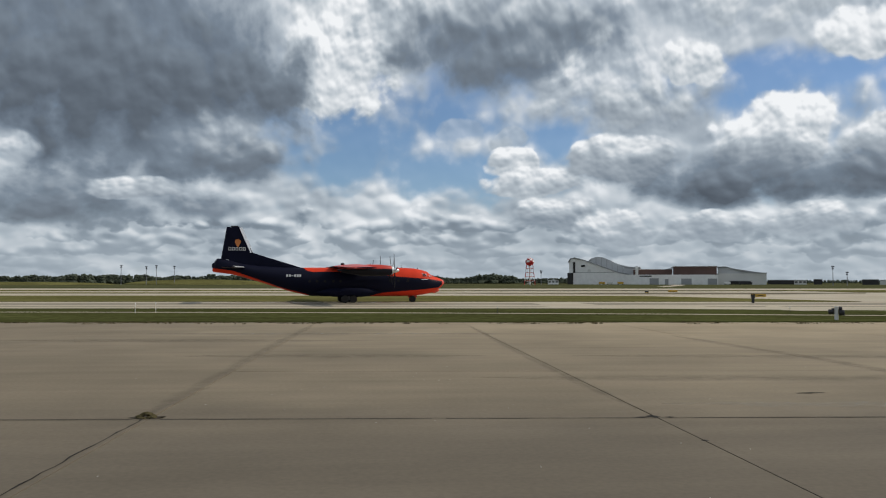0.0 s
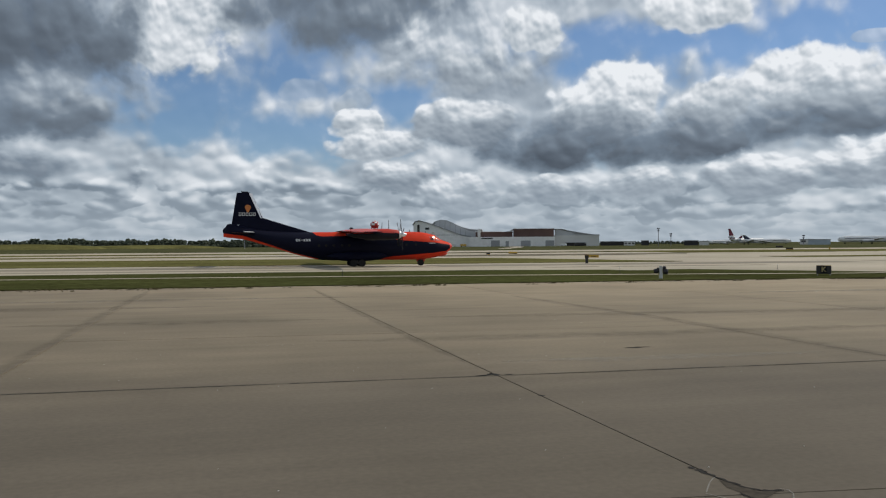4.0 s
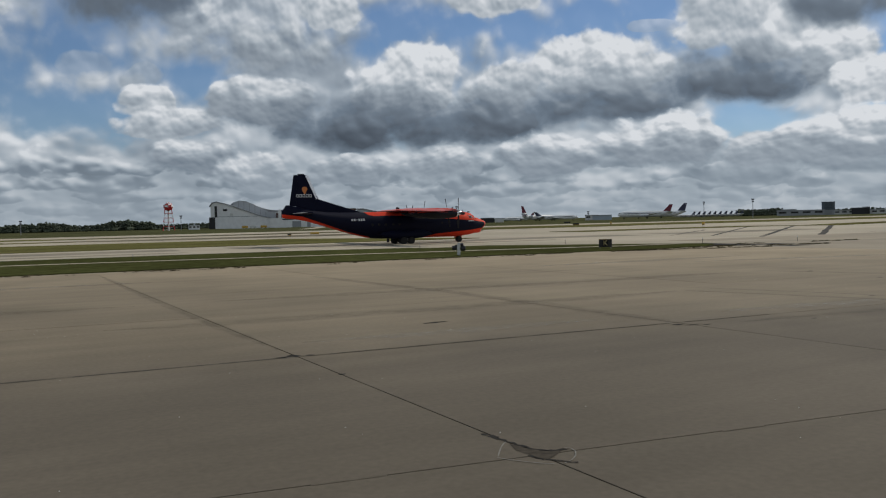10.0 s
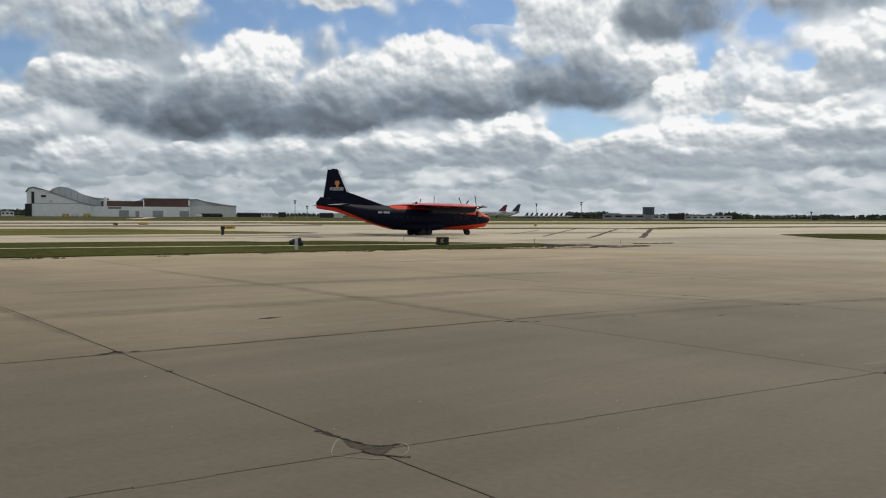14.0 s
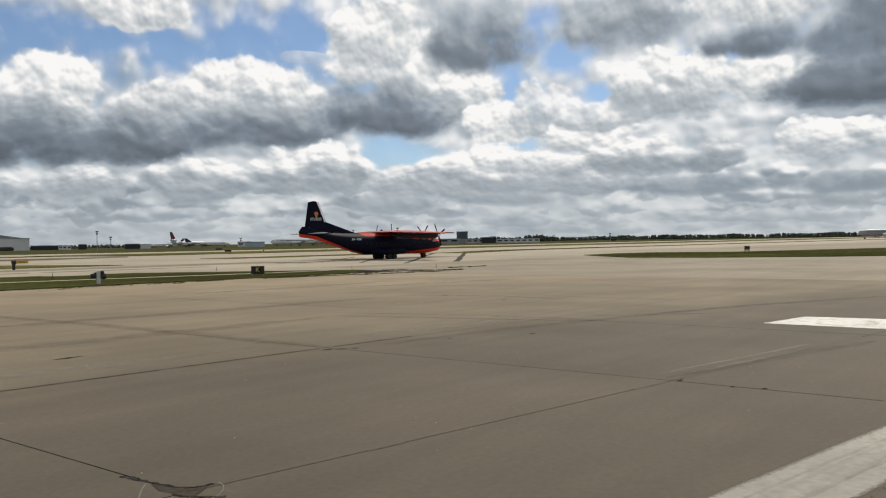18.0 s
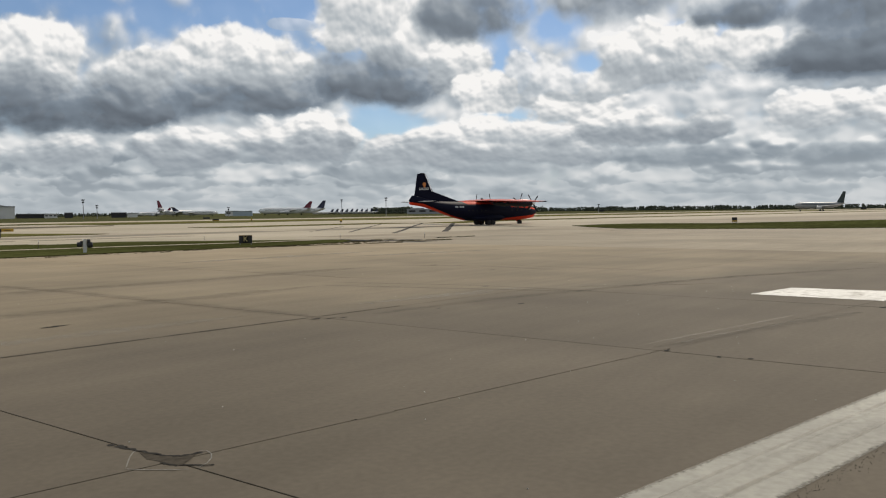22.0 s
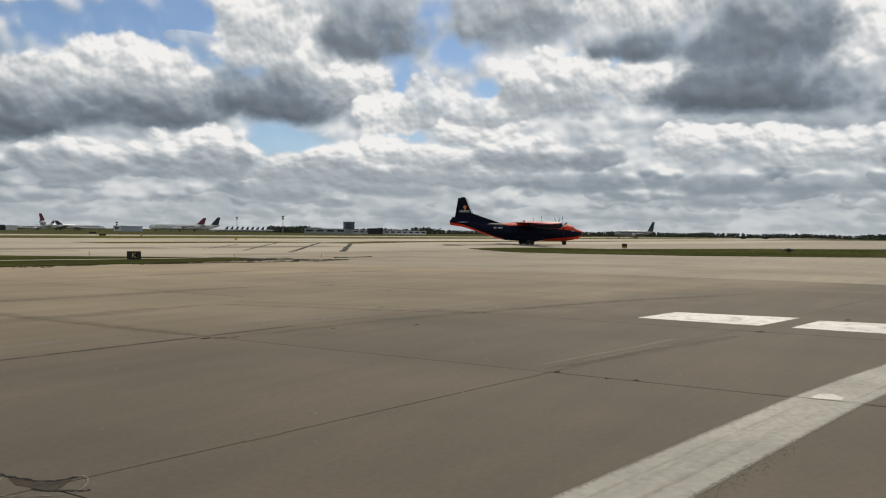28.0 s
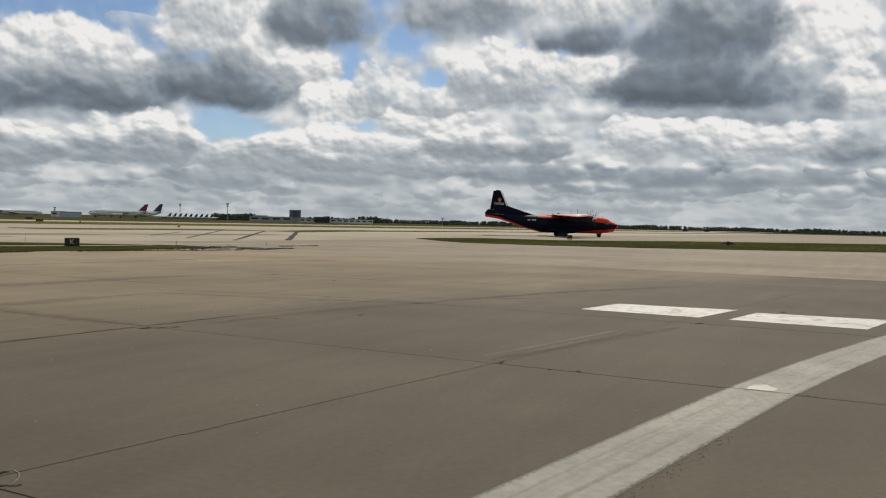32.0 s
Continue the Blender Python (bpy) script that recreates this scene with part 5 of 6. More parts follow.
def aircraft():
    ac = thing("cargo_aircraft", "four-engined turboprop cargo aircraft in orange and dark navy paint, taxiing", "aircraft")
    xs = np.linspace(-18.75, 14.3, 160)
    part("fuselage", loft([fus_ring(x) for x in xs]), M_LIVERY, ac, "orange and navy fuselage", smooth=True)
    part("nose_cap", loft([[(x + 0.012, p[1] * 1.02, (p[2] - 2.86) * 1.02 + 2.86) for p in fus_ring(x, 24)] for x in (13.85, 14.0, 14.15, 14.3)]), M_WINGTOP, ac, "faded orange nose tip", smooth=True)
    part("chin_radome", ring_solid(12.6, 0, 1.75, [(-0.9, 0.05), (-0.75, 0.42), (-0.3, 0.66), (0.3, 0.66), (0.75, 0.45), (0.98, 0.06)], squash=0.62), M_ORANGE, ac, "orange chin radome", smooth=True)
    # fin, rudder, dorsal fillet
    part("dorsal_fin", slab([(-6.4, 4.9, .3), (-13.35, 7.05, 1), (-16.6, 7.05, 1), (-16.6, 5.5, 1), (-7, 4.6, 1)], 0.17), M_NAVY, ac, "long dark dorsal fillet")
    part("fin", slab([(-13.35, 7.05, 1), (-14.9, 10.5, .6), (-15.15, 10.68, .4), (-16.2, 10.68, .4), (-16.75, 7.05, 1)], 0.2), M_NAVY, ac, "tall dark navy tail fin")
    part("rudder", slab([(-15.9, 10.62, .8), (-16.88, 10.62, .4), (-17.62, 6.15, .6), (-16.3, 6.0, 1)], 0.14), M_NAVY, ac, "navy rudder")
    part("fin_leading_edge", slab([(-13.2, 7.1, .6), (-14.78, 10.6, .6), (-15.2, 10.55, 1), (-13.62, 7.02, 1)], 0.235), M_SILVER, ac, "bare silver leading edge")
    part("fin_cap", box(-16.3, -15.3, -0.05, 0.05, 10.66, 10.8, 0.02), M_DARK, ac)
    part("tail_turret", ring_solid(-18.72, 0, 5.2, [(-0.12, 0.05), (-0.08, 0.25), (0.1, 0.4), (0.5, 0.5)]), M_NAVY, ac, "rounded tail end", smooth=True)
    for s in (1, -1):
        rings = [wing_ring(-14.1 - 0.26 * y, 3.5 - 0.30 * y, s * y, 4.95, 0.34 - 0.02 * y) for y in (0.6, 2.0, 4.0, 6.0, 6.15)]
        part("tailplane", two_tone(loft(rings)), [M_PALEGREY, M_NAVY], ac, "grey tailplane half", smooth=True)
        # white lettering and balloon emblem on the fin, as plain shapes
        for k, (x0, x1) in enumerate(((-16.62, -16.25), (-16.15, -15.75), (-15.66, -15.30), (-15.18, -14.75), (-14.66, -14.28))):
            f = bmesh.new()
            zz0, zz1, yy = 7.34, 7.80, s * 0.222
            v = [f.verts.new(q) for q in ((x0, yy, zz0), (x1, yy, zz0), (x1, yy, zz1), (x0, yy, zz1))]
            w = [f.verts.new(((q.co.x - (x0 + x1) / 2) * 0.55 + (x0 + x1) / 2, yy, (q.co.z - 7.57) * 0.6 + 7.57)) for q in v]
            for i in range(4):
                f.faces.new((v[i], v[(i + 1) % 4], w[(i + 1) % 4], w[i]))
            part("emblem_bar", f, M_DECALWHITE, ac, "white bar of the fin lettering")
        f = bmesh.new()
        pts = [(0.42 * math.sin(a), 0.36 * math.cos(a)) for a in np.linspace(-2.3, 2.3, 15)] + [(0.1, -0.72), (-0.1, -0.72)]
        f.faces.new([f.verts.new((-15.35 + px, s * 0.226, 8.55 + pz)) for px, pz in pts])
        part("emblem", f, M_EMBLEM, ac, "orange balloon-shaped emblem")
        # registration as plain bars
        for k in range(6):
            x0 = -8.75 + 0.36 * k
            decal(ac, "registration_bar", x0, x0 + 0.26, 3.80 if k == 2 else 3.66, 3.88 if k == 2 else 4.0, s, M_DECALWHITE, "plain white bar of the registration")
        decal(ac, "name_bar", 10.5, 11.55, 3.26, 3.36, s, M_DECALWHITE, "white line of small lettering")
        # round cabin windows
        for x in (-5.5, -4.5, -3.4, -2.2, -1.2, 5.9, 7.1, 8.5):
            z = 3.05 if x < 0 else 3.12
            y = side_y(x, z)
            win = ring_solid(0, 0, 0, [(-0.02, 0.19), (0.015, 0.19), (0.02, 0.16)], 14)
            part("porthole", win, M_BLACKGLOSS, ac, "small round window", m=pose(x, s * (y + 0.005), z, 0, 0, 90 * s))
        # cockpit glazing
        for x0, x1, z0, z1 in ((10.75, 11.25, 3.75, 4.15), (11.32, 11.75, 3.72, 4.2), (11.8, 12.2, 3.62, 3.98)):
            f = bmesh.new()
            q = [(x0, z0), (x1, z0), (x1, z1 - 0.06), (x0 + 0.06, z1)]
            f.faces.new([f.verts.new((x, s * (side_y(x, z) + 0.03), z)) for x, z in q])
            part("cockpit_window", f, M_GLASS, ac, "dark cockpit pane")
        part("window_frame", tube((10.68, s * (side_y(10.68, 4.2) + .02), 4.2), (12.25, s * (side_y(12.25, 3.62) + .02), 3.72), 0.045, 0.045, 6), M_DECALWHITE, ac, "pale window frame")
        for xf, zf in ((11.28, 4.18), (11.78, 4.0)):
            part("window_frame", tube((xf, s * (side_y(xf, zf) + .03), zf), (xf + 0.02, s * (side_y(xf, 3.68) + .03), 3.68), 0.03, 0.03, 6), M_DECALWHITE, ac, "pale window frame")
        # cargo door outline and entry door
        for x0, x1, z0, z1 in ((3.4, 4.35, 1.75, 3.25),):
            decal(ac, "door_panel", x0, x1, z0, z1, s, M_NAVY, "navy entry door")
        # wing in two tones
        rings = []
        for y in (0.0, 2.0, 4.9, 9.8, 14.5, 18.6, 19.0):
            z = 5.12 if y < 5 else 5.12 - (y - 5) * 0.03
            c = table(y, [(0, 5.3), (4.9, 4.95), (19, 2.25)])
            rings.append(wing_ring(2.75 - 0.085 * y, c if y < 19 else c * 0.8, s * y, z, 0.58 - 0.02 * y))
        part("wing", two_tone(loft(rings), -0.35), [M_WINGTOP, M_NAVY], ac, "wing half, orange above and dark below", smooth=True)
        part("wing_tip", ring_solid(0.0, s * 19.05, 4.7, [(-1.2, 0.02), (-0.9, 0.07), (0.6, 0.1), (1.1, 0.06), (1.25, 0.01)], 10), M_NAVY, ac, "dark wing tip", smooth=True)
        # flaps set slightly proud under the trailing edge
        for y0, y1 in ((2.3, 4.2), (5.7, 9.1), (10.7, 18.2)):
            f = bmesh.new()
            pl = []
            for y in (y0, y1):
                z = (5.12 if y < 5 else 5.12 - (y - 5) * 0.03)
                c = table(y, [(0, 5.3), (4.9, 4.95), (19, 2.25)])
                te = 2.75 - 0.085 * y - c
                pl.append([f.verts.new((te + dx, s * y, z + dz)) for dx, dz in ((0.95, 0.05), (-0.12, -0.10), (-0.10, -0.13), (0.95, -0.16))])
            for i in range(4):
                f.faces.new((pl[0][i], pl[0][(i + 1) % 4], pl[1][(i + 1) % 4], pl[1][i]))
            f.faces.new(pl[0])
            f.faces.new(pl[1])
            part("flap", two_tone(f), [M_WINGTOP, M_NAVY], ac, "trailing-edge flap")
        # engines
        for y, x0 in ((4.95, 5.3), (9.9, 4.85)):
            ys, ze = s * y, (4.62 if y < 5 else 4.5)
            prof = [(x0 - .02, .40), (x0 - .35, .55), (x0 - 1.5, .66), (x0 - 3.0, .66), (x0 - 4.8, .55), (x0 - 6.3, .34), (x0 - 7.3, .08)]
            shell = ring_solid(0, ys, ze, prof[::-1], 22, 1.15)
            for f in shell.faces:
                f.material_index = 1 if f.calc_center_median().z > ze + 0.16 else 0
            nac = part("engine_nacelle", shell, [M_NACELLE, M_WINGTOP], ac, "engine nacelle, orange above and sooty navy below", smooth=True)
            part("intake_ring", ring_solid(0, ys, ze, [(x0 - .12, .47), (x0 + .03, .46), (x0 + .08, .42), (x0 + .03, .38)], 22, 1.15), M_SILVER, nac, "bare metal intake lip", smooth=True)
            part("exhaust", ring_solid(0, ys, ze - 0.55, [(x0 - 4.6, .2), (x0 - 3.4, .24), (x0 - 3.0, .1)], 12), M_DARK, nac, "sooty exhaust pipe", smooth=True)
            pr = new("propeller")
            pr.parent = ac
            pr.matrix_basis = pose(x0 + 0.25, ys, ze)
            PROPS.append((pr, x0 + 0.25, ys, ze))
            cone = ring_solid(0, 0, 0, [(-.25, .35), (0, .36), (.35, .28), (.6, .14), (.72, .02)], 16)
            part("spinner", cone, M_SILVER, pr, "bare metal spinner", smooth=True)
            for q in range(4):
                bl = loft([[(tx + .04 * math.cos(a) + .5 * w * math.sin(a) * tw, w * math.sin(a), zz) for a in np.linspace(0, 2 * math.pi, 9)[:-1]] for tx, w, zz, tw in ((.05, .09, .3, 1.2), (.03, .17, .8, .9), (0, .2, 1.5, .6), (0, .18, 2.1, .4), (0, .09, 2.25, .4))])
                part("blade", bl, M_DARK, pr, "dark propeller blade", smooth=True, m=pose(0, 0, 0, 90 * q))
        # main gear: side fairing, leg, bogie and two rows of wheels
        fair = loft([[(x, s * (1.72 + 0.75 * r * math.cos(a)), 1.5 + 0.72 * r * math.sin(a)) for a in np.linspace(0, 2 * math.pi, 21)[:-1]] for x, r in ((-4.6, .05), (-3.6, .55), (-2.2, .9), (-0.8, 1), (1.2, 1), (2.6, .85), (3.6, .5), (4.3, .05))])
        part("gear_fairing", fair, M_NAVY, ac, "bulged navy gear fairing", smooth=True)
        leg = part("main_gear_leg", tube((0, s * 2.0, 0.52), (0, s * 1.9, 1.6), 0.13, 0.16, 12), M_GREYMETAL, ac, "grey main gear leg", smooth=True)
        part("bogie_beam", tube((-0.75, s * 2.0, 0.52), (0.75, s * 2.0, 0.52), 0.1, 0.1, 10), M_GREYMETAL, leg, smooth=True)
        part("gear_door", box(-1.3, 1.3, s * 2.5 - 0.03, s * 2.5 + 0.03, 1.12, 1.55, 0.015), M_NAVY, leg, "navy gear door")
        for x in (-0.6, 0.6):
            for dy in (-0.3, 0.3):
                wheel_at(ac, x, s * 2.0 + dy, 0.525, 0.525, 0.32)
    # nose gear
    part("nose_gear_leg", tube((9.56, 0, 0.45), (9.75, 0, 1.3), 0.1, 0.12, 12), M_GREYMETAL, ac, "grey nose gear leg", smooth=True)
    part("nose_gear_door", box(9.0, 10.3, 0.42, 0.46, 0.62, 1.15, 0.01), M_ORANGE, ac, "orange nose gear door")
    for y in (-0.25, 0.25):
        wheel_at(ac, 9.56, y, 0.45, 0.45, 0.26)
    # aerials
    part("aerial", tube((7.95, 0, 4.95), (7.85, 0, 5.4), 0.05, 0.02, 8), M_DARK, ac, "short whip aerial")
    part("aerial", tube((10.3, 0, 4.8), (10.3, 0, 5.05), 0.07, 0.04, 8), M_DARK, ac, "stub aerial")
    part("beacon", ring_solid(-0.7, 0, 5.52, [(-0.28, 0.02), (-0.2, 0.14), (0.15, 0.16), (0.3, 0.03)], 12), M_DARK, ac, "dark dome on the wing centre", smooth=True)
    part("belly_aerial", tube((2.0, 0, 0.9), (1.9, 0, 0.62), 0.04, 0.02, 8), M_DARK, ac)
    return ac


cargo = aircraft()


# ---- far things: airfield buildings, masts, parked aircraft, woods ----
def far(az, dist, turn=0.0):
    """A place seen under that azimuth; local x runs to the right, y away."""
    p = az_dir(az) * dist
    return pose(p.x, p.y, -0.6, 0, 0, -az + turn)


def prism(pts, y0, y1):
    """An outline in the x-z plane, drawn out in depth."""
    bm = bmesh.new()
    a = [bm.verts.new((x, y0, z)) for x, z in pts]
    b = [bm.verts.new((x, y1, z)) for x, z in pts]
    bm.faces.new(a)
    bm.faces.new(b[::-1])
    for i in range(len(a)):
        j = (i + 1) % len(a)
        bm.faces.new((a[i], b[i], b[j], a[j]))
    bmesh.ops.triangulate(bm, faces=[f for f in bm.faces if len(f.verts) > 4])
    return bm


def arch_roof(pts, thick, y0, y1):
    """A curved roof shell along an outline."""
    up = [(x, z + thick) for x, z in pts]
    return prism(list(pts) + up[::-1], y0, y1)


# the old hangar with its swept roof; local metres at 900 m
hangar = thing("hangar", "large white hangar with a swept arched roof and dark door", "hangar", m=far(19.4, 900))
part("front_wall", prism([(-97, 0), (-38, 0), (-38, 10), (-48, 12.4), (-60, 17), (-72, 21.5), (-84, 25.5), (-91, 27.2), (-95, 26.2), (-97, 23)], 0, 2), M_WHITE, hangar, "white gable wall")
part("front_band", prism([(-91, 12.2), (-50, 12.2), (-50, 12.7), (-91, 12.7)], -0.3, 0), M_ROOF, hangar)
part("roof", arch_roof([(-98, 23), (-95.5, 26.4), (-91, 27.4), (-84, 25.7), (-72, 21.7), (-60, 17.2), (-48, 12.6), (-36, 10)], 0.9, -1.2, 60), M_ROOF, hangar, "grey swept roof")
part("rear_roof", arch_roof([(-81, 22), (-76, 26.5), (-70, 28.4), (-63, 27.8), (-56, 25), (-48, 20), (-40, 16), (-32, 15)], 0.9, 20, 80), M_ROOFPALE, hangar, "pale arched rear roof")
part("rear_roof", arch_roof([(-60, 21), (-54, 23.5), (-46, 20), (-38, 15.5), (-30, 17), (-26, 18.5), (-24, 14)], 0.8, 50, 90), M_ROOF, hangar, "grey arched rear roof")
part("rear_gable", prism([(-80, 0), (-32, 0), (-32, 15), (-40, 16), (-48, 20), (-56, 25), (-63, 27.8), (-70, 28.4), (-76, 26.4), (-80, 22)], 20.6, 22), M_ROOFPALE, hangar, "glazed grey rear gable")
part("rear_gable", prism([(-59.5, 0), (-24, 0), (-24, 14), (-26, 18.5), (-30, 17), (-38, 15.5), (-46, 20), (-54, 23.5), (-59.5, 21)], 50.6, 52), M_ROOFPALE, hangar, "glazed grey rear gable")
for k in range(7):
    x = -76 + 5.6 * k
    z = table(x, [(-76, 26.2), (-70, 28.2), (-63, 27.6), (-56, 24.8), (-48, 19.8), (-40, 15.8)])
    part("rib", box(x - 0.25, x + 0.25, 20.2, 20.58, 9, z), M_ROOF, hangar)
part("door", box(-98.6, -92.6, -0.6, -0.1, 0, 12), M_BLACK, hangar, "tall dark hangar door")
part("window", box(-92.9, -90.4, -0.35, -0.05, 12, 23.5), M_BLACK, hangar, "tall dark window strip")
part("emblem", box(-84.5, -80.2, -0.35, -0.05, 18.2, 20.4), M_DARK, hangar, "dark emblem on the gable")
part("window", box(-77.5, -74.6, -0.35, -0.05, 13, 15.6), M_GREYWALL, hangar, "grey vent")
part("side_wall", box(-38.5, -36.5, 1, 60, 0, 11), M_GREYWALL, hangar, "grey side wall")

works = thing("workshop_building", "long white workshop with a brown upper storey and grey doors", "building", m=far(19.4, 890))
part("wall", box(-37.5, 52, 0, 50, 0, 10), M_WHITE, works, "white lower wall")
part("upper_storey", box(-31, 8, 8, 45, 10, 15.4), M_BROWN, works, "dark brown upper storey")
part("upper_storey", box(9, 51, 5, 45, 10, 18.2), M_BROWN, works, "dark brown upper storey")
part("roof_trim", box(9, 51.5, 4.6, 46, 18.2, 18.8), M_WHITE, works, "white roof edge")
part("roof_trim", box(-31.3, -3, 7.6, 46, 15.4, 15.9), M_WHITE, works, "white roof edge")
part("stair_tower", box(-28.5, -25.8, -0.5, 6, 10, 18.6), M_WHITE, works, "white stair tower")
part("roof_step", prism([(0, 15.4), (8, 15.4), (9, 18.4), (8.4, 18.4), (5, 16.4)], 6, 44), M_ROOFPALE, works)
for x0, x1, h in ((-14.5, -5.5, 6.3), (0.6, 4.0, 5.6), (16.5, 26.5, 6), (42, 51, 6)):
    part("roller_door", box(x0, x1, -0.25, -0.02, 0, h), M_ROOF, works, "grey roller door")
part("name_panel", box(-24.5, -12.5, -0.25, -0.02, 7.8, 9.1), M_DARK, works, "dark band of unreadable lettering")

annex = thing("hangar_annex", "low grey hangar with a shallow curved roof", "hangar", m=far(19.4, 905))
part("wall", box(52.5, 99, 0, 45, 0, 11.2), M_GREYWALL, annex, "pale grey wall")
part("roof", arch_roof([(52, 17.5), (60, 17.6), (66, 16), (75, 13), (86, 11.8), (99.5, 11.2)], 0.7, -0.8, 46), M_ROOF, annex, "grey curved roof")
part("gable", prism([(52.5, 11.2), (99, 11.2), (86, 11.8), (75, 13), (66, 16), (60, 17.4), (52.5, 17.4)], 0.4, 2), M_ROOFPALE, annex, "grey gable")
part("door", box(64, 84, -0.3, -0.05, 0, 3.4), M_BLACK, annex, "dark low doorway")
part("canopy", box(63, 85, -2.5, -0.3, 3.4, 3.9), M_ROOF, annex)

# vehicles parked before the hangars
def van(az, dist, turn, body_mat, label):
    v = thing("van", label, "van", "vehicles by the hangars", m=far(az, dist, turn))
    part("body", box(-3, 3, -1.1, 1.1, 0.5, 2.7, 0.25), body_mat, v)
    part("windscreen", box(2.4, 3.03, -0.95, 0.95, 1.6, 2.4, 0.05), M_GLASS, v)
    for x in (-1.9, 1.9):
        for y in (-0.95, 0.95):
            w = ring_solid(0, 0, 0, [(-0.13, 0.4), (0.13, 0.4)], 12)
            part("wheel", w, M_RUBBER, v, m=pose(x, y, 0.4, 0, 0, 90))
    return v


van(23.3, 880, 10, M_WHITE, "white van parked by the grey annex")
van(15.4, 880, -8, M_YELLOW, "yellow service truck parked by the hangar")
van(16.6, 880, 5, M_YELLOW, "yellow service truck parked by the hangar")
van(15.9, 878, 0, M_GREYWALL, "pale grey truck parked by the hangar")
van(24.2, 880, 15, M_DARK, "dark van parked by the grey annex")
van(24.6, 880, -5, M_DARK, "dark van parked by the grey annex")

# pale ramp road up to the workshop
tagged(part("service_road", ribbon([(182, 520), (235, 640), (275, 740), (300, 830)], 9, -0.58), M_TAXI), "pale service road to the hangars", "road", kind="structure")

# red and white checkered tower
tower = thing("radar_tower", "red and white lattice tower with a checkered round tank", "tower", m=far(10.64, 800))
for x in (-1, 1):
    for y in (-1, 1):
        for k in range(5):
            z0, z1 = 3.8 * k, 3.8 * (k + 1)
            w0, w1 = 5.0 - 0.11 * z0, 5.0 - 0.11 * z1
            part("leg", tube((x * w0, y * w0, z0), (x * w1, y * w1, z1), 0.34, 0.32, 6), M_WHITE if k % 2 else M_RED, tower, "white band of a lattice leg" if k % 2 else "red band of a lattice leg")
for z in (3.8, 7.6, 11.4, 15.2, 18.6):
    w = 5.0 - 0.11 * z
    for a in ((-1, -1, 1, -1), (1, -1, 1, 1), (1, 1, -1, 1), (-1, 1, -1, -1)):
        part("brace", tube((a[0] * w, a[1] * w, z), (a[2] * w, a[3] * w, z), 0.2, 0.2, 5), M_RED, tower)
for k in range(5):
    z0, z1 = 3.8 * k, 3.8 * (k + 1)
    w0, w1 = 5.0 - 0.11 * z0, 5.0 - 0.11 * z1
    for sx in (-1, 1):
        for sy in (-1, 1):
            part("brace", tube((sx * w0, sy * w0, z0), (-sx * w1, sy * w1, z1), 0.1, 0.1, 5), M_WHITE, tower)
part("riser", tube((0, 0, 0), (0, 0, 19), 0.7, 0.7, 10), M_WHITE, tower, "white riser pipe")
TANK = ((17.8, 0.8), (19.2, 3.2), (21.0, 4.1), (22.8, 3.9), (24.4, 2.6), (25.4, 0.6))
for k in range(8):
    a0, a1 = k * math.pi / 4, (k + 1) * math.pi / 4
    for j, ((z0, r0), (z1, r1)) in enumerate(zip(TANK, TANK[1:])):
        bm = bmesh.new()
        v = [bm.verts.new((q * r * math.cos(a), q * r * math.sin(a), z)) for q in (1.0, 0.9) for a, z, r in ((a0, z0, r0), (a1, z0, r0), (a1, z1, r1), (a0, z1, r1))]
        for ids in ((0, 1, 2, 3), (4, 5, 6, 7), (0, 1, 5, 4), (1, 2, 6, 5), (2, 3, 7, 6), (3, 0, 4, 7)):
            bm.faces.new([v[i] for i in ids])
        white = (k + j) % 2 and j > 1
        part("tank_panel", bm, M_WHITE if white else M_RED, tower, "white panel" if white else "red panel")


def mast(az, dist, h, head, label, group="light masts"):
    m = thing("light_mast", label, "mast", group, m=far(az, dist))
    part("pole", tube((0, 0, 0), (0, 0, h), 0.32, 0.18, 8), M_GREYMETAL, m)
    if head:
        part("crossarm", box(-0.9, 0.9, -0.15, 0.15, h - 0.25, h, 0.03), M_GREYMETAL, m)
        part("ring_platform", tube((0, 0, h - 2.0), (0, 0, h - 1.8), 0.6, 0.6, 10), M_GREYMETAL, m)
        for x in (-0.75, 0.0, 0.75):
            part("floodlight", box(x - 0.33, x + 0.33, -0.5, 0.1, h, h + 0.9, 0.08), M_DARK, m)
        for x in (-0.45, 0.45):
            part("floodlight", box(x - 0.33, x + 0.33, -0.5, 0.1, h - 1.7, h - 0.9, 0.08), M_DARK, m)
    return m


for az, dist, h in ((29.44, 700, 14.0), (30.23, 760, 10.2), (45.56, 900, 15.5), (48.52, 700, 14.0), (11.4, 800, 12.5), (2.1, 700, 9.5), (-15.9, 850, 17.5), (-14.4, 850, 16.5), (-13.8, 850, 17.5), (-12.7, 850, 17.0), (38.2, 800, 8.0), (62.7, 900, 8.0)):
    mast(az, dist, h, True, "slender grey floodlight mast")

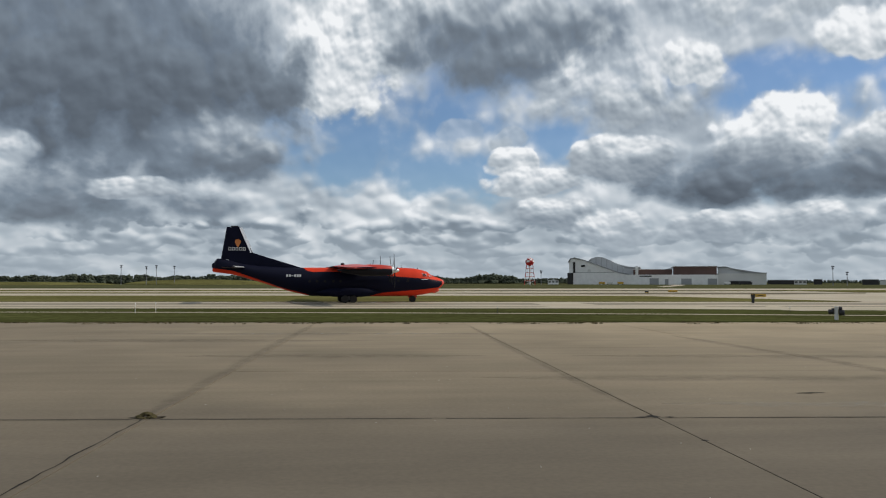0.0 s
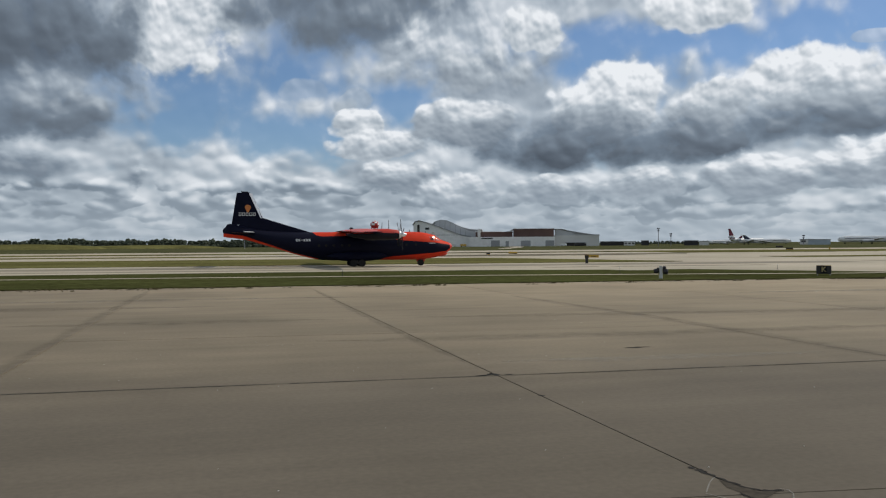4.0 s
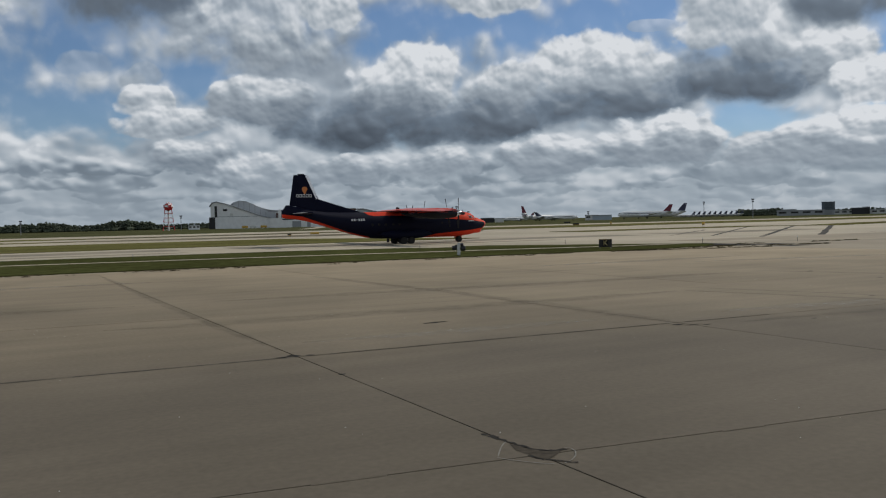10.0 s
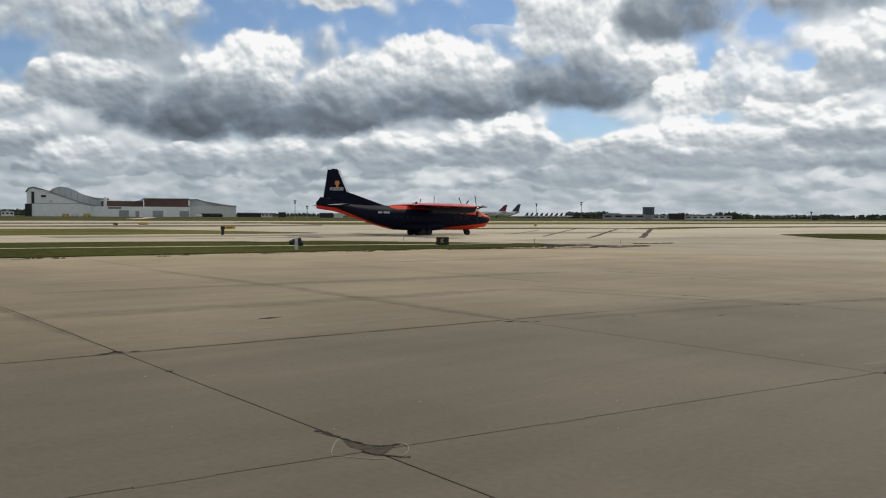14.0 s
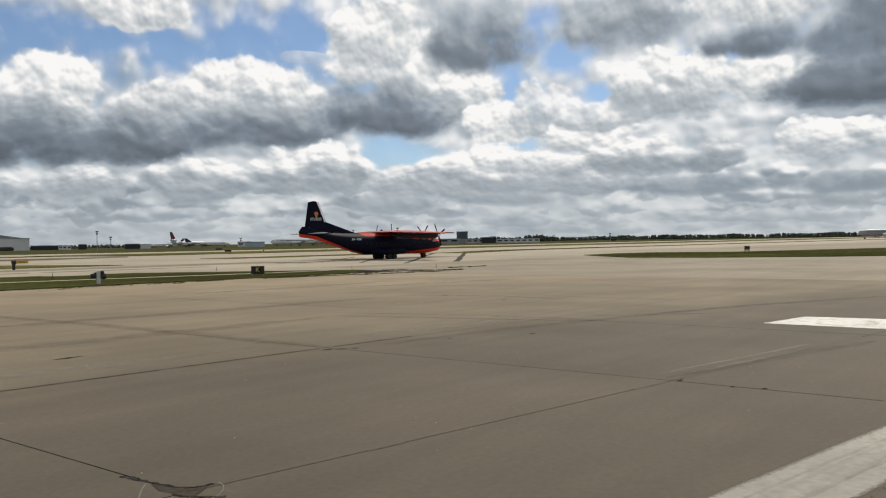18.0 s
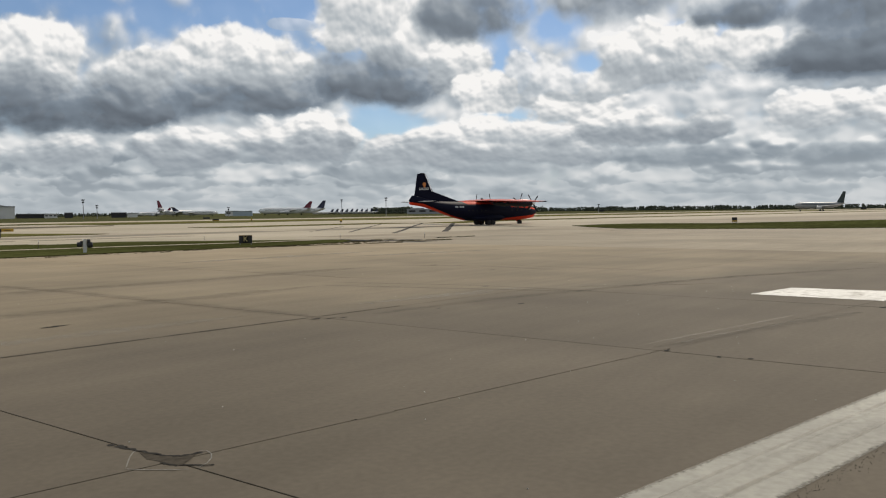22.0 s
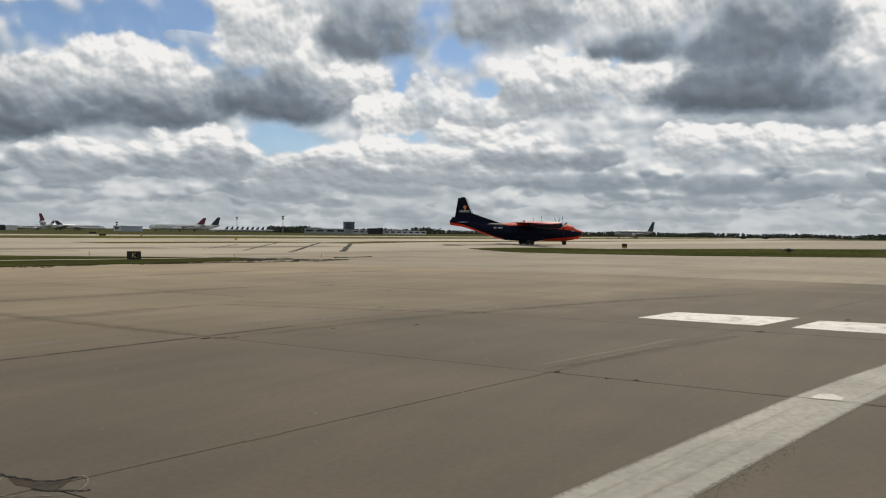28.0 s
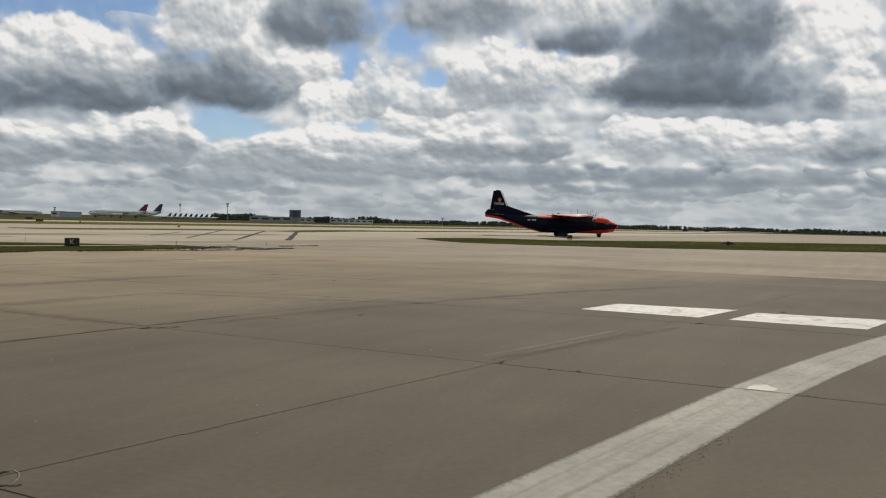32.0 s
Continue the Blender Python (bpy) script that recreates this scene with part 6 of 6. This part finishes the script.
# low buildings on the skyline
def shed(az, dist, w, d, h, mat, label, roof_mat=None, windows=0, steps=()):
    b = thing("airport_building", label, "building", "skyline buildings", m=far(az, dist))
    part("wall", box(-w / 2, w / 2, 0, d, 0, h), mat, b)
    part("roof", box(-w / 2 - 0.4, w / 2 + 0.4, -0.4, d + 0.4, h, h + 0.6), roof_mat or M_ROOF, b)
    for x0, x1, hh in steps:
        part("upper_block", box(x0, x1, 2, d - 2, h + 0.6, hh), mat, b)
    for i in range(windows):
        x = -w / 2 + (i + 0.5) * w / windows
        part("window", box(x - w / windows * 0.32, x + w / windows * 0.32, -0.12, 0.05, h * 0.45, h * 0.8), M_BLACK, b)
    return b


shed(12.2, 900, 11, 8, 4.2, M_WHITE, "small white service building", windows=3)
shed(27.6, 950, 12, 10, 4.0, M_GREYWALL, "low grey building on the skyline", windows=3)
shed(28.6, 950, 8, 8, 5.0, M_DARK, "small dark building on the skyline")
shed(31.5, 900, 14, 10, 4.6, M_DARK, "dark grey building on the skyline", windows=3)
shed(32.3, 940, 10, 10, 4.0, M_GREYWALL, "low grey building on the skyline")
shed(38.4, 1000, 14, 10, 5.4, M_GREYWALL, "pale shed beside parked airliners", windows=2)
shed(39.1, 960, 21, 16, 5.0, M_BLUEGREY, "pale blue-grey box building beside parked airliners")
shed(51.3, 1000, 48, 25, 5.4, M_ROOF, "long low grey terminal pier", windows=4, steps=((-20, -4, 7.0),))
block = thing("airport_building", "square dark glazed block with cut corners above the pier", "building", "skyline buildings", m=far(52.87, 1010))
for z0, z1, mat, r in ((0, 5.5, M_ROOF, 6.0), (5.5, 13.6, M_DARKGLASS, 6.6), (13.6, 14.2, M_DARK, 6.9)):
    o = [(-r, -r * 0.6), (-r * 0.6, -r), (r * 0.6, -r), (r, -r * 0.6), (r, r * 0.6), (r * 0.6, r), (-r * 0.6, r), (-r, r * 0.6)]
    part("storey", loft([[(x, y + 7, z) for x, y in o] for z in (z0, z1)]), mat, block)
for z in (7.4, 9.4, 11.4):
    part("floor_band", box(-4.0, 4.0, 0.32, 0.42, z, z + 0.4), M_DARK, block)
shed(55.6, 1050, 90, 18, 4.4, M_GREYWALL, "long pale low building on the skyline", windows=12)
shed(54.55, 1040, 14, 10, 6.6, M_DARK, "dark flat building on the skyline")
shed(54.95, 1042, 7, 8, 7.4, M_DARK, "dark flat building on the skyline")
shed(23.7 + 2.9, 980, 30, 12, 4.2, M_DARK, "dark low shed on the skyline", windows=4)


# ---- airliners ----
def airliner(m, label, length, radius, tail, fin_mat, body_mat, engines="wing", group="parked airliners", sweep=1.0, stance=0.55):
    """An airliner with its nose to +x, standing on its wheels."""
    a = thing("airliner", label, "aircraft", group, m=m)
    r, L, gear = radius, length, radius * stance
    zc = gear + r
    prof = [(-.5, .08), (-.46, .3), (-.38, .62), (-.27, .92), (-.2, 1), (.36, 1), (.42, .88), (.465, .6), (.49, .28), (.5, .04)]
    rings = []
    for u, q in prof:
        lift = (1 - q) * r * (0.75 if u < 0 else -0.15)
        rings.append([(u * L, q * r * math.cos(t), zc + lift + q * r * math.sin(t)) for t in np.linspace(0, 2 * math.pi, 19)[:-1]])
    part("fuselage", loft(rings), body_mat, a, smooth=True)
    fx = -.5 * L
    part("fin", slab([(fx + .17 * L, zc + r * .8, 1), (fx + .045 * L, tail, .5), (fx - .01 * L, tail, .5), (fx + .03 * L, zc + r * .7, 1)], r * 0.12), fin_mat, a, "coloured tail fin")
    tz = tail - 0.2 if engines == "tail" else zc + r * 0.55
    for s in (1, -1):
        rg = [wing_ring(.1 * L - k * .30 * L * sweep, (.2 - .14 * k) * L, s * (r * .5 + k * .44 * L), zc - r * .45 + k * .04 * L, (.022 - .012 * k) * L, 10) for k in (0, .35, .7, 1)]
        part("wing", loft(rg), M_PALEGREY, a, smooth=True)
        tx = fx + (.07 if engines == "tail" else .13) * L
        rg = [wing_ring(tx - k * .09 * L, (.09 - .05 * k) * L, s * (r * .1 + k * .15 * L), tz + k * .01 * L, .008 * L, 8) for k in (0, 1)]
        part("tailplane", loft(rg), M_PALEGREY, a, smooth=True)
        ep = [(-.055 * L, .25 * r), (-.03 * L, .5 * r), (.02 * L, .56 * r), (.04 * L, .48 * r)]
        if engines == "wing":
            part("engine", ring_solid(.08 * L, s * (r + .1 * L), zc - r * 0.72, ep, 12), M_PALEGREY, a, smooth=True)
        elif engines == "four":
            part("engine", ring_solid(.06 * L, s * (r + .12 * L), zc - r * 0.6, [(x, q * .7) for x, q in ep], 12), M_PALEGREY, a, smooth=True)
            part("engine", ring_solid(-.03 * L, s * (r + .25 * L), zc - r * 0.5, [(x, q * .7) for x, q in ep], 12), M_PALEGREY, a, smooth=True)
        else:
            part("engine", ring_solid(-.3 * L, s * r * 1.45, zc + r * 0.3, ep, 12), M_PALEGREY, a, smooth=True)
        part("cabin_windows", box(-.3 * L, .38 * L, s * r * 0.985 - 0.02, s * r * 0.985 + 0.02, zc + r * .15, zc + r * .32), M_DARK, a, "dark line of cabin windows")
        part("main_gear", tube((-.04 * L, s * r * 1.2, r * .3), (-.04 * L, s * r, zc - r * .6), r * .12, r * .14, 8), M_GREYMETAL, a)
        part("main_wheel", ring_solid(0, 0, 0, [(-.15 * r, r * .3), (.15 * r, r * .3)], 12), M_RUBBER, a, m=pose(-.04 * L, s * r * 1.2, r * .3, 0, 0, 90))
    if engines == "three":
        part("tail_engine", ring_solid(fx + .07 * L, 0, zc + r * 1.5, [(-.07 * L, .3 * r), (-.03 * L, .52 * r), (.05 * L, .55 * r), (.07 * L, .45 * r)], 14), M_PALEGREY, a, smooth=True)
    part("nose_gear", tube((.38 * L, 0, r * .25), (.38 * L, 0, zc - r * .6), r * .1, r * .12, 8), M_GREYMETAL, a)
    part("nose_wheel", ring_solid(0, 0, 0, [(-.12 * r, r * .25), (.12 * r, r * .25)], 12), M_RUBBER, a, m=pose(.38 * L, 0, r * .25, 0, 0, 90))
    part("cockpit_windows", box(.452 * L, .474 * L, -r * .55, r * .55, zc + r * .26, zc + r * .46), M_GLASS, a, "dark cockpit windows")
    return a


airliner(far(34.95, 1050, 40), "white trijet airliner with a red tail, parked tail-on", 54, 2.9, 18.5, M_REDTAIL, M_WHITE, "three")
airliner(far(33.6, 1150, 200), "white airliner with a red tail, parked", 44, 2.2, 11.0, M_REDTAIL, M_WHITE)
airliner(far(36.1, 1040, 0), "white airliner with a dark tail, parked beside the trijet", 52, 2.6, 10.8, M_NAVYTAIL, M_WHITE, "tail")
airliner(far(41.85, 1050, 180), "white jumbo airliner with a red tail, parked", 64, 3.6, 16.6, M_REDTAIL, M_WHITE, "four")
airliner(far(42.75, 1090, 180), "white jumbo airliner with a navy tail, parked", 66, 3.6, 18.0, M_NAVYTAIL, M_WHITE, "four")
jet = airliner(far(44.3, 1100, 205), "small white regional jet with a dark tail, parked in a row", 31, 1.45, 7.4, M_NAVYTAIL, M_WHITE, "tail", "row of regional jets")
for k in range(1, 10):
    copy_thing(jet, far(44.3 + 0.33 * k, 1100 + 6 * k, 205))
taxiing_jet = airliner(far(78, 650, 165), "pale airliner greyed for shade, with a dark green tail, taxiing far off", 35, 2.1, 13.6, M_GREENTAIL, M_SHADEGREY, "wing", "", stance=0.95)


# ---- woods on the skyline ----
def woods(az0, az1, dist, h0, h1, n, seed, label):
    """A far belt of trees: trunks under crowns of many small clumps."""
    rng = random.Random(seed)
    verts, faces = [], []
    ico = bmesh.new()
    bmesh.ops.create_icosphere(ico, subdivisions=1, radius=1.0)
    iv = [tuple(v.co) for v in ico.verts]
    fi = [[v.index for v in f.verts] for f in ico.faces]
    ico.free()

    def clump(x, y, z, a, b):
        o = len(verts)
        for p in iv:
            k = 1 + rng.uniform(-0.3, 0.3)
            verts.append((x + p[0] * a * k, y + p[1] * a * k, z + p[2] * b * k))
        faces.extend([[o + i for i in f] for f in fi])

    for i in range(n):
        az = rng.uniform(az0, az1)
        d = dist * rng.uniform(0.96, 1.08)
        swell = 0.5 + 0.5 * noise.noise(Vector((az * 0.7, seed * 3.1, 0)))
        h = (h0 + (h1 - h0) * swell) * rng.uniform(0.75, 1.15)
        p = az_dir(az) * d
        clump(p.x, p.y, h * 0.3, h * 0.1, h * 0.32)
        clump(p.x, p.y, h * 0.14, h * 0.5, h * 0.24)
        for k in range(9):
            u = rng.random()
            rr = h * 0.34 * (1 - 0.5 * u)
            clump(p.x + rng.uniform(-rr, rr), p.y + rng.uniform(-rr, rr), h * (0.3 + 0.62 * u), h * rng.uniform(0.1, 0.2), h * rng.uniform(0.08, 0.15))
    me = bpy.data.meshes.new("woods")
    me.from_pydata(verts, [], faces)
    me.materials.append(M_TREE)
    return tagged(new("woods", me), label, "trees", kind="stuff")


woods(-36, 9.8, 1150, 5.0, 14.0, 1500, 3, "dark green belt of trees on the skyline")
woods(8.5, 13.4, 1250, 5.5, 8.0, 200, 5, "dark green belt of trees on the skyline")
woods(25, 33, 1400, 3.5, 5.5, 220, 6, "low dark trees on the skyline")
woods(47.6, 50.2, 1250, 6.5, 10.0, 120, 7, "clump of dark trees on the skyline")
woods(53.0, 100, 1700, 5.0, 10.0, 1500, 8, "low dark belt of trees on the skyline")
woods(57.0, 59.0, 1500, 8, 11.0, 40, 11, "clump of dark trees on the skyline")

for az, dist, w, h in ((-11, 900, 75, 5.0), (-4, 940, 80, 3.6), (-22, 900, 90, 2.6)):
    bm = bmesh.new()
    bmesh.ops.create_icosphere(bm, subdivisions=4, radius=1.0, matrix=Matrix.Diagonal((w, 60, h, 1)))
    bmesh.ops.bisect_plane(bm, geom=bm.verts[:] + bm.edges[:] + bm.faces[:], plane_co=(0, 0, -0.2), plane_no=(0, 0, 1), clear_inner=True)
    tagged(part("grass_bank", bm, M_GRASS, smooth=True, m=far(az, dist)), "low rise of olive grass before the trees", "grass", kind="structure")

# ---- signs, lights and boxes beside the taxiways ----
def stand(x, y, turn=None):
    """On the ground at x, y; local -y looks back at the apron."""
    px, py, s = on_swell(x, y)
    return pose(px, py, 0.05 + s, 0, 0, -math.degrees(math.atan2(x, y)) if turn is None else turn)


ks = thing("taxiway_sign", "black airfield sign with a yellow letter K on the grass", "sign", m=stand(51.2, 62.6))
part("frame", box(-0.6, 0.6, -0.11, 0.11, 0.12, 0.86, 0.02), M_BLACK, ks, "black sign box")
part("panel", box(-0.26, 0.26, -0.125, -0.105, 0.17, 0.81), M_BLACKGLOSS, ks, "black middle panel")
for x in (-0.5, 0.5):
    part("leg", tube((x, 0, -0.1), (x, 0, 0.14), 0.04, 0.04, 8), M_GREYMETAL, ks)
part("border", box(-0.6, 0.6, -0.125, -0.112, 0.84, 0.86), M_YELLOW, ks, "thin yellow edge")
txt = bpy.data.curves.new("letter", "FONT")
txt.body, txt.size, txt.align_x, txt.align_y, txt.extrude = "K", 0.66, "CENTER", "CENTER", 0.006
txt.materials.append(M_CREAM)
kl = new("letter", txt)
kl.parent, kl.matrix_basis = ks, pose(0, -0.135, 0.49, 90)

eq = thing("airfield_light_box", "white box post with dark drum lamps on both sides", "light", m=stand(35.1, 62.0))
part("post", box(-0.14, 0.14, -0.15, 0.15, 0.0, 1.0, 0.03), M_GREYWALL, eq, "white square post")
part("cap", box(-0.17, 0.17, -0.17, 0.17, 1.0, 1.04, 0.01), M_GREYWALL, eq)
for x, z, r, h in ((-0.37, 0.62, 0.19, 0.2), (0.37, 0.58, 0.22, 0.2), (0.28, 0.86, 0.15, 0.13), (-0.24, 0.8, 0.1, 0.1)):
    part("drum_lamp", ring_solid(0, 0, 0, [(-h, r * 0.8), (-h * 0.8, r), (h * 0.7, r), (h, r * 0.7)], 16), M_DARK, eq, "dark drum lamp", smooth=True, m=pose(x, -0.12, z, 0, 0, 0))
part("bracket", tube((-0.5, 0, 0.6), (0.5, 0, 0.6), 0.04, 0.04, 8), M_GREYMETAL, eq)

s1 = thing("direction_sign", "yellow and black direction sign on a dark stand", "sign", m=stand(52.9, 113.7))
part("panel", box(-0.1, 1.55, -0.08, 0.08, 0.9, 1.35, 0.02), M_YELLOW, s1, "yellow panel")
part("panel", box(-0.75, -0.1, -0.09, 0.09, 0.75, 1.4, 0.02), M_BLACK, s1, "black panel")
part("stand", box(-0.65, -0.2, -0.15, 0.15, -0.15, 0.78, 0.04), M_DARK, s1, "dark stand")
part("arrow_bar", box(0.3, 1.1, -0.09, -0.081, 1.06, 1.16), M_BLACK, s1)
part("border", box(-0.75, -0.1, -0.1, -0.09, 1.3, 1.36), M_YELLOW, s1)


def small_sign(x, y, w, h, mat, label):
    b = thing("taxiway_sign", label, "sign", "small airfield signs", m=stand(x, y))
    part("panel", box(-w / 2, w / 2, -0.08, 0.08, 0.25, 0.25 + h, 0.02), mat, b)
    part("border", box(-w / 2 + 0.06, w / 2 - 0.06, -0.095, -0.081, 0.32, 0.32 + h * 0.25), M_BLACK if mat is not M_BLACK else M_YELLOW, b)
    for k in (-0.35, 0.35):
        part("leg", tube((k * w, 0, -0.2), (k * w, 0, 0.27), 0.05, 0.05, 6), M_GREYMETAL, b)
    return b


small_sign(244, 326, 3.0, 0.7, M_DARK, "wide dark airfield sign beyond the taxiway")
small_sign(175, 229, 2.0, 0.7, M_BLACK, "black airfield sign beyond the taxiway")
small_sign(170, 167, 0.6, 0.7, M_YELLOW, "upright yellow airfield sign")
small_sign(184.4, 222.4, 0.4, 0.9, M_YELLOW, "slim upright yellow marker post")
small_sign(71, 196, 2.4, 0.7, M_YELLOW, "wide yellow airfield sign beyond the grass")
small_sign(62, 188, 1.0, 0.6, M_BLACK, "black airfield sign beyond the grass")
small_sign(175.3, 59.5, 0.95, 0.85, M_BLACK, "black and yellow sign on the dark grass island")
sb = thing("approach_light_unit", "low dark light unit with side arms on the grass", "light", m=stand(171, 26.1))
part("housing", box(-0.35, 0.35, -0.3, 0.3, 0.15, 0.8, 0.05), M_DARK, sb)
part("crossbar", box(-1.2, 1.2, -0.08, 0.08, 0.38, 0.55, 0.02), M_DARK, sb)
for x in (-1.0, 1.0):
    part("lamp", ring_solid(0, 0, 0, [(-0.2, 0.12), (-0.1, 0.2), (0.15, 0.2), (0.2, 0.1)], 10), M_GREYMETAL, sb, m=pose(x, 0, 0.46, 0, 0, 90))
for x in (-0.3, 0.3):
    part("leg", tube((x, 0, -0.1), (x, 0, 0.2), 0.04, 0.04, 6), M_GREYMETAL, sb)
for az, d in ((78.63, 900), (79.96, 920), (62.9, 900)):
    q = az_dir(az) * d
    small_sign(q.x, q.y, 5.0, 1.9, M_DARK, "plain dark board beside the far runway")

stake = thing("marker_stake", "slim white marker stake with a reflector in the grass", "marker", "marker stakes", m=stand(-21.6, 79.9))
part("rod", tube((0, 0, -0.1), (0, 0, 0.95), 0.02, 0.016, 8), M_WHITE, stake)
part("reflector", tube((0, 0, 0.8), (0, 0, 0.98), 0.035, 0.035, 8), M_WHITE, stake, "pale reflector")
for x, y in ((-20.4, 82.5),):
    copy_thing(stake, stand(x, y))
stub = thing("marker_stake", "short dark stake with a pale tip in the grass", "marker", "short marker stakes", m=stand(38.1, 75.1))
part("rod", tube((0, 0, -0.1), (0, 0, 0.5), 0.022, 0.02, 8), M_DARK, stub)
part("tip", tube((0, 0, 0.5), (0, 0, 0.66), 0.03, 0.026, 8), M_PALEGREY, stub, "pale reflector tip")
for x, y in ((11.4, 77.2), (64.5, 63.5), (57.9, 77.8), (74.0, 59.7)):
    copy_thing(stub, stand(x, y))


# ---- motion ----
def motions():
    rows = [
        (0, -3.56, 123.24, 8.66), (0.5, -0.57, 123.49, 6.79), (1, 2.45, 123.68, 4.99), (1.5, 5.44, 123.78, 3.27),
        (2, 8.40, 123.79, 1.65), (2.5, 11.37, 123.72, 0.14), (3, 14.33, 123.57, -1.20), (3.5, 17.29, 123.36, -2.32),
        (4, 20.27, 123.10, -3.12), (4.5, 23.25, 122.81, -3.56), (5, 26.24, 122.50, -3.67), (5.5, 29.25, 122.18, -3.54),
        (6, 32.28, 121.86, -3.35), (6.5, 35.32, 121.53, -3.19), (7, 38.36, 121.21, -3.12), (7.5, 41.41, 120.88, -3.20),
        (8, 44.47, 120.56, -3.36), (8.5, 47.57, 120.23, -3.62), (9, 50.76, 119.88, -3.98), (9.5, 54.04, 119.51, -4.49),
        (10, 57.47, 119.11, -5.11), (10.5, 61.04, 118.68, -5.86), (11, 64.78, 118.21, -6.65), (11.5, 68.66, 117.69, -7.38),
        (12, 72.64, 117.14, -7.90), (12.5, 76.68, 116.57, -8.18), (13, 80.75, 116.01, -8.28), (13.5, 84.82, 115.47, -8.40),
        (14, 88.92, 114.93, -8.59), (14.5, 93.02, 114.39, -8.80), (15, 97.12, 113.85, -9.02), (15.5, 101.22, 113.29, -9.25),
        (16, 105.28, 112.73, -9.46), (16.5, 109.30, 112.16, -9.77), (17, 113.27, 111.58, -10.18), (17.5, 117.20, 110.98, -10.65),
        (18, 121.08, 110.37, -11.00), (18.5, 124.89, 109.75, -11.29), (19, 128.64, 109.12, -11.68), (19.5, 132.33, 108.46, -12.30),
        (20, 135.98, 107.75, -13.13), (20.5, 139.56, 106.98, -14.13), (21, 143.06, 106.16, -15.31), (21.5, 146.46, 105.29, -16.74),
        (22, 149.78, 104.35, -18.42), (22.5, 153.07, 103.28, -20.32), (23, 156.31, 102.08, -22.26), (23.5, 159.47, 100.81, -24.04),
        (24, 162.51, 99.50, -25.70), (24.5, 165.45, 98.12, -27.50), (25, 168.31, 96.62, -29.60), (25.5, 171.07, 95.03, -31.96),
        (26, 173.72, 93.36, -34.52), (26.5, 176.22, 91.63, -37.17), (27, 178.58, 89.84, -39.78), (27.5, 180.82, 87.99, -42.22),
        (28, 182.95, 86.06, -44.46), (28.5, 184.99, 84.06, -46.47), (29, 186.95, 82.01, -48.21), (29.5, 188.83, 79.91, -49.68),
        (30, 190.64, 77.78, -50.95), (30.5, 192.38, 75.65, -52.12), (31, 194.04, 73.53, -53.26), (31.5, 195.64, 71.41, -54.42),
        (32, 197.22, 69.26, -55.59),
    ]
    walk(cargo, [(t, pose(x, y, -0.02 + swell(x, y), 0, 0, h)) for t, x, y, h in rows])
    # the far airliner crosses from right to left
    path = []
    for t in range(0, 33, 2):
        az = 92.15 - 0.725 * t
        p = az_dir(az) * (620 + 13 * max(0, t - 20))
        path.append((t, pose(p.x, p.y, -0.02, 0, 0, 180 - az + 22)))
    walk(taxiing_jet, path)
    # propellers turn over
    for k, (pr, x, y, z) in enumerate(PROPS):
        walk(pr, [(t * 0.5, pose(x, y, z, 14 + 23 * k + 77 * t)) for t in range(65)])


motions()
